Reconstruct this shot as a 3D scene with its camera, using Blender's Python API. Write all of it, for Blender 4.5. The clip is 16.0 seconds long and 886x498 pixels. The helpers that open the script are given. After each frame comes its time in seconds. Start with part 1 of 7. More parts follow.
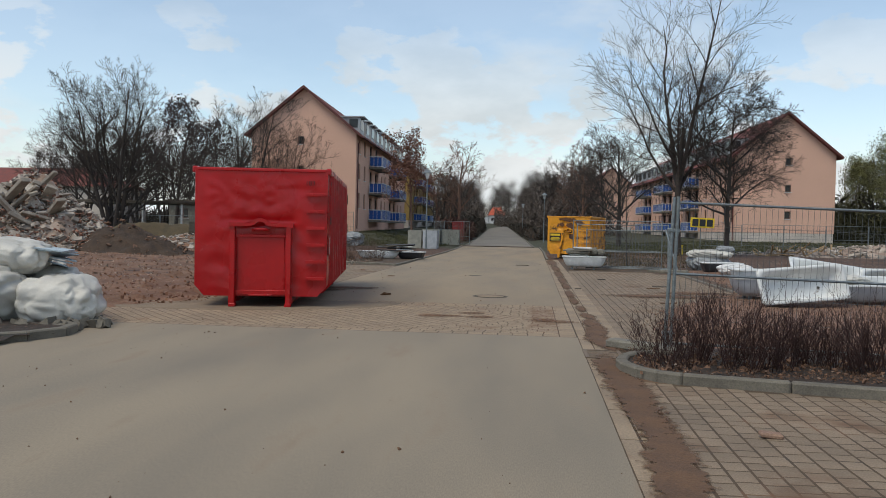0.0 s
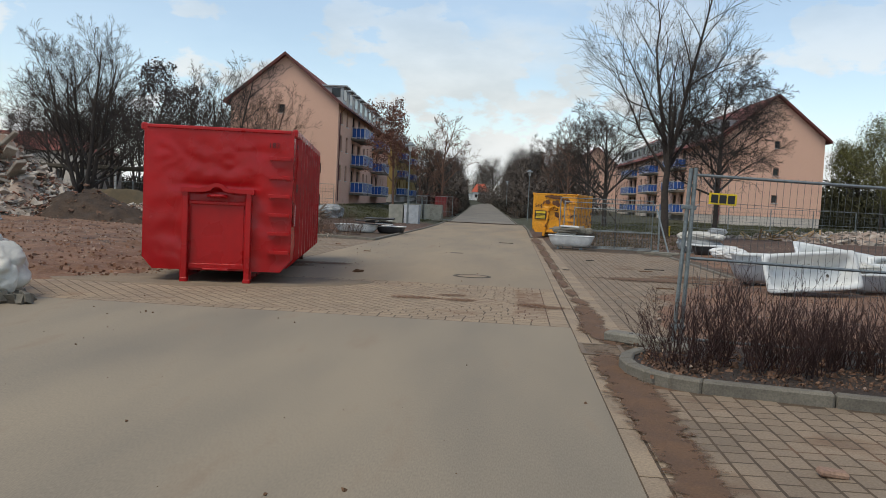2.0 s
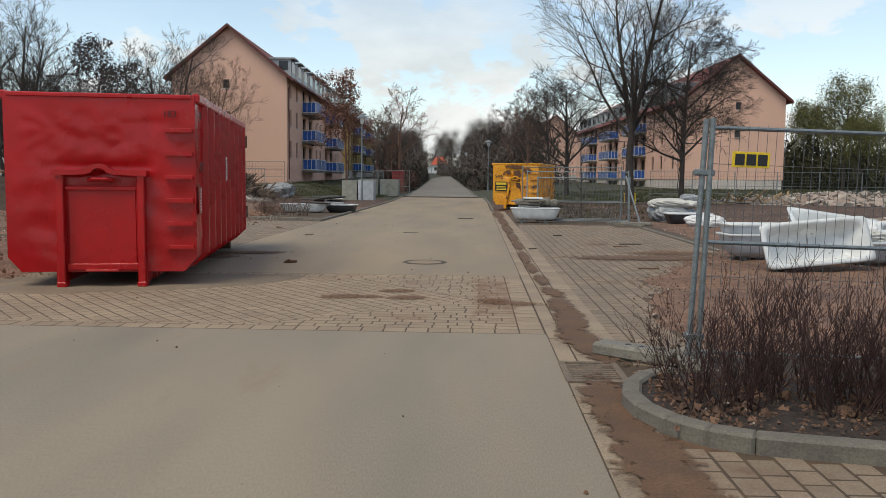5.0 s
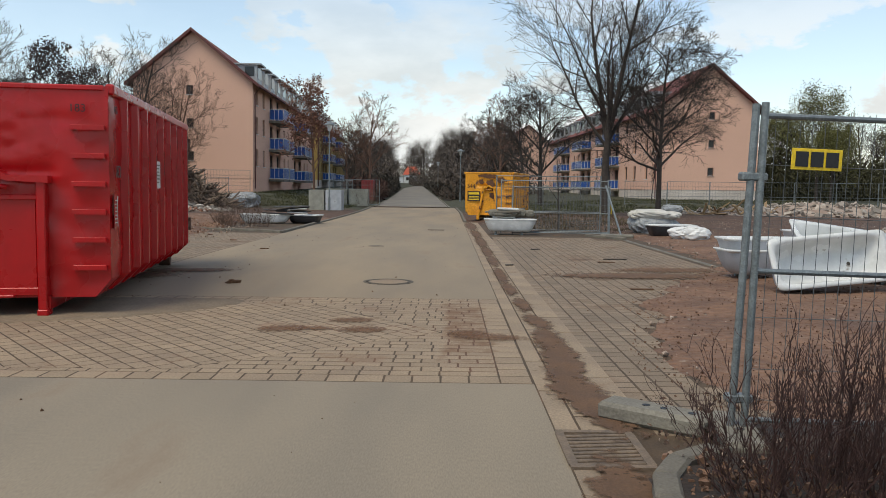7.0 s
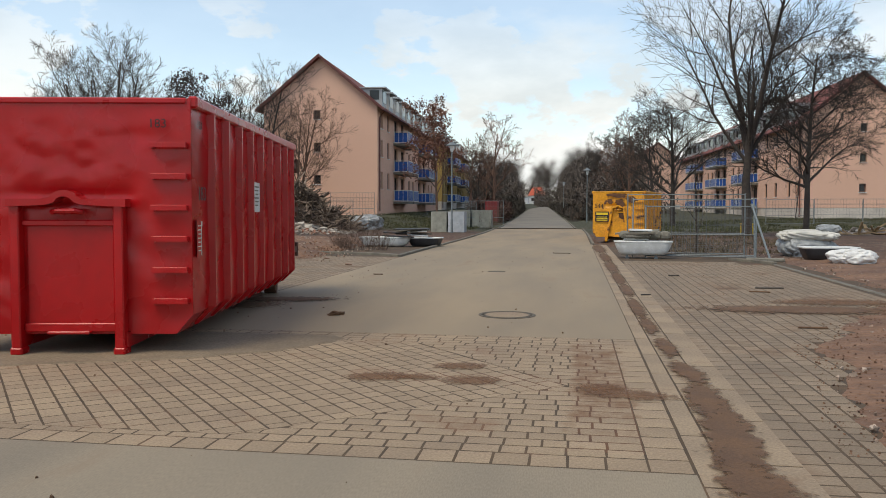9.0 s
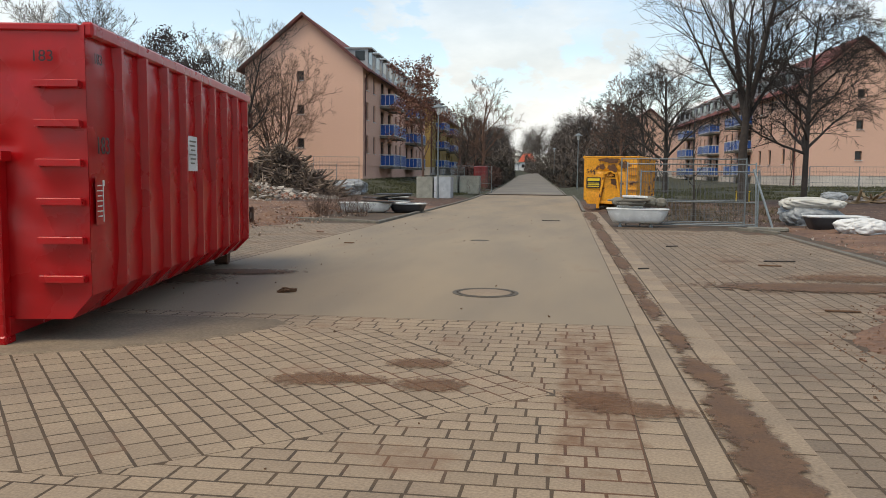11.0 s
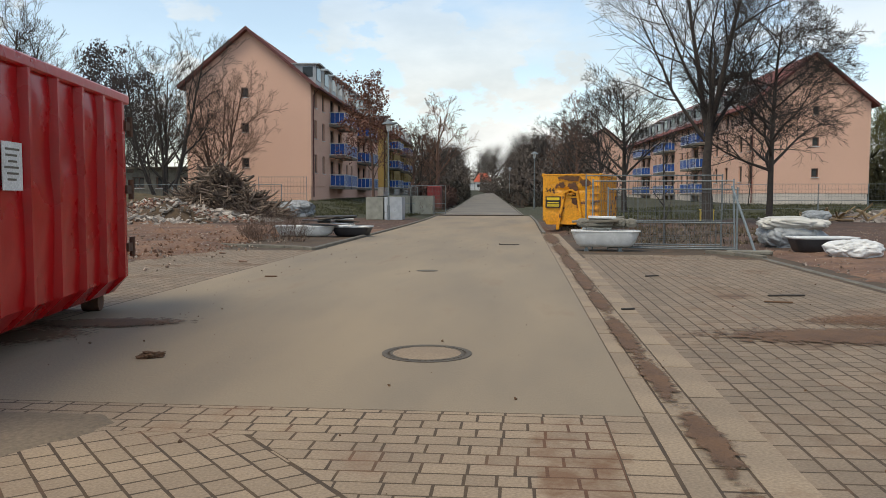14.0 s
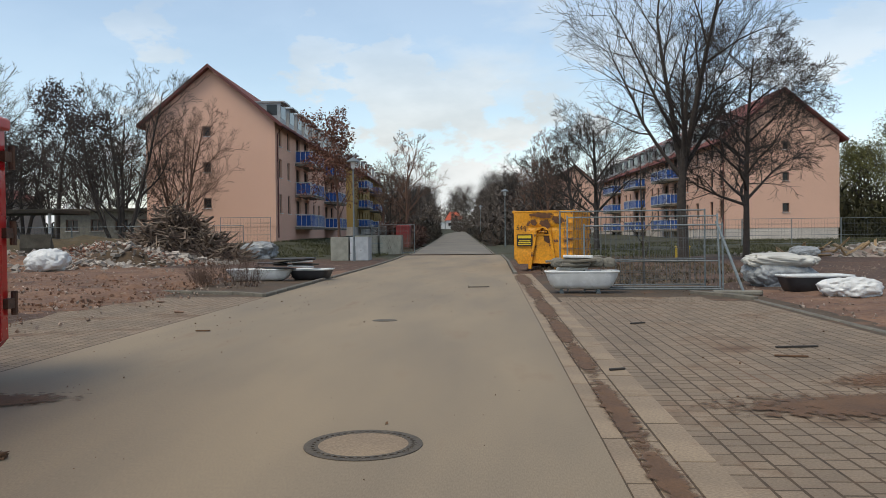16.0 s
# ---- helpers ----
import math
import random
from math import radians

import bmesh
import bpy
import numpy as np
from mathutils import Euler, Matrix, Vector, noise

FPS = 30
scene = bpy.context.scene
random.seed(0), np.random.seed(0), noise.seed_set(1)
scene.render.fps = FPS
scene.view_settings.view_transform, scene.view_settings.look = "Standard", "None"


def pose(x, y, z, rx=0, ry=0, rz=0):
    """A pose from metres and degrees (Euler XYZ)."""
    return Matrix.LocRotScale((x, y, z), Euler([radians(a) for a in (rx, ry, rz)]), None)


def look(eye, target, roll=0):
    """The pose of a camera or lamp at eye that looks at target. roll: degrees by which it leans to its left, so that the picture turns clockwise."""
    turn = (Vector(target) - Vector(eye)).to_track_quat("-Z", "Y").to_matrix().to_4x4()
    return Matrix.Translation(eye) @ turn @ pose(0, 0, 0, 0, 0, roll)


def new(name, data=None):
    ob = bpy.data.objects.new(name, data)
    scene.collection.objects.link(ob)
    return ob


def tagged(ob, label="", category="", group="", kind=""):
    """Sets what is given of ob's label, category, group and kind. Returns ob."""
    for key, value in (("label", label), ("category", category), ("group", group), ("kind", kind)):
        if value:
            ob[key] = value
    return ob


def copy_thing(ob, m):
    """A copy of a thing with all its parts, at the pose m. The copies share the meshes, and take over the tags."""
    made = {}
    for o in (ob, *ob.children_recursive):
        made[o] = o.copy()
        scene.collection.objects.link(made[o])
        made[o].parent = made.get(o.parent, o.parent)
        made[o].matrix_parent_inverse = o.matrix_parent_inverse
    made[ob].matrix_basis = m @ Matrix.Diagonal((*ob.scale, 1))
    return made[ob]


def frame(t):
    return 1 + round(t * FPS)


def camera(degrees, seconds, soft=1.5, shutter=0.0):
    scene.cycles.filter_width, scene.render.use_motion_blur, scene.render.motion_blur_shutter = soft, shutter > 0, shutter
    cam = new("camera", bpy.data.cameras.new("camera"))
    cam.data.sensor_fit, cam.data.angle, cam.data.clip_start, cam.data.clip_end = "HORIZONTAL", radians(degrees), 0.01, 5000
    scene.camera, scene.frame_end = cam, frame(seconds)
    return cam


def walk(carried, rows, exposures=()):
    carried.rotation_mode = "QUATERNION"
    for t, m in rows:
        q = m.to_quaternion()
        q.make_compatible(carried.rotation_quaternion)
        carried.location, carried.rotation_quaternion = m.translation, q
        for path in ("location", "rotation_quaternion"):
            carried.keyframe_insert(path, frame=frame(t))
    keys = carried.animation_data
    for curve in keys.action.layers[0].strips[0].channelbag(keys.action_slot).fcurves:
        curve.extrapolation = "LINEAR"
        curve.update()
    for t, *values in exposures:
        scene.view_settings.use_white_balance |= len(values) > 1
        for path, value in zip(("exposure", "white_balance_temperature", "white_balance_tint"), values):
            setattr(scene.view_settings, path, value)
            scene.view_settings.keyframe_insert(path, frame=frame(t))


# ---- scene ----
cam = camera(57.2, 16.0, soft=0.6)
PATH = [
    (0, (0.196, -5.094, 1.547), (-0.022, -3.106, 1.493), 1.1),
    (0.5, (0.233, -4.726, 1.51), (0.053, -2.735, 1.458), 1.2),
    (1, (0.165, -4.353, 1.513), (0.053, -2.362, 1.365), 0.8),
    (1.5, (0.164, -3.963, 1.514), (-0.016, -1.975, 1.39), 2.0),
    (2, (0.111, -3.583, 1.484), (-0.062, -1.593, 1.372), 2.6),
    (2.5, (0.073, -3.184, 1.515), (-0.037, -1.191, 1.393), 0.9),
    (3, (0.157, -2.736, 1.512), (-0.043, -0.75, 1.396), 1.4),
    (3.5, (0.179, -2.297, 1.463), (0.02, -0.31, 1.301), 1.0),
    (4, (0.135, -1.933, 1.492), (0.03, 0.054, 1.289), -0.5),
    (6.3, (0.232, -0.031, 1.5), (0.193, 1.965, 1.37), 2.2),
    (6.5, (0.215, 0.136, 1.474), (0.186, 2.131, 1.342), 2.0),
    (7, (0.201, 0.586, 1.474), (0.19, 2.58, 1.325), 0.7),
    (7.5, (0.206, 0.965, 1.508), (0.120, 2.958, 1.373), 1.4),
    (8, (0.213, 1.306, 1.505), (0.047, 3.295, 1.373), 0.8),
    (8.5, (0.178, 1.709, 1.532), (0.005, 3.697, 1.408), -0.7),
    (8.7, (0.179, 1.852, 1.511), (-0.086, 3.832, 1.413), -0.5),
    (10.8, (0.234, 3.478, 1.385), (-0.174, 5.433, 1.269), 1.1),
    (11, (0.186, 3.65, 1.403), (-0.106, 5.62, 1.221), 0.5),
    (11.5, (0.117, 4.013, 1.395), (-0.047, 6.002, 1.264), -0.3),
    (12, (0.104, 4.43, 1.407), (-0.075, 6.419, 1.296), 0.3),
    (12.5, (0.056, 4.951, 1.41), (0.0, 6.949, 1.323), -0.7),
    (13, (0.067, 5.361, 1.368), (0.045, 7.36, 1.311), -0.3),
    (13.5, (0.165, 5.765, 1.38), (0.027, 7.756, 1.261), 1.5),
    (14, (0.081, 6.242, 1.387), (-0.106, 8.229, 1.255), 0.1),
    (14.5, (0.119, 6.678, 1.338), (-0.057, 8.664, 1.185), -1.1),
    (15, (0.199, 7.104, 1.383), (0.056, 9.095, 1.256), 0.0),
    (15.5, (0.148, 7.492, 1.438), (0.047, 9.489, 1.381), -0.1),
    (16, (0.142, 7.919, 1.398), (0.023, 9.915, 1.361), -0.6),
]
LIGHT = [(0.0, -0.12, 6700, 6), (3.0, 0.0, 6850, 6), (7.0, 0.06, 6950, 6), (11.0, 0.2, 7150, 7), (13.0, 0.06, 7000, 6), (15.0, 0.22, 7050, 6), (16.0, 0.0, 6800, 6)]
walk(cam, [(t, look(eye, target, roll)) for t, eye, target, roll in PATH], LIGHT)

# ---- light ----
SUN_EL, SUN_AZ = radians(60), radians(-138)
world = bpy.data.worlds.new("sky")
scene.world = world
world.use_nodes = True
wn, wl = world.node_tree.nodes, world.node_tree.links
wn.clear()
w_out = wn.new("ShaderNodeOutputWorld")
w_sky = wn.new("ShaderNodeTexSky")
w_sky.sky_type, w_sky.sun_disc = "NISHITA", False
w_sky.sun_elevation, w_sky.sun_rotation = SUN_EL, SUN_AZ
w_sky.air_density, w_sky.dust_density = 1.0, 0.6
w_co = wn.new("ShaderNodeTexCoord")
def sky_noise(scale, stretch, offset, detail, rough, lo, hi):
    """One layer of cloud: a noise over the directions of the sky, cut to a cover."""
    mp, nz, rm = wn.new("ShaderNodeMapping"), wn.new("ShaderNodeTexNoise"), wn.new("ShaderNodeMapRange")
    mp.inputs["Scale"].default_value, mp.inputs["Location"].default_value = stretch, offset
    nz.inputs["Scale"].default_value, nz.inputs["Detail"].default_value, nz.inputs["Roughness"].default_value = scale, detail, rough
    rm.interpolation_type = "SMOOTHSTEP"
    rm.inputs["From Min"].default_value, rm.inputs["From Max"].default_value = lo, hi
    wl.new(w_co.outputs["Generated"], mp.inputs["Vector"])
    wl.new(mp.outputs["Vector"], nz.inputs["Vector"])
    wl.new(nz.outputs["Fac"], rm.inputs["Value"])
    return rm.outputs["Result"]


def sky_math(op, a, b):
    n = wn.new("ShaderNodeMath")
    n.operation, n.use_clamp = op, True
    for k, v in enumerate((a, b)):
        if isinstance(v, float):
            n.inputs[k].default_value = v
        else:
            wl.new(v, n.inputs[k])
    return n.outputs[0]


wisps = sky_noise(1.6, (1.0, 1.0, 2.2), (1.3, 0.2, 0.1), 7, 0.55, 0.47, 0.70)
puffs = sky_noise(6.5, (1.0, 1.0, 1.9), (0.35, 0.9, 0.4), 9, 0.55, 0.475, 0.545)
greys = sky_noise(3.6, (1.0, 1.0, 2.4), (4.1, 2.2, 1.4), 6, 0.55, 0.36, 0.60)
w_sep, w_hz, w_low = wn.new("ShaderNodeSeparateXYZ"), wn.new("ShaderNodeMapRange"), wn.new("ShaderNodeMapRange")
wl.new(w_co.outputs["Generated"], w_sep.inputs[0])
for k, a, b, c, d in ((w_hz, 0.0, 0.17, 0.75, 0.0), (w_low, 0.10, 0.30, 1.0, 0.15)):
    k.inputs["From Min"].default_value, k.inputs["From Max"].default_value = a, b
    k.inputs["To Min"].default_value, k.inputs["To Max"].default_value = c, d
    wl.new(w_sep.outputs["Z"], k.inputs["Value"])
cover = sky_math("MAXIMUM", sky_math("MULTIPLY", wisps, 0.88), sky_math("MULTIPLY", puffs, w_low.outputs["Result"]))
cover = sky_math("MAXIMUM", cover, w_hz.outputs["Result"])
cover = sky_math("MAXIMUM", cover, 0.20)
w_r2 = wn.new("ShaderNodeValToRGB")
w_r2.color_ramp.elements[0].color = (0.70, 0.74, 0.79, 1)
w_r2.color_ramp.elements[1].color = (0.92, 0.95, 1.0, 1)
wl.new(greys, w_r2.inputs["Fac"])
w_b1, w_b2, w_mix = wn.new("ShaderNodeBackground"), wn.new("ShaderNodeBackground"), wn.new("ShaderNodeMixShader")
w_b1.inputs["Strength"].default_value, w_b2.inputs["Strength"].default_value = 0.19, 0.97
wl.new(w_r2.outputs["Color"], w_b2.inputs["Color"])
wl.new(w_sky.outputs["Color"], w_b1.inputs["Color"])
wl.new(cover, w_mix.inputs["Fac"])
wl.new(w_b1.outputs["Background"], w_mix.inputs[1])
wl.new(w_b2.outputs["Background"], w_mix.inputs[2])
wl.new(w_mix.outputs["Shader"], w_out.inputs["Surface"])

sun_lamp = bpy.data.lights.new("sun", "SUN")
sun_lamp.energy, sun_lamp.angle, sun_lamp.color = 2.2, radians(30), (1.0, 0.91, 0.78)
sun = new("sun", sun_lamp)
_d = Vector((math.sin(SUN_AZ) * math.cos(SUN_EL), math.cos(SUN_AZ) * math.cos(SUN_EL), math.sin(SUN_EL)))
sun.matrix_world = look(_d * 60, (0, 0, 0))


# ---- materials ----
def mat(name, base, alt=None, rough=0.8, metal=0.0, grain=8.0, fine=90.0, bump=0.3, spot=None, spot_scale=1.2,
        spot_at=0.58, spot_soft=0.08, depth=0.01, speck=0.55, island=0.0, obj_rand=0.0, stretch=(1, 1, 1), rough_var=0.15, coords="Object", shine=0.5, stain_world=False):
    """Two-scale procedural surface: a broad mottling, a fine grain, optional stains and per-piece variation."""
    m = bpy.data.materials.new(name)
    m.use_nodes = True
    n, l = m.node_tree.nodes, m.node_tree.links
    p = n["Principled BSDF"]
    co, mp = n.new("ShaderNodeTexCoord"), n.new("ShaderNodeMapping")
    mp.inputs["Scale"].default_value = stretch
    l.new(co.outputs[coords], mp.inputs["Vector"])
    n1, n2 = n.new("ShaderNodeTexNoise"), n.new("ShaderNodeTexNoise")
    n1.inputs["Scale"].default_value, n1.inputs["Detail"].default_value = grain, 6
    n2.inputs["Scale"].default_value, n2.inputs["Detail"].default_value = fine, 4
    for k in (n1, n2):
        l.new(mp.outputs["Vector"], k.inputs["Vector"])
    alt = alt or tuple(c * 0.78 for c in base)
    r1 = n.new("ShaderNodeValToRGB")
    r1.color_ramp.elements[0].color, r1.color_ramp.elements[1].color = (*alt, 1), (*base, 1)
    r1.color_ramp.elements[0].position, r1.color_ramp.elements[1].position = 0.32, 0.64
    l.new(n1.outputs["Fac"], r1.inputs["Fac"])
    hv = n.new("ShaderNodeMix")
    hv.data_type, hv.blend_type = "RGBA", "MULTIPLY"
    hv.inputs[0].default_value = speck
    r2 = n.new("ShaderNodeValToRGB")
    r2.color_ramp.elements[0].color, r2.color_ramp.elements[1].color = (0.55, 0.55, 0.55, 1), (1.25, 1.25, 1.25, 1)
    r2.color_ramp.elements[0].position, r2.color_ramp.elements[1].position = 0.3, 0.7
    l.new(n2.outputs["Fac"], r2.inputs["Fac"])
    l.new(r1.outputs["Color"], hv.inputs[6])
    l.new(r2.outputs["Color"], hv.inputs[7])
    colour = hv.outputs[2]
    if spot:
        n3 = n.new("ShaderNodeTexNoise")
        n3.inputs["Scale"].default_value, n3.inputs["Detail"].default_value = spot_scale, 7
        n3.inputs["Roughness"].default_value = 0.62
        l.new(n.new("ShaderNodeNewGeometry").outputs["Position"] if stain_world else mp.outputs["Vector"], n3.inputs["Vector"])
        r3 = n.new("ShaderNodeValToRGB")
        r3.color_ramp.elements[0].position, r3.color_ramp.elements[1].position = spot_at, spot_at + spot_soft
        l.new(n3.outputs["Fac"], r3.inputs["Fac"])
        mx = n.new("ShaderNodeMix")
        mx.data_type = "RGBA"
        l.new(r3.outputs["Color"], mx.inputs[0])
        l.new(colour, mx.inputs[6])
        mx.inputs[7].default_value = (*spot, 1)
        colour = mx.outputs[2]
    if island or obj_rand:
        src = n.new("ShaderNodeNewGeometry").outputs["Random Per Island"] if island else n.new("ShaderNodeObjectInfo").outputs["Random"]
        k = island or obj_rand
        mr = n.new("ShaderNodeMapRange")
        mr.inputs["To Min"].default_value, mr.inputs["To Max"].default_value = 1 - k, 1 + k
        l.new(src, mr.inputs["Value"])
        mv = n.new("ShaderNodeMix")
        mv.data_type, mv.blend_type = "RGBA", "MULTIPLY"
        mv.inputs[0].default_value = 1.0
        l.new(colour, mv.inputs[6])
        l.new(mr.outputs["Result"], mv.inputs[7])
        colour = mv.outputs[2]
    l.new(colour, p.inputs["Base Color"])
    rr = n.new("ShaderNodeMapRange")
    rr.inputs["To Min"].default_value, rr.inputs["To Max"].default_value = max(0.03, rough - rough_var), min(1, rough + rough_var)
    l.new(n1.outputs["Fac"], rr.inputs["Value"])
    l.new(rr.outputs["Result"], p.inputs["Roughness"])
    p.inputs["Metallic"].default_value = metal
    p.inputs["Specular IOR Level"].default_value = shine
    if bump:
        b = n.new("ShaderNodeBump")
        b.inputs["Strength"].default_value, b.inputs["Distance"].default_value = bump, depth
        l.new(n2.outputs["Fac"], b.inputs["Height"])
        l.new(b.outputs["Normal"], p.inputs["Normal"])
    return m


M_ASPH = mat("dusty_asphalt", (0.280, 0.216, 0.142), (0.196, 0.154, 0.107), 0.88, grain=0.8, fine=120, bump=0.07, speck=0.36, spot=(0.205, 0.143, 0.092), spot_scale=1.6, spot_at=0.58, spot_soft=0.16, stretch=(1, 0.22, 1))
M_ASPH_JN = mat("grey_junction_asphalt", (0.264, 0.214, 0.151), (0.186, 0.155, 0.115), 0.88, grain=0.8, fine=120, bump=0.07, speck=0.36, spot=(0.205, 0.150, 0.102), spot_scale=1.6, spot_at=0.58, spot_soft=0.16, stretch=(1, 0.22, 1))
M_ASPH_OLD = mat("old_grey_asphalt", (0.185, 0.165, 0.135), (0.125, 0.112, 0.094), 0.9, grain=0.35, fine=30, bump=0.15, speck=0.4, spot=(0.24, 0.195, 0.14), spot_scale=0.5, spot_at=0.55, spot_soft=0.2)
M_PAVE = mat("concrete_paver", (0.300, 0.222, 0.145), (0.238, 0.174, 0.116), 0.9, grain=1.1, fine=60, bump=0.4, obj_rand=0.09, coords="Object", spot=(0.172, 0.090, 0.048), spot_scale=0.9, spot_at=0.60, spot_soft=0.16, stain_world=True)
M_PAVE_J = mat("concrete_pavers_joined", (0.300, 0.222, 0.145), (0.238, 0.174, 0.116), 0.9, grain=1.1, fine=60, bump=0.4, island=0.09, spot=(0.172, 0.090, 0.048), spot_scale=0.9, spot_at=0.60, spot_soft=0.16, stain_world=True)
M_JOINT = mat("sandy_joint_soil", (0.088, 0.056, 0.030), (0.055, 0.036, 0.021), 0.95, grain=4, fine=80, spot=(0.14, 0.072, 0.038), spot_scale=0.9, spot_at=0.56, spot_soft=0.10, stain_world=True)
M_PARK = mat("grey_bay_paver", (0.248, 0.184, 0.124), (0.172, 0.127, 0.086), 0.9, grain=0.8, fine=60, bump=0.4, obj_rand=0.13, spot=(0.128, 0.073, 0.041), spot_scale=0.8, spot_at=0.53, spot_soft=0.14, stain_world=True)
M_PARK_J = mat("grey_bay_pavers_joined", (0.248, 0.184, 0.124), (0.172, 0.127, 0.086), 0.9, grain=0.8, fine=60, bump=0.4, island=0.13, spot=(0.128, 0.073, 0.041), spot_scale=0.8, spot_at=0.53, spot_soft=0.14, stain_world=True)
M_SOIL = mat("red_brown_soil", (0.205, 0.112, 0.067), (0.115, 0.061, 0.038), 0.95, grain=0.9, fine=9, bump=1.0, depth=0.07, spot=(0.26, 0.185, 0.135), spot_scale=5.0, spot_at=0.62, spot_soft=0.05)
M_DIRT = mat("damp_dirt", (0.150, 0.080, 0.041), (0.098, 0.054, 0.031), 0.95, grain=3, fine=50, bump=0.8)
M_CONC = mat("weathered_concrete", (0.222, 0.205, 0.165), (0.148, 0.136, 0.111), 0.9, grain=4, fine=50, bump=0.45, spot=(0.12, 0.115, 0.085), spot_scale=2.5, spot_at=0.62)
M_KERB = mat("grey_kerb_concrete", (0.168, 0.150, 0.118), (0.108, 0.096, 0.077), 0.9, grain=4, fine=70, bump=0.4)
M_RED = mat("red_container_paint", (0.43, 0.0045, 0.0075), (0.33, 0.004, 0.0065), 0.28, shine=0.38, grain=0.8, fine=6.0, bump=0.16, depth=0.02, speck=0.22, spot=(0.40, 0.06, 0.055), spot_scale=3.2, spot_at=0.69, spot_soft=0.10)
M_YEL = mat("yellow_container_paint", (0.76, 0.33, 0.010), (0.62, 0.25, 0.008), 0.45, grain=1.5, fine=14, bump=0.12, spot=(0.10, 0.035, 0.015), spot_scale=2.4, spot_at=0.575, spot_soft=0.05)
M_RUST = mat("rusty_steel", (0.12, 0.055, 0.03), (0.06, 0.03, 0.02), 0.85, grain=9, fine=60)
M_GALV = mat("galvanised_steel", (0.23, 0.26, 0.265), (0.16, 0.18, 0.185), 0.5, metal=0.55, grain=20, fine=90, bump=0.1)
M_ZINC = mat("pale_zinc_cladding", (0.42, 0.45, 0.46), (0.32, 0.345, 0.355), 0.5, metal=0.2, grain=2, fine=40, bump=0.1)
M_PEACH = mat("peach_render", (0.745, 0.455, 0.335), (0.7, 0.425, 0.31), 0.92, grain=0.25, fine=30, bump=0.15)
M_PLINTH = mat("pale_plinth_render", (0.62, 0.55, 0.48), None, 0.9, grain=0.6, fine=30, bump=0.15)
M_OCHRE = mat("ochre_render", (0.42, 0.28, 0.09), None, 0.92, grain=0.3, fine=30, bump=0.15)
M_WFRAME = mat("brown_window_frame", (0.16, 0.10, 0.075), (0.11, 0.07, 0.055), 0.6, grain=5, fine=60, bump=0.05)
M_ROOF = mat("dark_red_roof_tile", (0.20, 0.052, 0.038), (0.13, 0.038, 0.029), 0.8, grain=2, fine=18, bump=0.6)
M_FASCIA = mat("brown_fascia", (0.13, 0.035, 0.03), None, 0.7, grain=2, fine=40)
M_WHITE = mat("white_plastic_frame", (0.72, 0.72, 0.70), None, 0.45, grain=5, fine=60, bump=0.05)
M_BLUE = mat("blue_balcony_panel", (0.012, 0.09, 0.37), (0.01, 0.07, 0.29), 0.5, grain=1.5, fine=30, bump=0.08)
M_BARK = mat("grey_brown_bark", (0.058, 0.045, 0.037), (0.034, 0.027, 0.023), 0.95, grain=5, fine=40, bump=0.7)
M_BARK2 = mat("reddish_twig_bark", (0.175, 0.098, 0.066), (0.115, 0.065, 0.047), 0.95, grain=5, fine=40, bump=0.5)
M_GLASS = bpy.data.materials.new("window_glass")
M_GLASS.use_nodes = True
_p = M_GLASS.node_tree.nodes["Principled BSDF"]
_p.inputs["Base Color"].default_value, _p.inputs["Roughness"].default_value = (0.022, 0.024, 0.026, 1), 0.06
_p.inputs["Specular IOR Level"].default_value = 0.35


def ragged(base, name, cut=0.40, soft=0.26, scale=11.0, top=1.0):
    """A copy of a surface that thins out to nothing in a ragged edge: for spilled, swept dirt."""
    m = base.copy()
    m.name = name
    n, l = m.node_tree.nodes, m.node_tree.links
    co, gm, nz = n.new("ShaderNodeTexCoord"), n.new("ShaderNodeMapping"), n.new("ShaderNodeTexNoise")
    gm.inputs["Location"].default_value, gm.inputs["Scale"].default_value = (-1, -1, 0), (2, 2, 0)
    ln, ad, rm = n.new("ShaderNodeVectorMath"), n.new("ShaderNodeMath"), n.new("ShaderNodeMapRange")
    ln.operation, ad.operation = "LENGTH", "SUBTRACT"
    nz.inputs["Scale"].default_value, nz.inputs["Detail"].default_value, nz.inputs["Roughness"].default_value = scale, 7, 0.55
    l.new(co.outputs["Generated"], gm.inputs["Vector"])
    l.new(gm.outputs["Vector"], ln.inputs[0])
    l.new(co.outputs["Object"], nz.inputs["Vector"])
    gain = n.new("ShaderNodeMath")
    gain.operation = "MULTIPLY_ADD"
    gain.inputs[1].default_value, gain.inputs[2].default_value = 1.35, 0.13
    l.new(nz.outputs["Fac"], gain.inputs[0])
    half = n.new("ShaderNodeMath")
    half.operation = "MULTIPLY"
    half.inputs[1].default_value = 0.85
    l.new(ln.outputs["Value"], half.inputs[0])
    l.new(gain.outputs[0], ad.inputs[0])
    l.new(half.outputs[0], ad.inputs[1])
    rm.inputs["From Min"].default_value, rm.inputs["From Max"].default_value = cut - 0.3, cut - 0.3 + soft
    l.new(ad.outputs[0], rm.inputs["Value"])
    rm.inputs["To Max"].default_value = top
    l.new(rm.outputs["Result"], n["Principled BSDF"].inputs["Alpha"])
    return m


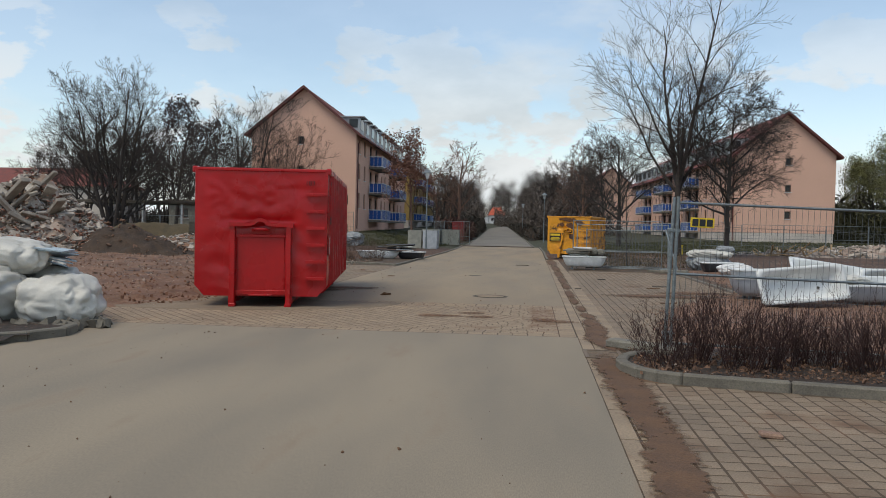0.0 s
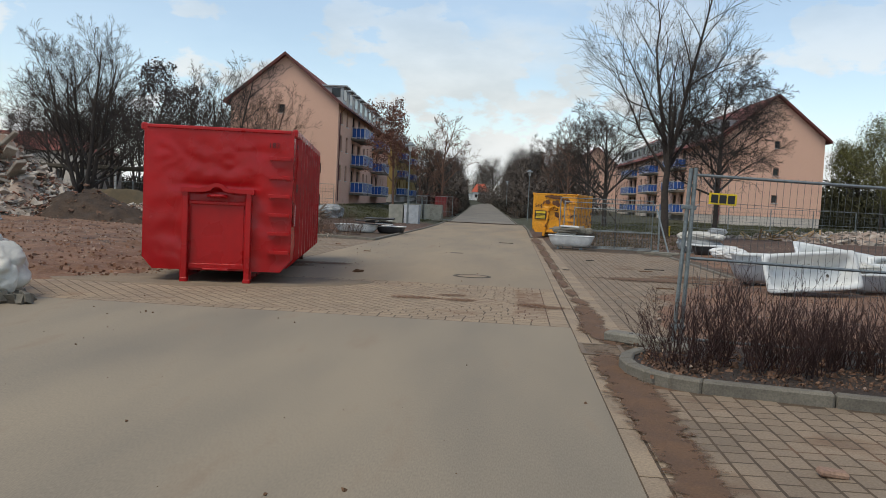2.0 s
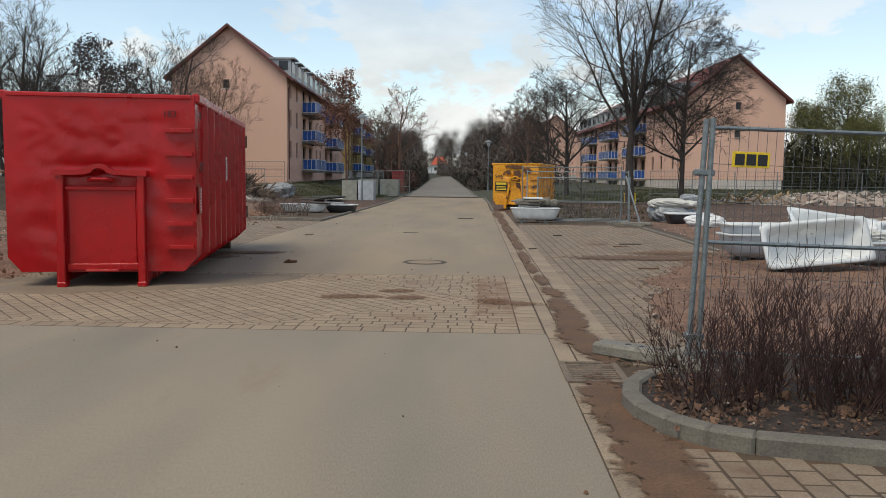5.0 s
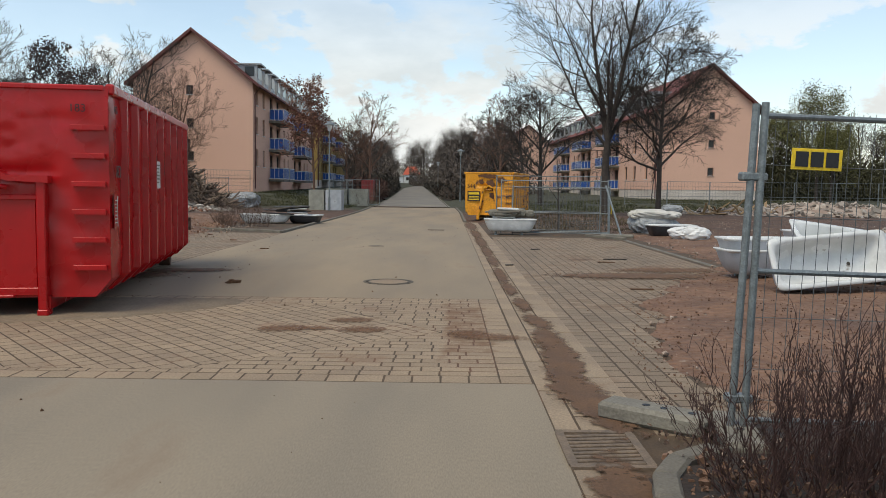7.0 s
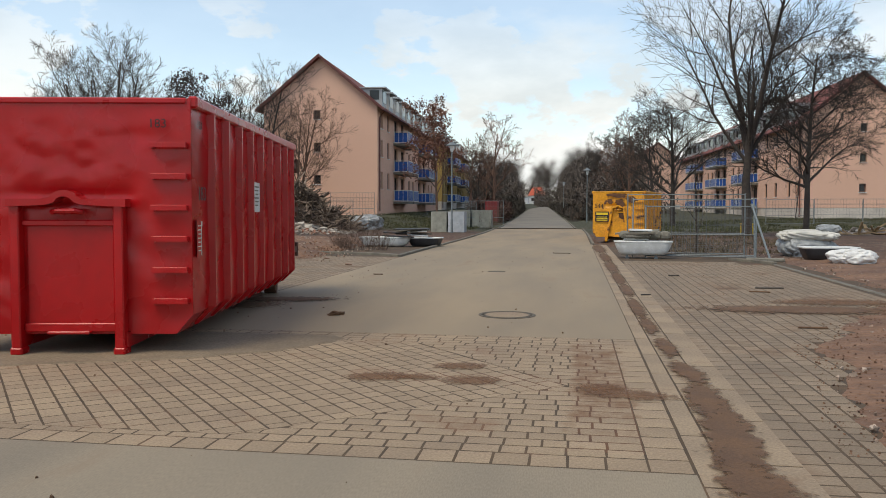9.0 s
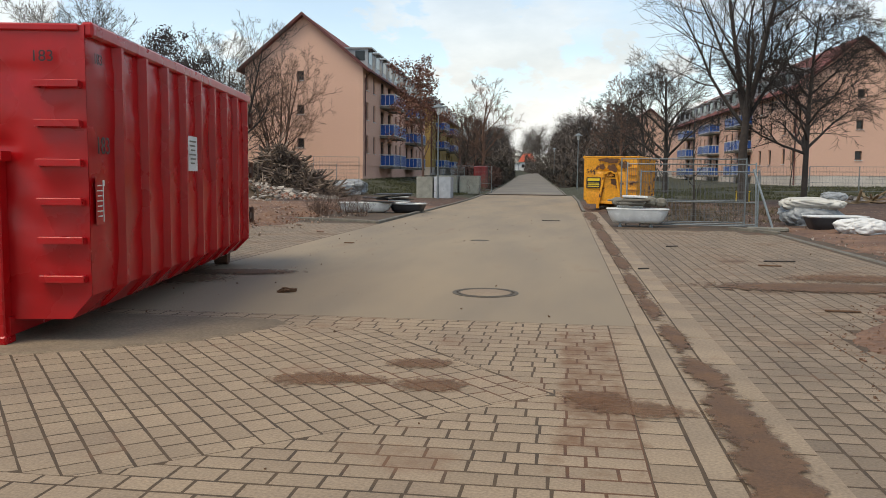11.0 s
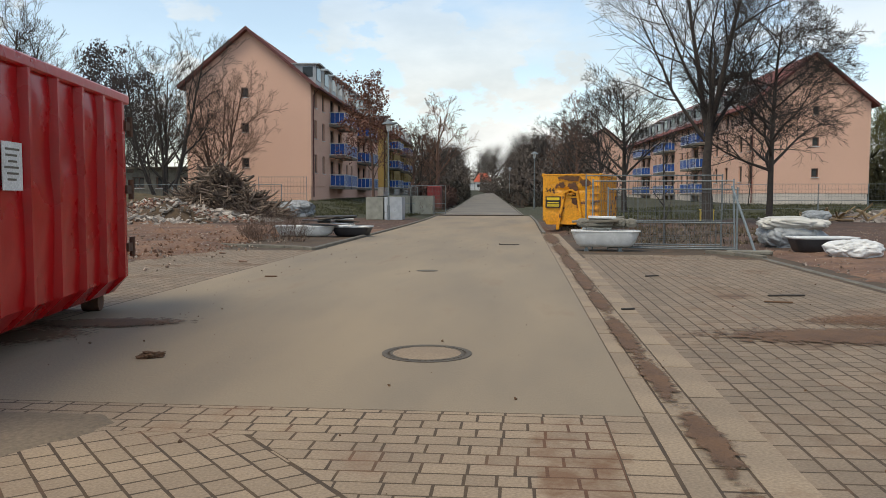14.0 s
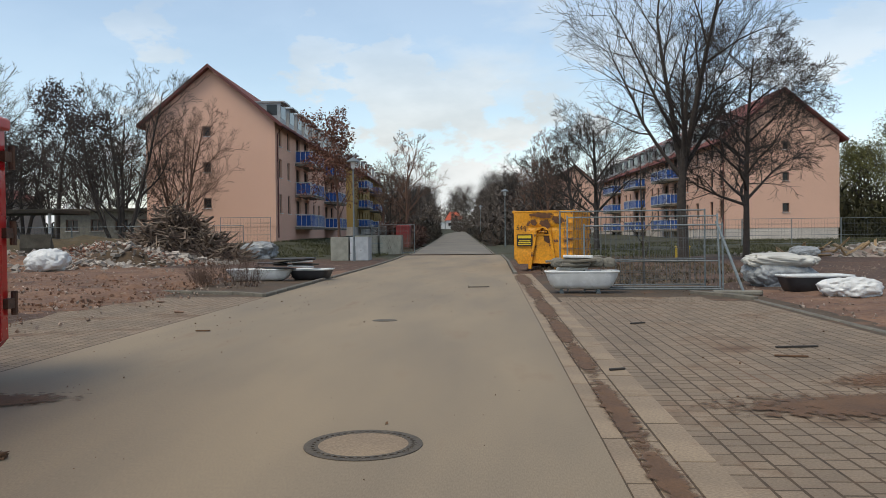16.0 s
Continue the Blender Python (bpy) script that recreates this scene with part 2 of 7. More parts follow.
def stain_band(m, xc, half, y0, y1, colour):
    """Soil trodden along one wheel track: an uneven band of stain over the paving."""
    n, l = m.node_tree.nodes, m.node_tree.links
    p, sep, nz = n.new("ShaderNodeNewGeometry"), n.new("ShaderNodeSeparateXYZ"), n.new("ShaderNodeTexNoise")
    l.new(p.outputs["Position"], sep.inputs[0])
    l.new(p.outputs["Position"], nz.inputs["Vector"])
    nz.inputs["Scale"].default_value, nz.inputs["Detail"].default_value, nz.inputs["Roughness"].default_value = 3.2, 8, 0.68

    def op(kind, a, b):
        k = n.new("ShaderNodeMath")
        k.operation = kind
        for i, v in enumerate((a, b)):
            if isinstance(v, (int, float)):
                k.inputs[i].default_value = v
            else:
                l.new(v, k.inputs[i])
        return k.outputs[0]

    dx = op("DIVIDE", op("ABSOLUTE", op("SUBTRACT", sep.outputs["X"], xc), 0), half)
    dy = op("DIVIDE", op("ABSOLUTE", op("SUBTRACT", sep.outputs["Y"], (y0 + y1) / 2), 0), (y1 - y0) / 2)
    far = op("POWER", op("MAXIMUM", dx, dy), 3.0)
    r = n.new("ShaderNodeMapRange")
    r.inputs["From Min"].default_value, r.inputs["From Max"].default_value, r.inputs["To Max"].default_value = 0.37, 0.56, 0.95
    l.new(op("SUBTRACT", nz.outputs["Fac"], op("MULTIPLY", far, 0.22)), r.inputs["Value"])
    mx = n.new("ShaderNodeMix")
    mx.data_type = "RGBA"
    base = n["Principled BSDF"].inputs["Base Color"]
    old = base.links[0].from_socket
    l.new(r.outputs["Result"], mx.inputs[0])
    l.new(old, mx.inputs[6])
    mx.inputs[7].default_value = (*colour, 1)
    l.new(mx.outputs[2], base)


for _m in (M_PAVE, M_PAVE_J):
    stain_band(_m, 0.40, 0.30, 7.2, 11.4, (0.155, 0.084, 0.043))


# ---- mesh helpers ----
def quad_box(bm, cx, cy, cz, sx, sy, sz, m=None, bevel=0.0):
    """A box by centre and size, optionally bevelled and moved by the matrix m."""
    vs = [bm.verts.new((cx + sx * a / 2, cy + sy * b / 2, cz + sz * c / 2)) for a in (-1, 1) for b in (-1, 1) for c in (-1, 1)]
    fs = [bm.faces.new([vs[i] for i in q]) for q in ((0, 1, 3, 2), (4, 6, 7, 5), (0, 4, 5, 1), (2, 3, 7, 6), (0, 2, 6, 4), (1, 5, 7, 3))]
    if bevel:
        es = {e for f in fs for e in f.edges}
        out = bmesh.ops.bevel(bm, geom=list(es), offset=bevel, segments=1, affect="EDGES")
        vs = list({v for f in out["faces"] for v in f.verts} | {v for v in vs if v.is_valid})
    if m is not None:
        for v in vs:
            if v.is_valid:
                v.co = m @ v.co
    return bm


def tube(bm, pts, radii, sides=6, cap=True):
    """A tapered tube along points."""
    rings, prev = [], None
    for i, p in enumerate(pts):
        p = Vector(p)
        a = Vector(pts[max(i - 1, 0)])
        b = Vector(pts[min(i + 1, len(pts) - 1)])
        d = (b - a).normalized()
        ref = Vector((0, 0, 1)) if abs(d.z) < 0.9 else Vector((1, 0, 0))
        u = d.cross(ref).normalized()
        v = d.cross(u)
        r = radii[i] if isinstance(radii, (list, tuple)) else radii
        rings.append([bm.verts.new(p + (u * math.cos(k * math.tau / sides) + v * math.sin(k * math.tau / sides)) * r) for k in range(sides)])
    for r0, r1 in zip(rings, rings[1:]):
        for k in range(sides):
            bm.faces.new((r0[k], r0[(k + 1) % sides], r1[(k + 1) % sides], r1[k]))
    if cap:
        bm.faces.new(rings[0][::-1])
        bm.faces.new(rings[-1])
    return bm


def mesh_of(name, bm, material, smooth=False):
    bmesh.ops.recalc_face_normals(bm, faces=bm.faces)
    me = bpy.data.meshes.new(name)
    bm.to_mesh(me)
    bm.free()
    for k in material if isinstance(material, (list, tuple)) else [material]:
        me.materials.append(k)
    if smooth:
        me.polygons.foreach_set("use_smooth", [True] * len(me.polygons))
    return me


def part(name, bm, material, parent, label="", smooth=False, m=None):
    ob = new(name, mesh_of(name, bm, material, smooth))
    if m is not None:
        ob.matrix_basis = m
    ob.parent = parent
    if label:
        ob["label"] = label
    return ob


def thing(name, label, category, m=None, group="", kind=""):
    ob = new(name)
    ob.empty_display_size = 0.2
    if m is not None:
        ob.matrix_basis = m
    return tagged(ob, label, category, group, kind)


def solid(name, bm, material, label, category="", kind="", m=None, smooth=False, group=""):
    ob = new(name, mesh_of(name, bm, material, smooth))
    if m is not None:
        ob.matrix_basis = m
    return tagged(ob, label, category, group, kind)


def smooth01(a, b, x):
    t = min(max((x - a) / (b - a), 0), 1)
    return t * t * (3 - 2 * t)


def rise(y):
    """Height of the road: level at first, then a long gentle climb."""
    return 0.0 if y < 40 else (0.0098 * (y - 40) ** 2 / (y - 40 + 22))


def bend(y):
    """Sideways drift of the street, which bears gently left past the site."""
    return 0.0 if y < 48 else -0.042 * (y - 48) ** 2 / (y - 48 + 12)


def gz(x, y):
    """Height of the open ground."""
    z = rise(y)
    z += 0.75 * smooth01(-9, -15, x) * smooth01(54, 66, y) + 0.35 * smooth01(10, 19, x) * smooth01(60, 76, y)
    soil = smooth01(-6.4, -9.0, x) * smooth01(8.5, 12, y) * (1 - smooth01(36, 50, y))
    z += soil * (0.12 + 0.16 * noise.noise((x * 0.35, y * 0.35, 1)) + 0.05 * noise.noise((x * 1.7, y * 1.7, 4)))
    soil = smooth01(5.2, 7.0, x) * (1 - smooth01(45, 60, y))
    z += soil * (0.03 + 0.09 * noise.noise((x * 0.3, y * 0.3, 7)) + 0.04 * noise.noise((x * 1.6, y * 1.6, 9)))
    return z


ROAD_L, ROAD_R = -5.0, 0.87

# ---- ground ----
def axis_steps(lo, hi, near_lo, near_hi, step, cap_to=0.0):
    out, v = [], near_lo
    while v < near_hi:
        out.append(v)
        v += step
    a, s = near_hi, step
    while a < hi:
        out.append(a)
        s = min(s * 1.22, 5.0) if a < cap_to else s * 1.22
        a += s
    out.append(hi)
    b, s = near_lo, step
    while b > lo:
        s *= 1.22
        b -= s
        out.append(max(b, lo))
    return sorted(set(out))


gx, gy = axis_steps(-1800, 1800, -32, 32, 0.55), axis_steps(-400, 3000, -8, 62, 0.55, 450)
def under(x, y):
    """The sheet dips below the paved surfaces."""
    return -0.10 if (-9.5 < x < 6.0 and y < 34) or (-14.6 < x < 0 and y < 9.6) or (ROAD_L - 0.6 < x - bend(y) < 1.9) else 0.0


verts = [(x, y, gz(x, y) + under(x, y)) for y in gy for x in gx]
nx = len(gx)
faces = [(j * nx + i, j * nx + i + 1, (j + 1) * nx + i + 1, (j + 1) * nx + i) for j in range(len(gy) - 1) for i in range(nx - 1)]
me = bpy.data.meshes.new("ground")
me.from_pydata(verts, [], faces)
me.polygons.foreach_set("use_smooth", [True] * len(faces))
M_GROUND = mat("soil_and_grass", (0.105, 0.055, 0.033), (0.058, 0.032, 0.020), 0.95, grain=0.5, fine=7, bump=1.0, depth=0.07, spot=(0.22, 0.165, 0.12), spot_scale=3.0, spot_at=0.60, spot_soft=0.06)
gn, gl = M_GROUND.node_tree.nodes, M_GROUND.node_tree.links
g_pos, g_sep = gn.new("ShaderNodeNewGeometry"), gn.new("ShaderNodeSeparateXYZ")
gl.new(g_pos.outputs["Position"], g_sep.inputs[0])
g_noise = gn.new("ShaderNodeTexNoise")
g_noise.inputs["Scale"].default_value, g_noise.inputs["Detail"].default_value = 0.35, 5
gl.new(g_pos.outputs["Position"], g_noise.inputs["Vector"])
g_add = gn.new("ShaderNodeMath"); g_add.operation = "MULTIPLY_ADD"
g_add.inputs[1].default_value = 14.0
gl.new(g_noise.outputs["Fac"], g_add.inputs[0]); gl.new(g_sep.outputs["Y"], g_add.inputs[2])
g_mr = gn.new("ShaderNodeMapRange")
g_mr.inputs["From Min"].default_value, g_mr.inputs["From Max"].default_value = 58.0, 62.0
gl.new(g_add.outputs[0], g_mr.inputs["Value"])
g_gr = gn.new("ShaderNodeValToRGB")
g_gr.color_ramp.elements[0].color, g_gr.color_ramp.elements[1].color = (0.022, 0.025, 0.010, 1), (0.060, 0.056, 0.026, 1)
g_n2 = gn.new("ShaderNodeTexNoise"); g_n2.inputs["Scale"].default_value, g_n2.inputs["Detail"].default_value = 6.0, 6
gl.new(g_pos.outputs["Position"], g_n2.inputs["Vector"]); gl.new(g_n2.outputs["Fac"], g_gr.inputs["Fac"])
g_mix = gn.new("ShaderNodeMix"); g_mix.data_type = "RGBA"
g_bsdf = gn["Principled BSDF"]
g_old = g_bsdf.inputs["Base Color"].links[0].from_socket
gl.new(g_mr.outputs["Result"], g_mix.inputs[0]); gl.new(g_old, g_mix.inputs[6]); gl.new(g_gr.outputs["Color"], g_mix.inputs[7])
gl.new(g_mix.outputs[2], g_bsdf.inputs["Base Color"])
me.materials.append(M_GROUND)
ground = tagged(new("ground", me), "bare red-brown demolition soil turning to rough grass", "ground", kind="structure")


def strip(name, x0, x1, y0, y1, z, material, label, step=2.0, cols=6, kind="structure", wobble=0.0):
    """A paved sheet with thickness that follows the road's rise."""
    ys = np.linspace(y0, y1, max(2, int((y1 - y0) / step) + 1))
    xs = np.linspace(x0, x1, cols + 1)
    bm = bmesh.new()
    top = [[bm.verts.new((x + bend(y), y, rise(y) + z + (wobble * noise.noise((x, y, 3)) if wobble else 0))) for x in xs] for y in ys]
    for a, b in zip(top, top[1:]):
        for i in range(cols):
            bm.faces.new((a[i], a[i + 1], b[i + 1], b[i]))
    rim = [top[0], [r[-1] for r in top], top[-1][::-1], [r[0] for r in top][::-1]]
    for row in rim:
        low = [bm.verts.new(v.co - Vector((0, 0, 0.09))) for v in row]
        for i in range(len(row) - 1):
            bm.faces.new((row[i + 1], row[i], low[i], low[i + 1]))
    return solid(name, bm, material, label, "road" if "road" in name else "pavement", kind)


# road: the near junction, then the street beyond the paver table
strip("road", -14.0, ROAD_R, -30, 6.66, 0.0, M_ASPH_JN, "dusty grey-brown asphalt street at the junction", cols=12)
strip("road", ROAD_L, ROAD_R, 11.37, 58.6, 0.0, M_ASPH, "dusty grey-brown asphalt street running away", step=2.0, cols=6)
strip("road", ROAD_L + 0.25, ROAD_R - 0.45, 58.6, 420, 0.03, M_ASPH_OLD, "worn grey asphalt of the old street further on", step=3.0, cols=6)
strip("paver_bed", -9.5, ROAD_R, 6.66, 11.37, -0.0004, M_JOINT, "sandy joints between the pavers of the raised table", cols=8)
strip("parking_bed", ROAD_R, 5.9, -14, 34, -0.0004, M_JOINT, "sandy joints between the parking bay pavers", cols=8)
strip("parking_bed", -9.4, ROAD_L, 12.6, 34, -0.0004, M_JOINT, "dirty joints between the pavers beside the street", cols=6)


# ---- buildings ----
def holed_wall(bm, o, u, v, n, width, height, holes, thick=0.3):
    """A wall from the corner o, along u and up v, facing n, with rectangular openings (u0, u1, v0, v1) cut through it."""
    o, u, v, n = Vector(o), Vector(u), Vector(v), Vector(n)
    us = sorted({0.0, width, *[h[0] for h in holes], *[h[1] for h in holes]})
    vs = sorted({0.0, height, *[h[2] for h in holes], *[h[3] for h in holes]})
    grid = {}

    def at(a, b, d):
        k = (round(a, 4), round(b, 4), d)
        if k not in grid:
            grid[k] = bm.verts.new(o + u * a + v * b - n * (thick if d else 0))
        return grid[k]

    for a0, a1 in zip(us, us[1:]):
        for b0, b1 in zip(vs, vs[1:]):
            ca, cb = (a0 + a1) / 2, (b0 + b1) / 2
            if any(h[0] < ca < h[1] and h[2] < cb < h[3] for h in holes):
                continue
            bm.faces.new((at(a0, b0, 0), at(a1, b0, 0), at(a1, b1, 0), at(a0, b1, 0)))
    for a0, a1, b0, b1 in holes:
        for p, q in (((a0, b0), (a1, b0)), ((a1, b0), (a1, b1)), ((a1, b1), (a0, b1)), ((a0, b1), (a0, b0))):
            bm.faces.new((at(*p, 0), at(*q, 0), at(*q, 1), at(*p, 1)))


def window(parent, o, u, n, w, h, cross=True):
    """A window set back in its opening: frame, pane and sill. o is the lower corner on the wall's face."""
    o, u, n = Vector(o), Vector(u), Vector(n)
    basis = Matrix((u, -n, Vector((0, 0, 1)))).transposed().to_4x4()
    m = Matrix.Translation(o - n * 0.16) @ basis
    bm = bmesh.new()
    f = 0.09
    for cx, cz, sx, sz in ((w / 2, f / 2, w, f), (w / 2, h - f / 2, w, f), (f / 2, h / 2, f, h - 2 * f), (w - f / 2, h / 2, f, h - 2 * f)):
        quad_box(bm, cx, 0, cz, sx, 0.07, sz)
    if cross:
        quad_box(bm, w / 2, 0, h / 2, 0.07, 0.06, h - 2 * f)
    win = part("window", bm, M_WFRAME, parent, m=m)
    bm = bmesh.new()
    quad_box(bm, w / 2, 0.03, h / 2, w - 0.02, 0.012, h - 0.02)
    part("pane", bm, M_GLASS, win, "dark reflecting glass")
    bm = bmesh.new()
    quad_box(bm, w / 2, -0.16, -0.02, w + 0.12, 0.16, 0.04)
    part("window_sill", bm, M_WHITE, win)
    return win


def balcony(parent, m, w, d):
    """Slab, blue panels in a white frame and the divider. Local x along the facade, y outwards."""
    bm = bmesh.new()
    quad_box(bm, w / 2, d / 2, -0.09, w, d, 0.18)
    b = part("balcony", bm, M_CONC, parent, "concrete slab with blue panels in white rails", m=m)
    bm = bmesh.new()
    n_p = max(2, round(w / 0.55))
    for i in range(n_p):
        quad_box(bm, (i + 0.5) * w / n_p, d, 0.55, w / n_p - 0.04, 0.02, 0.92)
    part("front_panel", bm, M_BLUE, b, "bright blue balcony panels")
    for x in (0.02, w - 0.02):
        bm = bmesh.new()
        for k in range(3):
            quad_box(bm, x, 0.1 + (k + 0.5) * (d - 0.15) / 3, 0.55, 0.02, (d - 0.15) / 3 - 0.05, 0.86)
        part("side_panel", bm, M_BLUE, b, "bright blue balcony panels")
    bm = bmesh.new()
    for i in range(n_p + 1):
        quad_box(bm, min(max(i * w / n_p, 0.03), w - 0.03), d + 0.012, 0.53, 0.032, 0.03, 1.06)
    for k in range(4):
        for x in (0.0, w):
            quad_box(bm, x, 0.1 + k * (d - 0.15) / 3, 0.53, 0.03, 0.032, 1.06)
    for z in (1.05, 0.08):
        quad_box(bm, w / 2, d + 0.012, z, w + 0.06, 0.055, 0.05)
        for x in (0.0, w):
            quad_box(bm, x, d / 2, z, 0.055, d, 0.05)
    part("railing", bm, M_WHITE, b, "white steel balcony rails")


def block(label, x0, x1, y0, length, base, side, wall, gable_windows, units, dormers, near=(1.3, 4.4), plinth=None, yaw=2.4):
    """A three-storey apartment block, gable to the camera, its balcony front on the side side (+1: x1, -1: x0)."""
    w, eh, ah = x1 - x0, 8.85, 12.85
    pl = 0.95
    h = thing("apartment_building", label, "building", pose((x0 + x1) / 2, y0, base, 0, 0, yaw) @ Matrix.Translation((-w / 2, 0, 0)))
    gw, gh = 0.60, 0.78
    holes = [(gc, gc + gw, z, z + gh) for gc in (gable_windows,) for z in (2.35, 5.05, 7.75)] if gable_windows else []
    holes_l = [(a, b, c - pl, d - pl) for a, b, c, d in holes]
    bm = bmesh.new()
    holed_wall(bm, (0, 0, pl), (1, 0, 0), (0, 0, 1), (0, -1, 0), w, eh - pl, holes_l)
    a, b, c = (bm.verts.new(p) for p in ((0, 0, eh), (w, 0, eh), (w / 2, 0, ah)))
    bm.faces.new((a, b, c))
    part("gable_wall", bm, wall, h, "smooth rendered gable wall")
    for a, b, c, d in holes:
        window(h, (a, 0, c), (1, 0, 0), (0, -1, 0), b - a, d - c, cross=False)
    # facade with its openings
    fx = w if side > 0 else 0.0
    u = Vector((0, 1, 0))
    n = Vector((side, 0, 0))
    fh = []
    for y in near:
        fh += [(y, y + 0.95, z, z + 1.45) for z in (2.0, 4.7, 7.1)]
    for uy in units:
        for z in (1.75, 4.45, 7.05):
            fh += [(uy + 0.5, uy + 2.3, z - 0.55, z + 1.45), (uy + 4.2, uy + 6.0, z - 0.55, z + 1.45)]
            fh += [(uy + 8.5, uy + 9.5, z, z + 1.4), (uy + 11.2, uy + 12.2, z, z + 1.4)]
    fh = [q for q in fh if q[1] < length - 0.3]
    bm = bmesh.new()
    holed_wall(bm, (fx, 0, pl), u, (0, 0, 1), n, length, eh - pl, [(a, b, c - pl, d - pl) for a, b, c, d in fh])
    part("facade_wall", bm, wall, h, "rendered long front")
    for a, b, c, d in fh:
        window(h, (fx, a, c), u, n, b - a, d - c)
    bm = bmesh.new()
    quad_box(bm, w - fx, length / 2, (eh + pl) / 2, 0.1, length, eh - pl)
    quad_box(bm, w / 2, length, (eh + pl) / 2, w - 0.2, 0.1, eh - pl)
    part("rear_wall", bm, wall, h)
    bm = bmesh.new()
    quad_box(bm, w / 2, length / 2 + 0.02, pl / 2 - 0.3, w - 0.08, length, pl + 0.6)
    part("plinth", bm, plinth or M_PLINTH, h, "rendered plinth")
    # roof: two thick slopes with overhang, fascia and gutter
    sl = (ah - eh) / (w / 2)
    bm = bmesh.new()
    ov, ou = 0.55, 0.55
    for s in (-1, 1):
        e = Vector((w / 2 + s * (w / 2 + ou), 0, eh - sl * ou))
        r = Vector((w / 2, 0, ah))
        nn = Vector((-(r - e).z * 1, 0, (r - e).x)).normalized()
        if nn.z < 0:
            nn = -nn
        q = []
        for yy in (-ov, length + ov):
            q.append([bm.verts.new(p + Vector((0, yy, 0))) for p in (e, r, r + nn * 0.02 + Vector((0, 0, 0.18)), e + Vector((0, 0, 0.18)))])
        for i in range(4):
            bm.faces.new((q[0][i], q[0][(i + 1) % 4], q[1][(i + 1) % 4], q[1][i]))
        bm.faces.new(q[0]); bm.faces.new(q[1])
    roof = part("roof", bm, M_ROOF, h, "dark red tiled pitched roof")
    bm = bmesh.new()
    for s in (-1, 1):
        e = Vector((w / 2 + s * (w / 2 + ou + 0.02), -ov - 0.03, eh - sl * ou - 0.02))
        r = Vector((w / 2, -ov - 0.03, ah))
        vs = [bm.verts.new(p) for p in (e, r, r + Vector((0, 0, 0.26)), e + Vector((0, 0, 0.26)))]
        vb = [bm.verts.new(p.co + Vector((0, 0.05, 0))) for p in vs]
        bm.faces.new(vs); bm.faces.new(vb)
        for i in range(4):
            bm.faces.new((vs[i], vs[(i + 1) % 4], vb[(i + 1) % 4], vb[i]))
    part("fascia", bm, M_FASCIA, roof, "brown barge board")
    bm = bmesh.new()
    gxp = w / 2 + side * (w / 2 + ou + 0.07)
    tube(bm, [(gxp, -ov, eh - sl * ou + 0.06), (gxp, length, eh - sl * ou + 0.06)], 0.08, 8)
    part("gutter", bm, M_FASCIA, roof)
    bm = bmesh.new()
    px = fx + side * 0.09
    tube(bm, [(px + side * 0.5, 0.5, eh - 0.35), (px, 0.5, eh - 0.9), (px, 0.5, 0.1)], 0.05, 8)
    part("downpipe", bm, M_FASCIA, h)
    for dy in dormers:
        if dy > length - 2:
            continue
        dx0 = fx + side * 0.1
        bm = bmesh.new()
        quad_box(bm, dx0 - side * 1.1, dy, eh + 0.95, 2.0, 2.0, 1.5)
        quad_box(bm, dx0 - side * 1.0, dy, eh + 1.76, 2.5, 2.3, 0.12)
        d = part("dormer", bm, M_ZINC, roof, "pale zinc clad dormer")
        bm = bmesh.new()
        quad_box(bm, dx0 - side * 0.09, dy, eh + 1.05, 0.04, 1.6, 1.05)
        quad_box(bm, dx0 - side * 0.75, dy - 1.01, eh + 1.15, 0.8, 0.03, 0.8)
        part("pane", bm, M_GLASS, d)
    for uy in units:
        for z in (0.95, 3.65, 6.3):
            for off in (0.0, 3.7):
                if uy + off + 2.9 < length:
                    basis = Matrix(((0, side, 0), (1, 0, 0), (0, 0, 1))).to_4x4()
                    balcony(h, Matrix.Translation((fx, uy + off, z)) @ basis, 2.9, 1.35)
    return h


block("peach rendered three-storey apartment block with blue balconies", -25.7, -16.0, 68.0, 39.0, 1.15, 1, M_PEACH, 4.25, (7.4, 22.4), [3.0 + 3.3 * i for i in range(11)], plinth=M_PEACH)
block("peach rendered three-storey apartment block behind bare trees", 20.5, 30.2, 80.0, 64.0, 0.65, -1, M_PEACH, 4.85, (15.0, 30.0, 45.0), [3.5 + 4.0 * i for i in range(15)], near=(0.9, 3.6, 8.0, 11.5))
block("ochre rendered apartment block further down the street", -27.6, -17.9, 113.0, 44.0, 1.5, 1, M_OCHRE, 0, (6.0, 21.0), [4 + 5.0 * i for i in range(8)])
block("peach rendered apartment block far down the street", 11.4, 21.1, 166.0, 40.0, 1.4, -1, M_PEACH, 4.3, (6.0, 21.0), [4 + 5.0 * i for i in range(7)])


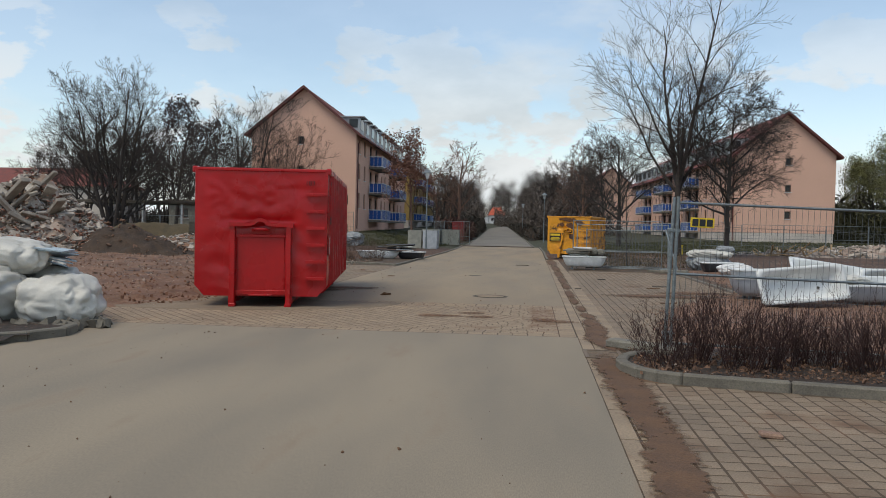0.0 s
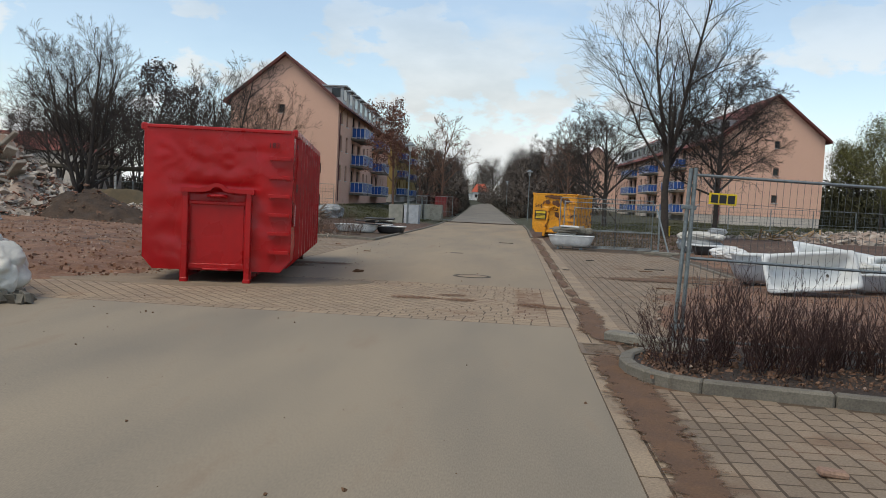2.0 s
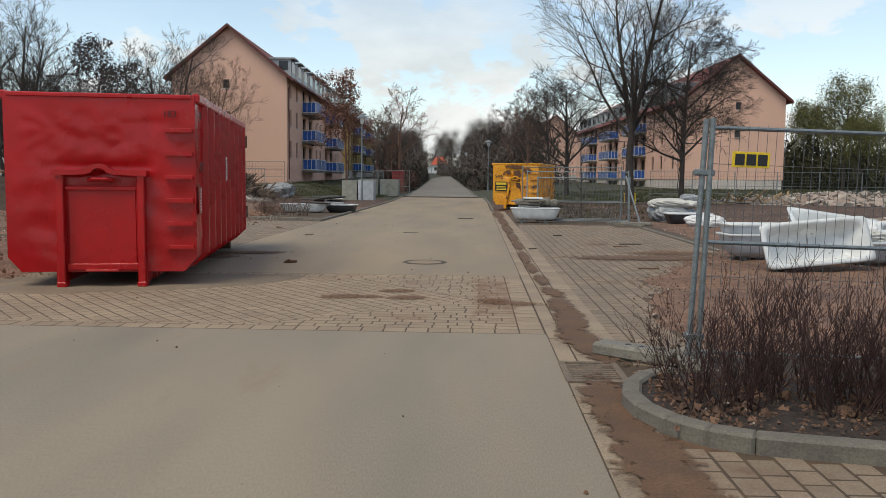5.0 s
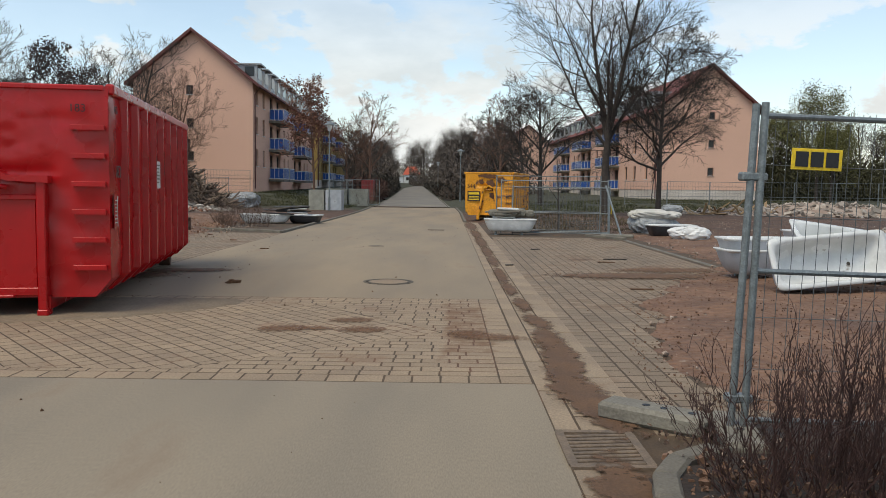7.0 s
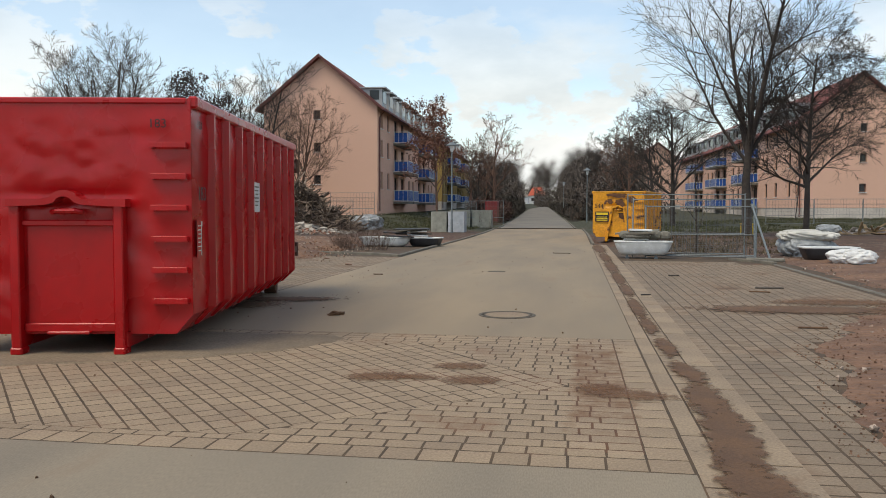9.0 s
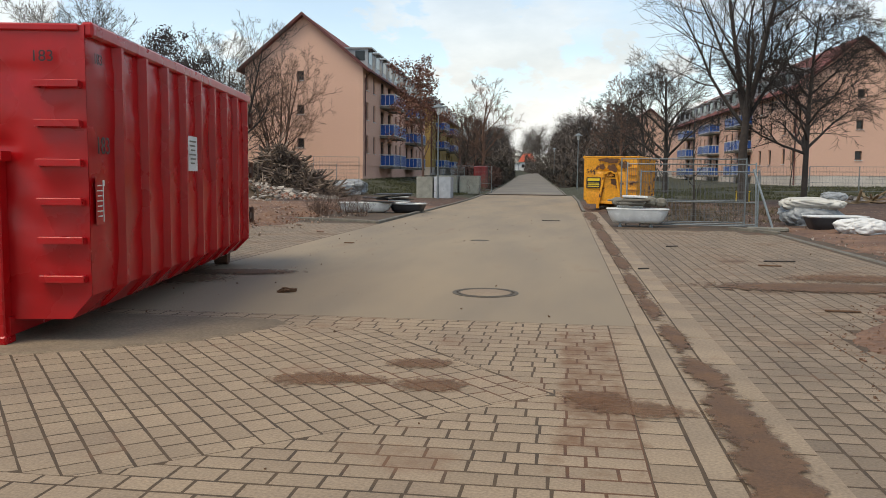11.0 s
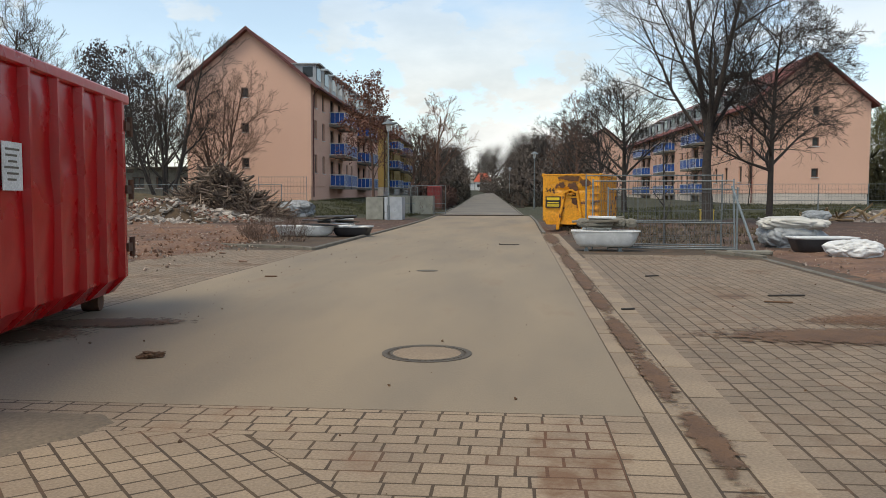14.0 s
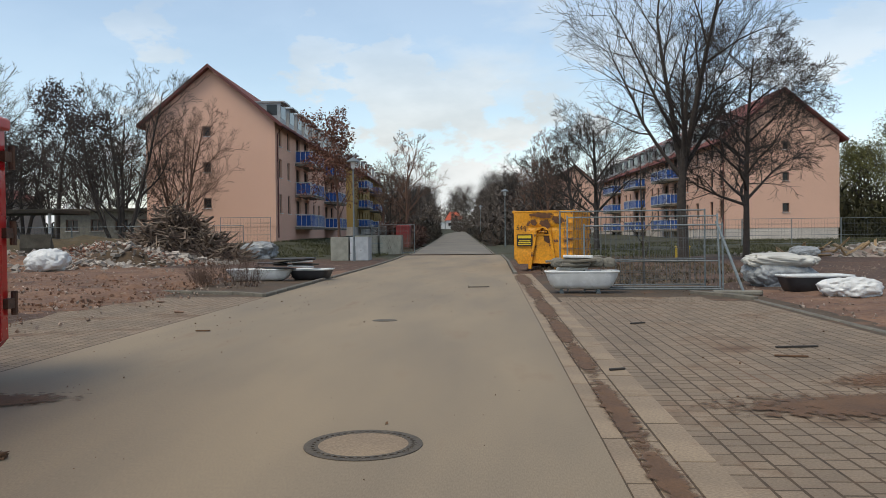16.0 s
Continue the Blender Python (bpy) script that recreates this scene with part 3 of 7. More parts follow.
# ---- containers ----
def roll_off(name, label, m, w, l, h, paint, ribs=9, splay=0.0):
    """An open roll-off container: sheet body with ribs, rim, front hook frame, ladder rungs, skids and rollers."""
    t = thing(name, label, "container", m)
    z0, ch = 0.20, 0.17
    # body: profile with chamfered lower corners, swept along the length, open on top
    prof = [(-w / 2 + ch, z0), (w / 2 - ch, z0), (w / 2, z0 + ch * 1.15), (w / 2, h)]
    outer = [(-w / 2, h), (-w / 2, z0 + ch * 1.15)] + prof
    bm = bmesh.new()
    ny = 14
    rows = []
    for j in range(ny + 1):
        y = l * j / ny
        rows.append([bm.verts.new((x, y, z)) for x, z in outer])
    for a, b in zip(rows, rows[1:]):
        for i in range(len(outer) - 1):
            bm.faces.new((a[i], a[i + 1], b[i + 1], b[i]))
    bm.faces.new(rows[-1])
    inner = [[bm.verts.new((x * 0.975, min(max(l * j / ny, 0.05), l - 0.05), max(z, z0 + 0.05))) for x, z in outer] for j in (0, ny)]
    for i in range(len(outer) - 1):
        bm.faces.new((inner[0][i], inner[1][i], inner[1][i + 1], inner[0][i + 1]))
    bm.faces.new(inner[1]); bm.faces.new(inner[0])
    body = part("body", bm, paint, t, "painted sheet steel body")
    # front sheet: a dented panel
    bm = bmesh.new()
    nu, nv = 64, 60
    g = []
    for j in range(nv + 1):
        z = z0 + (h - z0) * j / nv
        half = w / 2 - max(0, ch * (1 - (z - z0) / (ch * 1.15)))
        row = []
        for i in range(nu + 1):
            x = -half + 2 * half * i / nu
            edge = min(i, nu - i, j + 1, nv - j) / 9.0
            k = min(edge, 1.0)
            d = k * (0.020 * noise.noise((x * 1.6, z * 1.9, 2)) + 0.014 * noise.noise((x * 4.2, z * 4.5, 5)))
            band = math.exp(-((z - h * 0.80) / 0.42) ** 2) + 0.45 * math.exp(-((z - 0.8) / 0.5) ** 2)
            d += k * band * (0.020 * (0.35 - abs(noise.noise((x * 3.4 + 3, z * 4.6, 11)))) + 0.013 * (0.3 - abs(noise.noise((x * 8.5, z * 10.5, 4)))))
            d += k * 0.035 * math.exp(-((z - 1.60) / 0.07) ** 2) * smooth01(0.75, 0.45, abs(x))
            row.append(bm.verts.new((x, -0.004 + max(d, -0.03), z)))
        g.append(row)
    for a, b in zip(g, g[1:]):
        for i in range(nu):
            bm.faces.new((a[i], a[i + 1], b[i + 1], b[i]))
    part("front_sheet", bm, paint, body, "dented front sheet", smooth=True)
    bm = bmesh.new()
    for s in (-1, 1):
        quad_box(bm, s * (w / 2 + 0.012), l / 2 + 0.01, h - 0.03, 0.10, l, 0.12, bevel=0.02)
    quad_box(bm, 0, 0.0, h - 0.02, w - 0.08, 0.05, 0.06, bevel=0.012)
    quad_box(bm, 0, l, h - 0.03, w - 0.12, 0.1, 0.12, bevel=0.02)
    part("top_rim", bm, paint, t, "rolled steel top rim", smooth=False)
    for s in (-1, 1):
        for i in range(ribs):
            y = 0.60 + (l - 0.95) * i / (ribs - 1)
            bm = bmesh.new()
            pts = [(s * w / 2, z0 + ch * 1.15 + 0.02), (s * w / 2, h - 0.09)]
            q = []
            for x, z in pts:
                q.append([bm.verts.new((x + s * e, y + f, z)) for e, f in ((0, -0.05), (0.085, -0.028), (0.085, 0.022), (0, 0.085))])
            low = [bm.verts.new((s * (w / 2 - ch) + s * e, y + f, z0 + 0.02)) for e, f in ((0, -0.05), (0.05, -0.028), (0.05, 0.022), (0, 0.085))]
            for a, b in ((q[0], q[1]), (low, q[0])):
                for k in range(3):
                    bm.faces.new((a[k], a[k + 1], b[k + 1], b[k]))
            bm.faces.new(q[1])
            part("side_rib", bm, paint, t)
    # side sheets, bulged and dented between the ribs
    for s in (-1, 1):
        bm = bmesh.new()
        g = []
        for j in range(25):
            z = z0 + ch * 1.15 + (h - 0.06 - z0 - ch * 1.15) * j / 24
            row = []
            for i in range(91):
                y = l * i / 90
                k = min(1.0, min(i, 90 - i) / 3, min(j, 24 - j) / 3)
                d = 0.002 + k * (0.010 + 0.026 * noise.noise((y * 1.5, z * 1.3, 3 + s)) + 0.014 * noise.noise((y * 4.4, z * 3.2, 8 + s)))
                row.append(bm.verts.new((s * (w / 2 + max(d, 0.002)), y, z)))
            g.append(row)
        for a, b in zip(g, g[1:]):
            for i in range(90):
                bm.faces.new((a[i], a[i + 1], b[i + 1], b[i]) if s > 0 else (a[i + 1], a[i], b[i], b[i + 1]))
        part("side_sheet", bm, paint, body, "dented side sheet", smooth=True)
    # hook frame on the front: two posts, a cap bar with an arch over the hook, a lower bar and a backing sheet
    gy = -0.06
    for s in (-1, 1):
        bm = bmesh.new()
        quad_box(bm, 0, 0, 0, 0.095, 0.13, 1.54, Matrix.Translation((s * (0.51 - splay / 2), gy, 0.77)) @ Matrix.Rotation(-s * splay / 1.54, 4, "Y"), bevel=0.012)
        quad_box(bm, s * 0.51, gy + 0.01, 0.04, 0.12, 0.17, 0.08, bevel=0.015)
        part("post", bm, paint, t, "welded box section post")
    bm = bmesh.new()
    half = 0.60 - splay * 1.1
    arch = [(-half, 1.48), (-half, 1.56), (-0.18, 1.56)] + [(-0.14 * math.cos(a), 1.56 + 0.085 * math.sin(a)) for a in [math.pi * q / 10 for q in range(1, 10)]] + [(0.18, 1.56), (half, 1.56), (half, 1.48), (0.18, 1.50)]
    arch += [(0.10 * math.cos(a), 1.50 + 0.085 * math.sin(a)) for a in [math.pi * q / 10 for q in range(1, 10)]] + [(-0.18, 1.50)]
    fr = [bm.verts.new((x, gy - 0.10, z)) for x, z in arch]
    bk_ = [bm.verts.new((x, 0.0, z)) for x, z in arch]
    bm.faces.new(fr); bm.faces.new(bk_[::-1])
    for q in range(len(arch)):
        bm.faces.new((fr[q], fr[(q + 1) % len(arch)], bk_[(q + 1) % len(arch)], bk_[q]))
    bmesh.ops.triangulate(bm, faces=[f for f in bm.faces if len(f.verts) > 4])
    part("cap_bar", bm, paint, t, "welded cap bar with a raised arch")
    bm = bmesh.new()
    quad_box(bm, 0, gy + 0.02, 1.32, 0.92 - splay * 1.4, 0.05, 0.06, bevel=0.01)
    part("cross_bar", bm, paint, t, "flat steel cross bar")
    bm = bmesh.new()
    quad_box(bm, 0, gy + 0.03, 0.27, 0.92, 0.05, 0.09, bevel=0.01)
    quad_box(bm, 0, gy - 0.01, 0.225, 0.42, 0.09, 0.03, bevel=0.008)
    part("lower_bar", bm, paint, t, "flat steel bar with a lip")
    bm = bmesh.new()
    quad_box(bm, 0, -0.012, 0.80, 0.86 - splay, 0.02, 0.99, bevel=0.006)
    part("backing_sheet", bm, paint, t, "scuffed sheet between the posts")
    bm = bmesh.new()
    tube(bm, [(-0.15, gy - 0.02, 1.43), (-0.09, gy - 0.06, 1.44), (0.09, gy - 0.06, 1.44), (0.15, gy - 0.02, 1.43)], 0.028, 8)
    part("hook_bar", bm, paint, t)
    for i in range(6):
        z = h - 0.45 - i * 0.312
        bm = bmesh.new()
        quad_box(bm, w / 2 - 0.21, -0.055, z, 0.36, 0.07, 0.032, bevel=0.008)
        quad_box(bm, w / 2 - 0.21, -0.085, z - 0.014, 0.36, 0.012, 0.05)
        for e in (-0.165, 0.165):
            quad_box(bm, w / 2 - 0.21 + e, -0.03, z - 0.02, 0.03, 0.06, 0.05)
        part("ladder_rung", bm, paint, t)
    for s in (-1, 1):
        bm = bmesh.new()
        quad_box(bm, s * 0.53, l / 2 - 0.05, 0.15, 0.10, l + 0.05, 0.15)
        part("skid", bm, paint, t)
    for s in (-1, 1):
        bm = bmesh.new()
        y = l - 0.25
        c = Vector((s * 0.86, y, 0.11))
        tube(bm, [c - Vector((0.10, 0, 0)), c + Vector((0.10, 0, 0))], 0.11, 14)
        quad_box(bm, c.x - s * 0.11, y, 0.2, 0.04, 0.22, 0.14)
        part("roller", bm, M_RUST, t, "rusty steel rollers")
    # hinges and locking gear at the rear edge
    for z in (0.75, 1.45, h - 0.35):
        bm = bmesh.new()
        tube(bm, [(w / 2 + 0.05, l + 0.04, z - 0.12), (w / 2 + 0.05, l + 0.04, z + 0.12)], 0.035, 8)
        quad_box(bm, w / 2 + 0.04, l - 0.06, z, 0.05, 0.2, 0.1)
        part("hinge", bm, M_RUST, t)
    return t


red = roll_off("roll_off_container", "dented red steel roll-off container standing on the paving", pose(-4.80, 9.52, 0.0, 0, 0, 10.3), 2.42, 6.15, 2.56, M_RED)
yellow = roll_off("roll_off_container", "scuffed yellow steel roll-off container beside the street", pose(2.15, 39.6, 0.0, 0, 0, -13), 2.3, 5.6, 2.25, M_YEL, splay=0.26)


# ---- trees ----
def tree_mesh(seed, height, spread, trunk_r, stems=1, levels=4, limbs=9, kids=(7, 6, 4), up=0.35, wiggle=0.12, first=0.22, twig=0.006, open_ang=(0.55, 0.95), leaders=(), bole=0.0):
    """A bare tree: trunk faces, branch faces and the tips. leaders: big ascending stems as (height, lean x, lean y, length, share of the girth)."""
    rng = random.Random(seed)
    V, FT, FB, tips = [], [], [], []

    def add(pts, rad, sides, F):
        base = len(V)
        for i, p in enumerate(pts):
            d = (pts[min(i + 1, len(pts) - 1)] - pts[max(i - 1, 0)]).normalized()
            ref = Vector((0, 0, 1)) if abs(d.z) < 0.9 else Vector((1, 0, 0))
            a = d.cross(ref).normalized()
            b = d.cross(a)
            for k in range(sides):
                t = k * math.tau / sides
                V.append(p + (a * math.cos(t) + b * math.sin(t)) * rad[i])
        for i in range(len(pts) - 1):
            for k in range(sides):
                k2 = (k + 1) % sides
                F.append((base + i * sides + k, base + i * sides + k2, base + (i + 1) * sides + k2, base + (i + 1) * sides + k))

    def grow(p, d, length, r, level):
        n = (8, 7, 6, 5, 4)[min(level, 4)]
        pts, rad = [p], [r]
        for i in range(n):
            wg = wiggle * (0.3 if level == 0 else 0.75 if level == 1 else 1.15)
            d = (d + Vector((rng.gauss(0, wg), rng.gauss(0, wg), rng.gauss(0, wg) + up * (0.10 if level else 0.25)))).normalized()
            p = p + d * (length / n)
            pts.append(p)
            rad.append(max(twig, r * (1 - (0.88 if level else 0.78) * (i + 1) / n)))
        add(pts, rad, (9, 6, 4, 3, 3)[min(level, 4)], FB if level else FT)
        if level >= levels:
            tips.extend((pts[-1], pts[len(pts) // 2]))
            return
        count = limbs if level == 0 else kids[min(level - 1, len(kids) - 1)]
        lo = first if level == 0 else 0.25
        for k in range(count):
            t = lo + (0.98 - lo) * (k + rng.random() * 0.9) / count
            i = min(int(t * n), n - 1)
            q = pts[i].lerp(pts[i + 1], t * n - i)
            axis = (pts[i + 1] - pts[i]).normalized()
            side = axis.orthogonal().normalized()
            side.rotate(Matrix.Rotation(rng.random() * 1.2 + k * 2.4, 3, axis))
            ang = rng.uniform(*open_ang) if level == 0 else rng.uniform(0.4, 0.85)
            nd = (axis * math.cos(ang) + side * math.sin(ang)).normalized()
            if level == 0:
                nl = spread * rng.uniform(0.8, 1.1) * (1.1 - 0.62 * t)
            else:
                nl = min(length * rng.uniform(0.45, 0.72) * (1.12 - 0.55 * t), height * 0.24)
            grow(q, nd, nl, max(twig, rad[i] * (rng.uniform(0.5, 0.7) if level == 0 else rng.uniform(0.4, 0.6))), level + 1)

    for s in range(stems):
        a = s * math.tau / stems + rng.random()
        lean = 0.0 if stems == 1 else rng.uniform(0.15, 0.45)
        d = Vector((math.cos(a) * lean, math.sin(a) * lean, 1)).normalized()
        grow(Vector((math.cos(a) * 0.15 * (stems > 1), math.sin(a) * 0.15 * (stems > 1), -0.15)), d, bole or height * (1.0 if stems == 1 else rng.uniform(0.75, 0.95)), trunk_r, 0)
    for z, lx, ly, ll, share in leaders:
        grow(Vector((0, 0, z)), Vector((lx, ly, 1)).normalized(), ll, trunk_r * share, 1)
    return V, FT, FB, tips


def leaf_mesh(tips, seed, size, per, jitter):
    rng = random.Random(seed)
    V, F = [], []
    for p in tips:
        for _ in range(per):
            c = p + Vector((rng.gauss(0, jitter), rng.gauss(0, jitter), rng.gauss(0, jitter)))
            a = Vector((rng.gauss(0, 1), rng.gauss(0, 1), rng.gauss(0, 1))).normalized()
            b = a.orthogonal().normalized()
            s = size * rng.uniform(0.6, 1.3)
            i = len(V)
            V += [c - a * s, c + b * s * 0.5, c + a * s, c - b * s * 0.5]
            F.append((i, i + 1, i + 2, i + 3))
    return V, F


def pydata(name, V, F, material, smooth=False):
    me = bpy.data.meshes.new(name)
    me.from_pydata([tuple(v) for v in V], [], F)
    me.materials.append(material)
    if smooth:
        me.polygons.foreach_set("use_smooth", [True] * len(F))
    return me


M_LEAFB = mat("dry_brown_leaf", (0.17, 0.065, 0.035), (0.10, 0.04, 0.025), 0.8, grain=6, fine=50, bump=0.1)
M_LEAFD = mat("dark_purple_leaf", (0.05, 0.035, 0.035), (0.03, 0.022, 0.022), 0.8, grain=6, fine=50, bump=0.1)
M_LEAFG = mat("fresh_yellow_green_leaf", (0.125, 0.118, 0.026), (0.070, 0.074, 0.018), 0.8, grain=6, fine=50, bump=0.1)


def tree(label, x, y, seed, height, spread, trunk_r, bark=None, leaf=None, leaf_size=0.06, per=6, jitter=0.16, group="", **kw):
    z = gz(x, y)
    t = thing("tree", label, "tree", pose(x, y, z), group)
    V, FT, FB, tips = tree_mesh(seed, height, spread, trunk_r, **kw)
    for nm, F in (("trunk", FT), ("crown", FB)):
        keep = sorted({i for f in F for i in f})
        at = {o: n for n, o in enumerate(keep)}
        ob = new(nm, pydata(nm, [V[i] for i in keep], [tuple(at[i] for i in f) for f in F], bark or M_BARK, True))
        ob.parent = t
    if leaf:
        lv, lf = leaf_mesh(tips, seed, leaf_size, per, jitter)
        cr = new("foliage", pydata("foliage", lv, lf, leaf))
        cr.parent = t
    return t


tree("tall bare tree with a forked crown on the verge", 9.1, 46.4, 3, 14.6, 3.0, 0.29, limbs=4, kids=(12, 7, 4), up=0.16, first=0.6, twig=0.0065, wiggle=0.10, open_ang=(0.6, 0.95), bole=8.0,
     leaders=((4.0, -0.22, 0.05, 11.0, 0.55), (4.4, 0.12, -0.08, 11.4, 0.55), (3.7, -1.05, 0.10, 7.6, 0.37), (4.1, 0.62, 0.15, 6.4, 0.38), (3.9, 0.15, 0.5, 7.0, 0.36), (4.3, -0.10, -0.5, 7.0, 0.36), (5.2, -0.6, -0.1, 7.4, 0.33), (5.0, 0.34, 0.0, 7.0, 0.34)))
tree("bare spreading tree in front of the peach gable", 12.3, 47.6, 8, 9.8, 5.6, 0.17, limbs=26, kids=(10, 7, 5), up=0.0, first=0.23, twig=0.008, wiggle=0.14, open_ang=(0.8, 1.25))
tree("bare rounded tree behind the site fence", 7.6, 66.0, 12, 8.6, 5.4, 0.22, limbs=16, kids=(9, 7, 4), up=0.22, twig=0.009, open_ang=(0.65, 1.05))
tree("thin bare sapling behind the site fence", 4.15, 29.6, 14, 3.4, 0.9, 0.04, limbs=9, kids=(4, 3), levels=2, up=0.6, twig=0.004)
tree("thin bare young tree by the peach gable", 19.0, 76.0, 15, 5.5, 1.6, 0.05, limbs=9, kids=(5, 4), levels=3, up=0.6, twig=0.008)
tree("big multi-stemmed bare tree beyond the rubble", -32.3, 55.0, 21, 12.4, 6.2, 0.2, stems=5, limbs=10, kids=(7, 5, 3), up=0.5, twig=0.009, first=0.12)
tree("dark leafy tree beyond the carport", -34.0, 70.0, 23, 10.3, 6.2, 0.2, leaf=M_LEAFD, leaf_size=0.13, per=5, jitter=0.2, limbs=13, kids=(6, 5), levels=3, up=0.08, twig=0.011, open_ang=(0.75, 1.2), first=0.35)
tree("bare multi-stemmed tree by the rubble heap", -22.8, 57.0, 27, 11.6, 5.0, 0.14, stems=4, limbs=9, kids=(6, 5, 3), up=0.55, twig=0.009, first=0.15)
tree("reddish bare tree before the gable", -20.6, 61.0, 31, 9.4, 4.2, 0.11, bark=M_BARK2, stems=5, limbs=9, kids=(7, 4, 3), up=0.35, twig=0.007, first=0.15)
tree("young tree holding dry brown leaves", -9.0, 56.5, 35, 7.8, 3.2, 0.10, bark=M_BARK2, leaf=M_LEAFB, leaf_size=0.085, per=5, jitter=0.16, limbs=15, kids=(6, 5), levels=3, up=0.25, first=0.3)


# ---- woods and street trees further off: a few shapes, copied ----
M_TWIGMASS = mat("far_twig_mass", (0.105, 0.083, 0.067), (0.065, 0.052, 0.043), 0.95, grain=3, fine=30, bump=0.1)
far_a = tree("bare street tree further down the street", 8.5, 92.0, 41, 10.5, 5.2, 0.2, limbs=12, kids=(6, 5, 3), up=0.3, twig=0.014, group="bare street trees")
far_b = tree("bare street tree further down the street", -8.6, 92.0, 43, 9.5, 4.8, 0.18, bark=M_BARK2, limbs=12, kids=(6, 5, 3), up=0.3, twig=0.014, group="bare street trees")
far_c = tree("yellow-green budding tree on the edge of the wood", 36.0, 80.0, 45, 9.5, 4.8, 0.18, leaf=M_LEAFG, leaf_size=0.10, per=12, jitter=0.4, limbs=13, kids=(6, 5), levels=3, up=0.3, twig=0.014, group="budding trees")
far_d = tree("dark bare tree on the edge of the wood", -45.0, 84.0, 47, 12.0, 5.6, 0.2, stems=3, limbs=10, kids=(6, 5, 3), up=0.45, twig=0.013, group="bare woodland trees")
far_e = tree("hazy bare tree in the distant wood", 12.0, 165.0, 49, 11.0, 5.6, 0.22, leaf=M_TWIGMASS, leaf_size=0.10, per=8, jitter=0.75, limbs=13, kids=(6, 5), levels=3, up=0.3, twig=0.02, group="distant woodland trees")
rt = random.Random(77)
for k in range(18):
    y = 101 + k * 12 + rt.uniform(-2, 2)
    x = 8.3 + rt.uniform(-0.6, 1.8) - 0.010 * k * 8 + bend(y)
    o = copy_thing((far_a if k % 3 else far_b) if k < 5 else far_e, pose(x, y, gz(x, y), 0, 0, rt.uniform(0, 360)))
    o.scale = [rt.uniform(0.85, 1.15)] * 3
    x = -9.2 - rt.uniform(-0.6, 1.6) + bend(y) * 1.2
    o = copy_thing((far_b if k % 3 else far_a) if k < 4 else far_e, pose(x, y - 5, gz(x, y), 0, 0, rt.uniform(0, 360)))
    o.scale = [rt.uniform(0.58, 0.82)] * 3
for k in range(15):
    x, y = rt.uniform(-95, -29), rt.uniform(76, 118)
    o = copy_thing(far_d if k % 3 else far_e, pose(x, y, gz(x, y) - 0.05, 0, 0, rt.uniform(0, 360)))
    o.scale = [rt.uniform(0.7, 1.0)] * 3
for k in range(26):
    x, y = 34.5 + k * 2.4 + rt.uniform(-1, 1), rt.uniform(76, 104)
    o = copy_thing(far_d if k % 4 == 3 else far_c, pose(x, y, gz(x, y) - 0.05, 0, 0, rt.uniform(0, 360)))
    o.scale = [rt.uniform(0.62, 0.95)] * 3
for k in range(70):
    x, y = (rt.uniform(-70, 70), rt.uniform(345, 400)) if k < 56 else (rt.choice((rt.uniform(12, 22), rt.uniform(-24, -15))), rt.uniform(230, 330))
    if -26 < x < -8 and y < 350:
        continue
    o = copy_thing(far_c if k % 6 == 0 else far_e, pose(x, y, gz(x, y) - 0.05, 0, 0, rt.uniform(0, 360)))
    o.scale = [rt.uniform(1.0, 1.5)] * 3


def thicket(label, x0, x1, y0, y1, h, count, material, seed, follow=False):
    """Understorey of the wood: uneven masses of fine twigs, thicker towards the ground."""
    rng = random.Random(seed)
    V, F = [], []
    for _ in range(count):
        x, y = rng.uniform(x0, x1), rng.uniform(y0, y1)
        x += bend(y) if follow else 0.0
        top = h * (0.62 + 0.5 * noise.noise((x * 0.16, y * 0.1, seed)) + 0.28 * noise.noise((x * 0.6, y * 0.3, seed + 5)))
        z = gz(x, y) + top * rng.random() ** 1.25
        a = Vector((rng.gauss(0, 0.5), rng.gauss(0, 0.5), rng.gauss(0.6, 0.6))).normalized()
        b = a.orthogonal().normalized()
        b.rotate(Matrix.Rotation(rng.random() * math.tau, 3, a))
        s_ = rng.uniform(0.25, 0.7)
        i = len(V)
        c = Vector((x, y, z))
        V += [c - a * s_, c + b * s_ * 0.22, c + a * s_, c - b * s_ * 0.22]
        F.append((i, i + 1, i + 2, i + 3))
    tagged(new("thicket", pydata("thicket", V, F, material)), label, "thicket", kind="stuff")


M_UNDER = mat("dark_undergrowth", (0.039, 0.033, 0.023), (0.023, 0.019, 0.014), 0.95, grain=2, fine=20, bump=0.1)
M_UNDERG = mat("olive_undergrowth", (0.052, 0.050, 0.018), (0.026, 0.026, 0.011), 0.95, grain=2, fine=20, bump=0.1)
thicket("dark undergrowth at the edge of the wood", 31.5, 110, 86, 112, 6.0, 42000, M_UNDERG, 1)
thicket("dark undergrowth behind the carport", -120, -27, 104, 124, 3.2, 12000, M_UNDER, 2)
thicket("dark undergrowth at the street's end", -70, 70, 405, 440, 17.0, 22000, M_UNDER, 3)
M_HEDGE = mat("brown_hedge", (0.075, 0.036, 0.026), (0.045, 0.024, 0.019), 0.95, grain=2, fine=20, bump=0.1)
thicket("brown hedge growing along the street", -8.6, -5.5, 76, 98, 2.7, 6000, M_HEDGE, 4, True)
thicket("dark hedge along the far street", -10, -5.2, 98, 170, 2.8, 9000, M_UNDER, 5, True)
thicket("dark low hedge beside the far street", 0.9, 6, 84, 250, 1.5, 9000, M_UNDER, 6, True)
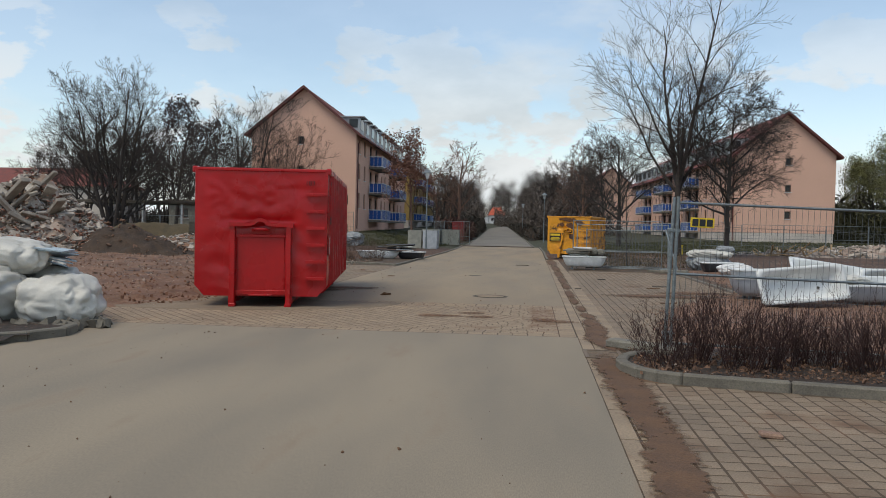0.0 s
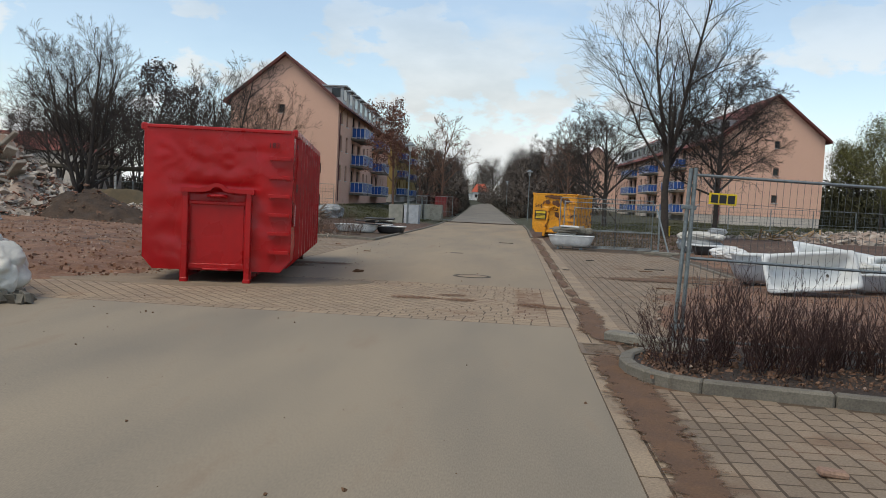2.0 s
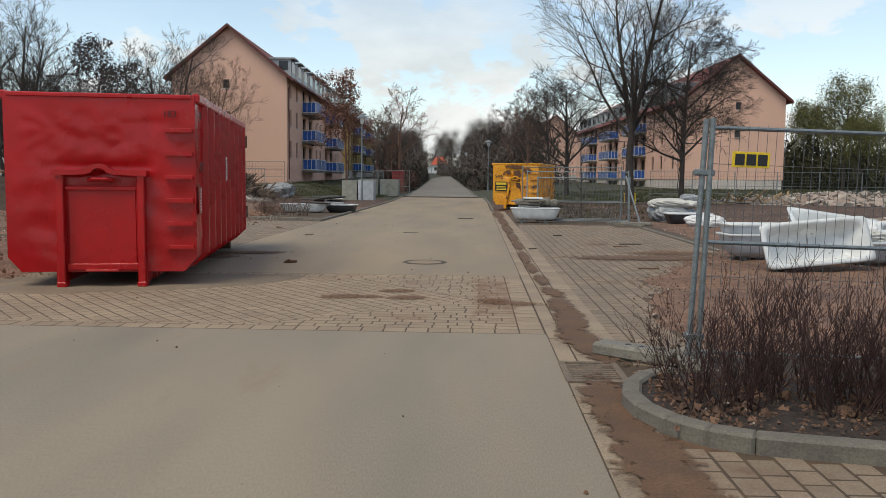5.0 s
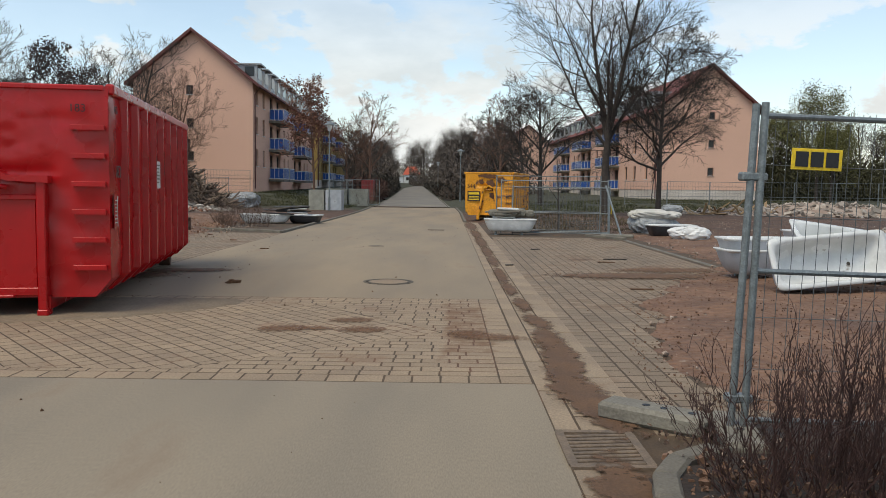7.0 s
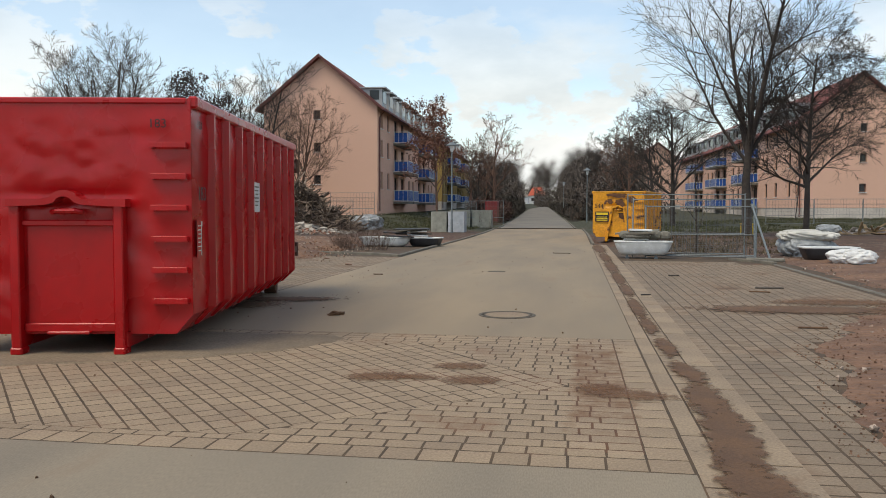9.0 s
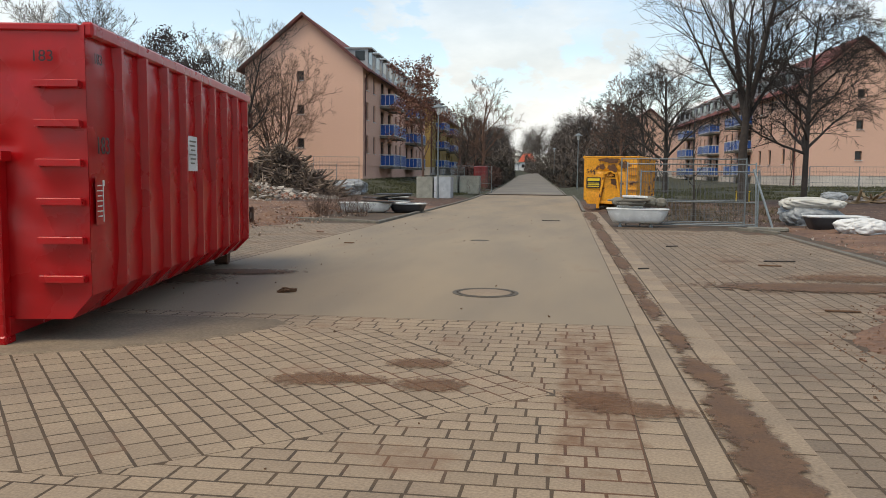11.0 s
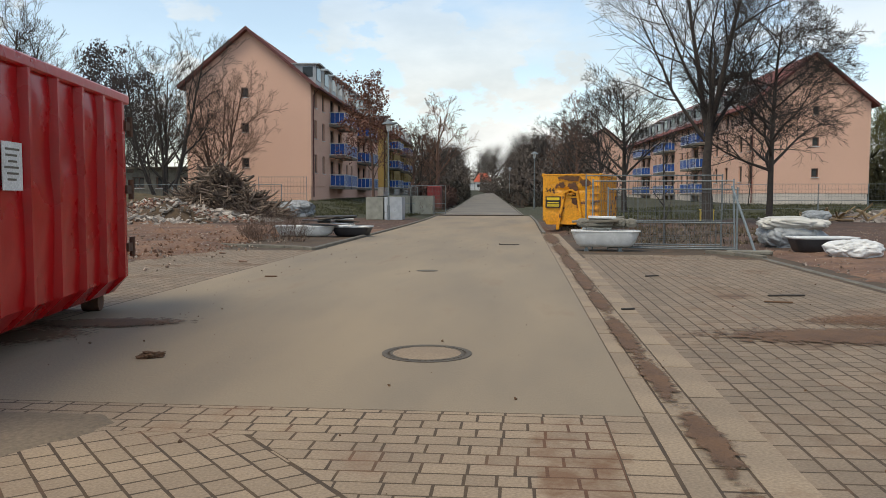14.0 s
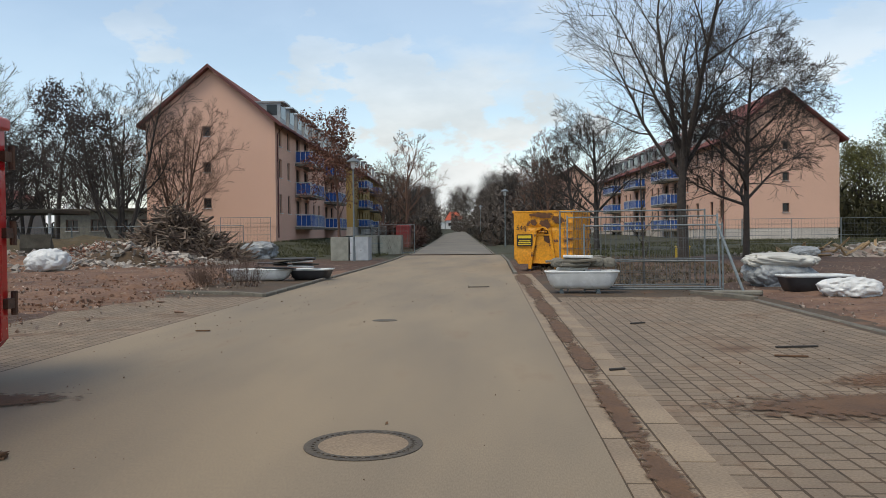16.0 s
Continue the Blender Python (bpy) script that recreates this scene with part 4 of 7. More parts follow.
thicket("dark crowns of bare trees massed along the far street", 3.5, 17, 118, 250, 11.0, 15000, M_TWIGMASS, 7, True)
thicket("dark crowns of bare trees massed along the far street", -18, -6.5, 150, 250, 9.0, 9000, M_TWIGMASS, 10, True)
thicket("bare brown scrub at the bend of the far street", -4, 24, 262, 300, 9.0, 9000, M_TWIGMASS, 8, True)
thicket("bare brown scrub behind the small house", -60, -15, 345, 360, 13.0, 9000, M_TWIGMASS, 9)


def tufts(label, count, seed, pick, hmin, hmax, material):
    """Rough grass: thin leaning blades in loose tufts."""
    rng = random.Random(seed)
    V, F = [], []
    for _ in range(count):
        x, y = pick(rng)
        z = gz(x, y)
        if noise.noise((x * 0.45, y * 0.45, seed)) < -0.12:
            continue
        for _ in range(4):
            a = Vector((rng.gauss(0, 0.12), rng.gauss(0, 0.12), 0))
            tip = Vector((rng.gauss(0, 0.10), rng.gauss(0, 0.10), rng.uniform(hmin, hmax)))
            wd = Vector((rng.gauss(0, 1), rng.gauss(0, 1), 0)).normalized() * rng.uniform(0.012, 0.03)
            c = Vector((x, y, z)) + a
            i = len(V)
            V += [c - wd, c + wd, c + tip]
            F.append((i, i + 1, i + 2))
    tagged(new("grass", pydata("grass", V, F, material)), label, "grass", kind="stuff")


M_GRASS = mat("rough_grass", (0.075, 0.075, 0.026), (0.040, 0.042, 0.016), 0.9, grain=2, fine=20, bump=0.0, island=0.4)
M_GRASSD = mat("dead_grass", (0.115, 0.085, 0.045), (0.06, 0.045, 0.026), 0.9, grain=2, fine=20, bump=0.0, island=0.4)
tufts("rough green grass before the peach block", 9000, 1, lambda r: (r.uniform(4, 34), 52 + 28 * r.random()), 0.06, 0.22, M_GRASS)
tufts("dry brown weeds behind the site fence", 1500, 2, lambda r: (r.uniform(1.9, 9.5), 29.5 + 22 * r.random()), 0.05, 0.2, M_GRASSD)
tufts("rough green grass along the peach block", 4500, 3, lambda r: (r.uniform(-16, -6.5), r.uniform(56, 84)), 0.06, 0.22, M_GRASS)


# ---- kerbs, gutter, street iron ----
M_IRON_D = mat("dark_rusty_strip", (0.05, 0.042, 0.036), (0.03, 0.026, 0.022), 0.8, grain=12, fine=60)
M_SLAB0 = mat("reddish_stone", (0.30, 0.19, 0.13), (0.2, 0.12, 0.085), 0.9, grain=9, fine=60)
def blob_sheet(name, cx, cy, rx, ry, z, seed, material, label, ang=0.0, kind="stuff", rise_h=0.008):
    """A thin film of spilled dirt, thickest in the middle, that thins out raggedly."""
    bm = bmesh.new()
    n = 12
    g = [[bm.verts.new(((i / n * 2 - 1) * rx * 1.25, (j / n * 2 - 1) * ry * 1.25, rise_h * max(0, 1 - math.hypot(i / n * 2 - 1, j / n * 2 - 1)))) for i in range(n + 1)] for j in range(n + 1)]
    for a, b in zip(g, g[1:]):
        for i in range(n):
            bm.faces.new((a[i], a[i + 1], b[i + 1], b[i]))
    return solid(name, bm, material, label, "dirt", kind, pose(cx, cy, z, 0, 0, ang), smooth=True)


M_DIRT_R, M_SOIL_R = ragged(M_DIRT, "thinning_dirt", soft=0.20, scale=9, top=0.90), ragged(M_SOIL, "thinning_soil", soft=0.45, scale=7)
M_REDJ = mat("reddish_joint_fill", (0.125, 0.058, 0.028), (0.085, 0.04, 0.021), 0.95, grain=6, fine=70, bump=0.4)
M_TROD = ragged(mat("red_trodden_dirt", (0.175, 0.086, 0.041), (0.125, 0.062, 0.031), 0.95, grain=3, fine=50, bump=0.6), "trodden_dirt", soft=0.22, scale=15, top=0.66)
for i, (cx, cy, rx, ry, ang) in enumerate([
        (1.16, -1.4, 0.15, 1.0, 2), (1.14, 0.2, 0.15, 1.3, -4), (1.16, 1.7, 0.12, 0.9, 3), (1.16, 2.9, 0.17, 1.1, 2), (1.10, 4.2, 0.15, 0.6, 0), (1.20, 6.2, 0.16, 0.7, 8), (1.19, 7.4, 0.135, 0.85, -4), (1.19, 8.5, 0.115, 0.5, -3),
        (1.20, 9.55, 0.10, 0.42, 4), (1.16, 10.9, 0.085, 0.5, 0), (1.12, 12.5, 0.08, 0.6, 0), (1.11, 14.4, 0.085, 1.0, 0), (1.13, 17.0, 0.09, 0.9, 0), (1.12, 19.6, 0.10, 1.3, 0), (1.12, 23.0, 0.12, 1.6, 0),
        (1.12, 27.0, 0.13, 1.8, 0), (1.1, 32.5, 0.18, 2.6, 0)]):
    blob_sheet("dirt_patch", cx, cy, rx * 1.3, ry * 1.3, 0.013, i + 3, M_DIRT_R, "red-brown dirt washed into the gutter", ang)
for i, (cx, cy, rx, ry, ang) in enumerate([(0.62, 8.58, 0.30, 0.13, -8), (0.40, 8.78, 0.16, 0.12, 0), (-0.67, 8.9, 0.20, 0.13, 10), (-1.17, 8.96, 0.16, 0.09, 0), (-1.5, 8.92, 0.22, 0.14, 20), (-0.85, 9.5, 0.20, 0.12, 15)]):
    blob_sheet("dirt_patch", cx, cy, rx * 1.3, ry * 1.4, 0.009, i + 31, M_TROD, "red-brown dirt trodden into the pavers", ang, rise_h=0.006)
blob_sheet("dirt_patch", 3.5, 14.5, 1.55, 0.50, 0.014, 51, M_DIRT_R, "brown dirt spread over the bay pavers", 4)
blob_sheet("dirt_patch", 4.3, 15.6, 1.1, 0.45, 0.014, 52, M_TROD, "brown dirt spread over the bay pavers", 8)
blob_sheet("dirt_patch", -4.35, 14.55, 0.85, 0.32, 0.012, 53, M_DIRT_R, "damp red-brown soil spilled behind the container", 12)
blob_sheet("dirt_patch", -4.9, 13.6, 0.8, 0.5, 0.010, 54, M_TROD, "damp red-brown soil spilled behind the container", 30)
blob_sheet("dirt_patch", -2.3 + bend(58.6), 58.6, 4.2, 0.55, rise(58.6) + 0.045, 60, M_DIRT_R, "line of dirt across the street where the old asphalt begins")
# reddish soil lying in the joints of the table only
bm = bmesh.new()
quad_box(bm, 0.40, 9.1, -0.0026, 0.44, 4.2, 0.005)
quad_box(bm, -0.7, 9.0, -0.0026, 1.6, 0.5, 0.005)
solid("joint_soil", bm, M_REDJ, "reddish soil filling the joints of the table", "soil", kind="structure")
M_SAND = mat("dry_mortar_smear", (0.225, 0.17, 0.112), (0.16, 0.12, 0.08), 0.95, grain=1.5, fine=40, bump=0.4)
def smear_edge(y):
    return float(np.interp(y, [8.7, 9.5, 10.1, 10.9, 11.1], [-5.2, -3.4, -2.7, -2.4, -2.5])) + 0.18 * noise.noise((0.5, y * 3.1, 2)) + 0.07 * noise.noise((0.5, y * 11, 6))


SV, SF = [], []
for j in range(64):
    y = 8.75 + 2.33 * j / 63
    e = smear_edge(y)
    for i in range(30):
        x = e - (e + 9.2) * (i / 29) ** 1.5
        SV.append((x, y, (0.0 if i == 0 or j in (0, 63) else 0.010 + 0.004 * noise.noise((x * 3, y * 3, 1)))))
for j in range(63):
    for i in range(29):
        SF.append((j * 30 + i, j * 30 + i + 1, j * 30 + 31 + i, j * 30 + 30 + i))
tagged(new("sand_smear", pydata("sand_smear", SV, SF, M_SAND, True)), "dry mortar and sand smeared over the pavers", "dirt", kind="stuff")

def kerb_run(pts, w, h, name="kerb", label="grey concrete kerb stone", split=1.0, round_join=True):
    """Kerb stones along a polyline, one object per stone, with rounded upper edges."""
    for (x0, y0), (x1, y1) in zip(pts, pts[1:]):
        a, b = Vector((x0, y0, 0)), Vector((x1, y1, 0))
        L = (b - a).length
        n = max(1, round(L / split))
        d = (b - a) / n
        ang = math.degrees(math.atan2(d.y, d.x))
        for k in range(n):
            c = a + d * (k + 0.5)
            bm = bmesh.new()
            quad_box(bm, 0, 0, h / 2 - 0.03, d.length + (0.02 if L < 0.7 else -0.008), w, h + 0.06, bevel=0.018)
            solid(name, bm, M_KERB, label, "kerb", "structure", pose(c.x, c.y, rise(c.y), 0, 0, ang))


kerb_run([(1.66, 4.90), (1.42, 4.72), (1.28, 4.46), (1.22, 4.16), (1.25, 3.88), (1.36, 3.63), (1.53, 3.44), (1.74, 3.33)], 0.13, 0.11)
kerb_run([(1.74, 3.33), (8.7, 1.80)], 0.13, 0.11)
kerb_run([(5.45, 24.6), (5.45, 16.4)], 0.12, 0.02)
kerb_run([(4.6, 26.4), (5.1, 25.6), (5.45, 24.6)], 0.12, 0.08)
kerb_run([(ROAD_L - 0.06, 26.2), (ROAD_L - 0.06, 33.8)], 0.12, 0.08)
kerb_run([(-8.2, 27.6), (-6.0, 27.0), (-5.4, 26.6), (ROAD_L - 0.06, 26.2)], 0.12, 0.08)
kerb_run([(ROAD_L - 0.06 + bend(y), y) for y in (34, 42, 50, 58)], 0.12, 0.06, split=2.0)
kerb_run([(ROAD_L + 0.16 + bend(y), y) for y in (58.6, 66, 78)], 0.12, 0.07, split=2.0)
kerb_run([(ROAD_R + 0.1 + bend(y), y) for y in (36, 48, 58)], 0.12, 0.06, split=2.0)
kerb_run([(ROAD_R - 0.36 + bend(y), y) for y in (58.6, 66, 78, 90)], 0.12, 0.07, split=2.0)
kerb_run([(-9.6, 3.35), (-7.6, 3.75), (-6.7, 4.15), (-6.2, 4.6), (-6.0, 5.1), (-6.1, 5.5), (-6.6, 5.9)], 0.14, 0.12)

M_BED = mat("dark_bed_soil_with_litter", (0.040, 0.026, 0.018), (0.020, 0.014, 0.011), 0.95, grain=9, fine=40, bump=0.9, spot=(0.11, 0.065, 0.04), spot_scale=16, spot_at=0.60, spot_soft=0.04)
def bed(name, x0, x1, y0, y1, h, label, inside, seed=0):
    V, F, idx = [], [], {}
    nxb, nyb = int((x1 - x0) / 0.11), int((y1 - y0) / 0.11)
    for j in range(nyb + 1):
        for i in range(nxb + 1):
            x, y = x0 + (x1 - x0) * i / nxb, y0 + (y1 - y0) * j / nyb
            idx[i, j] = len(V)
            V.append((x, y, h * (1 + 0.35 * noise.noise((x * 2.1, y * 2.1, seed)) + 0.25 * noise.noise((x * 7, y * 7, seed + 3)))))
    for j in range(nyb):
        for i in range(nxb):
            if inside(V[idx[i, j]][0], V[idx[i, j]][1]):
                F.append((idx[i, j], idx[i + 1, j], idx[i + 1, j + 1], idx[i, j + 1]))
    ob = new(name, pydata(name, V, F, M_BED if "bed" in name else M_SOIL, True))
    return tagged(ob, label, "soil", kind="structure")


bed("planting_bed", 1.19, 9.0, 1.8, 6.0, 0.07, "dark planting bed soil littered with dry leaves", lambda x, y: y > 3.30 - 0.22 * (x - 1.74) and x > 1.18 + 0.3 * smooth01(3.9, 3.4, y) + 0.45 * smooth01(4.3, 4.9, y) and y < 4.82 + 0.53 * (x > 1.64))
bed("planting_bed", -9.6, -6.0, 3.3, 7.0, 0.08, "dark soil of the kerbed island under the bags", lambda x, y: y > 3.6 + 0.28 * max(0, x + 7.8) and x < -6.05 - 0.3 * abs(y - 5.0))
SOIL_R = [(5.25, 1.95), (5.8, 1.95), (7.3, 1.86), (8.6, 2.2), (12.2, 2.9), (14.0, 3.7), (15.6, 4.9), (17.0, 5.55), (40, 5.55)]
def soil_edge(y):
    xs = np.interp(y, [p[0] for p in SOIL_R], [p[1] for p in SOIL_R])
    return float(xs) + 0.35 * noise.noise((0.3, y * 1.3, 5)) + 0.15 * noise.noise((2.3, y * 4.0, 8))


def soil_z(x, y, d, amp):
    """Height of the bare soil a distance d in from its edge."""
    return -0.03 + 0.075 * smooth01(-0.15, 0.9, d) + smooth01(0, 1.5, d) * (amp * noise.noise((x * 0.8, y * 0.8, 3)) + amp * 0.6 * noise.noise((x * 2.6, y * 2.6, 6)) + amp * 0.3 * noise.noise((x * 6.1, y * 6.1, 9))) + smooth01(-0.1, 0.3, d) * 0.012 * noise.noise((x * 9, y * 9, 2))


def soil_sheet(name, x0, x1, y0, y1, edge, sign, label, amp=0.06, step=0.16):
    """Bare soil that laps over the edge of the paving."""
    V, F, idx = [], [], {}
    nxs, nys = int((x1 - x0) / step), int((y1 - y0) / step)
    for j in range(nys + 1):
        for i in range(nxs + 1):
            x, y = x0 + (x1 - x0) * i / nxs, y0 + (y1 - y0) * j / nys
            d = (x - edge(y)) * sign
            z = soil_z(x, y, d, amp)
            z = max(z, gz(x, y) + 0.012) if d > 1.0 else z
            idx[i, j] = len(V)
            V.append((x, y, z))
    for j in range(nys):
        for i in range(nxs):
            F.append((idx[i, j], idx[i + 1, j], idx[i + 1, j + 1], idx[i, j + 1]))
    return tagged(new(name, pydata(name, V, F, M_SOIL, True)), label, "soil", kind="structure")


soil_sheet("soil", 1.5, 16.0, 5.3, 27.0, soil_edge, 1, "bare red-brown soil lapping over the pavers")
def soil_edge_l(y):
    e = np.interp(y, [7.5, 9.2, 11, 16, 18, 21.5, 26, 30, 40], [-8.2, -6.6, -6.2, -6.3, -6.9, -7.8, -7.2, -7.6, -8.0])
    return float(e) + 0.4 * noise.noise((4.3, y * 1.1, 5)) + 0.2 * noise.noise((1.3, y * 3.7, 8))


soil_sheet("soil", -24.0, -5.4, 8.0, 40.0, soil_edge_l, -1, "lumpy red-brown soil of the demolition site", amp=0.22, step=0.15)
strip("slab", -14.0, -5.6, 6.66, 9.4, -0.004, M_CONC, "worn pale concrete slab by the site entrance", cols=8)


def clods(name, label, seed, count, pick, material, smin, smax, zf):
    """Scattered stones and crumbs."""
    rng = random.Random(seed)
    V, F = [], []
    for _ in range(count):
        x, y = pick(rng)
        s = smin * (smax / smin) ** (rng.random() ** 2.2)
        z = zf(x, y)
        i = len(V)
        rot = Euler((rng.uniform(0, 6), rng.uniform(0, 6), rng.uniform(0, 6))).to_matrix()
        for a in (-1, 1):
            for b in (-1, 1):
                for c in (-1, 1):
                    V.append(Vector((x, y, z + s * 0.25)) + rot @ Vector((a * s * rng.uniform(0.3, 0.6) * (1.0 if c < 0 else rng.uniform(0.2, 0.8)), b * s * rng.uniform(0.25, 0.5) * (1.0 if c < 0 else rng.uniform(0.2, 0.8)), c * s * rng.uniform(0.2, 0.4))))
        F += [tuple(i + q for q in f) for f in ((0, 1, 3, 2), (4, 6, 7, 5), (0, 4, 5, 1), (2, 3, 7, 6), (0, 2, 6, 4), (1, 5, 7, 3))]
    return tagged(new(name, pydata(name, V, F, material)), label, "rubble", kind="stuff")


M_CRUMB = mat("mixed_rubble", (0.36, 0.29, 0.235), (0.20, 0.125, 0.085), 0.95, grain=1.3, fine=40, bump=0.5, island=0.45)
M_RUBBLE = mat("broken_concrete", (0.39, 0.345, 0.295), (0.23, 0.185, 0.15), 0.95, grain=1.0, fine=30, bump=0.6, island=0.5)
clods("rubble_crumbs", "crumbs of brick and stone strewn over the soil", 3, 5200, lambda r: (-6.4 - 17 * r.random() ** 1.2, r.uniform(9.2, 40)), M_CRUMB, 0.012, 0.085, lambda x, y: gz(x, y) + 0.012)
clods("rubble_crumbs", "crumbs of brick and stone strewn over the soil", 4, 4200, lambda r: (lambda yy: (soil_edge(yy) + 0.2 + 12 * r.random() ** 1.3, yy))(r.uniform(6, 40)), M_CRUMB, 0.010, 0.06, lambda x, y: gz(x, y) + 0.012)
clods("rubble_crumbs", "small stones and crumbs lying on the street", 5, 560, lambda r: (r.choice((r.uniform(-5, 0.8), r.uniform(-5.2, -3.5), r.uniform(0.9, 5))), r.uniform(-1, 32)), M_DIRT, 0.006, 0.030, lambda x, y: 0.0)

M_SOILC = mat("crumbly_soil", (0.185, 0.102, 0.062), (0.11, 0.06, 0.038), 0.95, grain=3, fine=40, bump=0.5, island=0.35)
clods("soil_crumbs", "red-brown crumbs of soil along the edge of the pavers", 14, 6500, lambda r: (lambda yy: (soil_edge(yy) + 0.02 + 4.5 * r.random() ** 1.2, yy))(5.8 + 13 * r.random() ** 1.4), M_SOILC, 0.006, 0.03, lambda x, y: max(0.0, soil_z(x, y, x - soil_edge(y), 0.06)))
M_SOILL = mat("dry_red_soil_lumps", (0.215, 0.110, 0.063), (0.125, 0.065, 0.040), 0.95, grain=3, fine=40, bump=0.5, island=0.35)
clods("soil_crumbs", "lumps of red-brown soil on the demolition site", 19, 9000, lambda r: (lambda yy: (soil_edge_l(yy) - 0.05 - 11 * r.random() ** 1.3, yy))(9.2 + 24 * r.random() ** 1.2), M_SOILL, 0.012, 0.085, lambda x, y: max(0.0, soil_z(x, y, soil_edge_l(y) - x, 0.22), gz(x, y)))
clods("rubble_crumbs", "small stones and litter strewn over the planting bed", 15, 150, lambda r: (1.4 + 3.2 * r.random() ** 1.3, r.uniform(3.5, 5.2)), M_CRUMB, 0.008, 0.035, lambda x, y: 0.075)
clods("soil_crumbs", "lumps of dark earth in the planting bed", 16, 1500, lambda r: (1.35 + 4.5 * r.random() ** 1.2, r.uniform(3.45, 4.8)), M_SOILC, 0.015, 0.075, lambda x, y: 0.065)
# manhole cover, valve cover and gully grate
M_IRON = mat("cast_iron", (0.115, 0.094, 0.070), (0.065, 0.054, 0.042), 0.8, metal=0.1, grain=12, fine=90, bump=0.4)
def ring(bm, r0, r1, z0, z1, n=48):
    q = [[bm.verts.new((math.cos(k * math.tau / n) * r, math.sin(k * math.tau / n) * r, z)) for k in range(n)] for r, z in ((r0, z0), (r0, z1), (r1, z1), (r1, z0))]
    for a, b in ((0, 1), (1, 2), (2, 3), (3, 0)):
        for k in range(n):
            bm.faces.new((q[a][k], q[a][(k + 1) % n], q[b][(k + 1) % n], q[b][k]))


man = thing("manhole_cover", "round cast iron manhole cover with a dusty concrete infill", "manhole cover", pose(-0.72, 13.26, 0.0))
bm = bmesh.new(); ring(bm, 0.345, 0.395, -0.02, 0.006)
part("frame", bm, M_IRON, man, "cast iron frame")
bm = bmesh.new(); ring(bm, 0.30, 0.325, -0.02, 0.007)
for k in range(40):
    a = k * math.tau / 40
    quad_box(bm, 0, 0, 0, 0.04, 0.022, 0.02, Matrix.Translation((math.cos(a) * 0.335, math.sin(a) * 0.335, -0.002)) @ Matrix.Rotation(a, 4, "Z"))
part("cover_rim", bm, M_IRON, man, "toothed cast iron rim")
bm = bmesh.new(); bmesh.ops.create_circle(bm, cap_ends=True, radius=0.305, segments=48)
for v in bm.verts:
    v.co.z = 0.005
part("infill", bm, M_PAVE, man, "dusty concrete infill")
val = thing("valve_cover", "small oval iron valve cover in the asphalt", "valve cover", pose(-1.6, 21.03, 0.0))
bm = bmesh.new(); ring(bm, 0.0, 0.2, -0.02, 0.006, 24)
part("lid", bm, M_IRON, val, "worn iron lid", m=Matrix.Diagonal((1, 0.8, 1, 1)))

M_GRATE = mat("dusty_rusted_iron", (0.20, 0.145, 0.10), (0.11, 0.085, 0.065), 0.85, metal=0.1, grain=9, fine=60, bump=0.4)
gr = thing("gully_grate", "cast iron gully grate set in the gutter", "drain grate", pose(1.10, 5.12, 0.0))
bm = bmesh.new()
for x, y, sx, sy in ((0, 0.31, 0.46, 0.05), (0, -0.31, 0.46, 0.05), (0.21, 0, 0.05, 0.57), (-0.21, 0, 0.05, 0.57)):
    quad_box(bm, x, y, 0.0, sx, sy, 0.03)
part("frame", bm, M_GRATE, gr)
for k in range(9):
    bm = bmesh.new()
    quad_box(bm, 0, 0, 0, 0.385, 0.032, 0.03, Matrix.Translation((0, -0.25 + k * 0.0625, -0.004)) @ Matrix.Rotation(0.12, 4, "Z"), bevel=0.005)
    part("grate_bar", bm, M_GRATE, gr)
bm = bmesh.new(); quad_box(bm, 0, 0, -0.05, 0.40, 0.56, 0.02)
part("pit", bm, M_BED, gr, "dark pit below the bars")


# ---- site fences ----
M_WIRE = mat("dull_fence_wire", (0.13, 0.14, 0.145), (0.09, 0.1, 0.1), 0.6, metal=0.4, grain=20, fine=90, bump=0.05)
def fence_panel(label, m, w=3.5, h=1.95, step=0.09, wire=0.0026, rails=(0.10, 0.72, 1.92), wires_h=(0.28, 0.45, 1.0, 1.25, 1.50, 1.56), group="site fence panels"):
    t = thing("site_fence", label, "fence", m, group)
    for x in (0.0, w):
        bm = bmesh.new(); tube(bm, [(x, 0, 0.02), (x, 0, h)], 0.022, 10)
        part("post", bm, M_GALV, t)
    for z in rails:
        bm = bmesh.new(); tube(bm, [(0, 0, z), (w, 0, z)], 0.016, 8)
        part("rail", bm, M_GALV, t)
    bm = bmesh.new()
    n = int(w / step)
    for k in range(1, n):
        tube(bm, [(k * w / n, 0.012, rails[0]), (k * w / n, 0.012, rails[-1] + 0.03)], wire, 3, cap=False)
    for z in wires_h:
        tube(bm, [(0, -0.012, z), (w, -0.012, z)], wire, 3, cap=False)
    part("wire_mesh", bm, M_WIRE, t, "thin galvanised wire mesh")
    return t


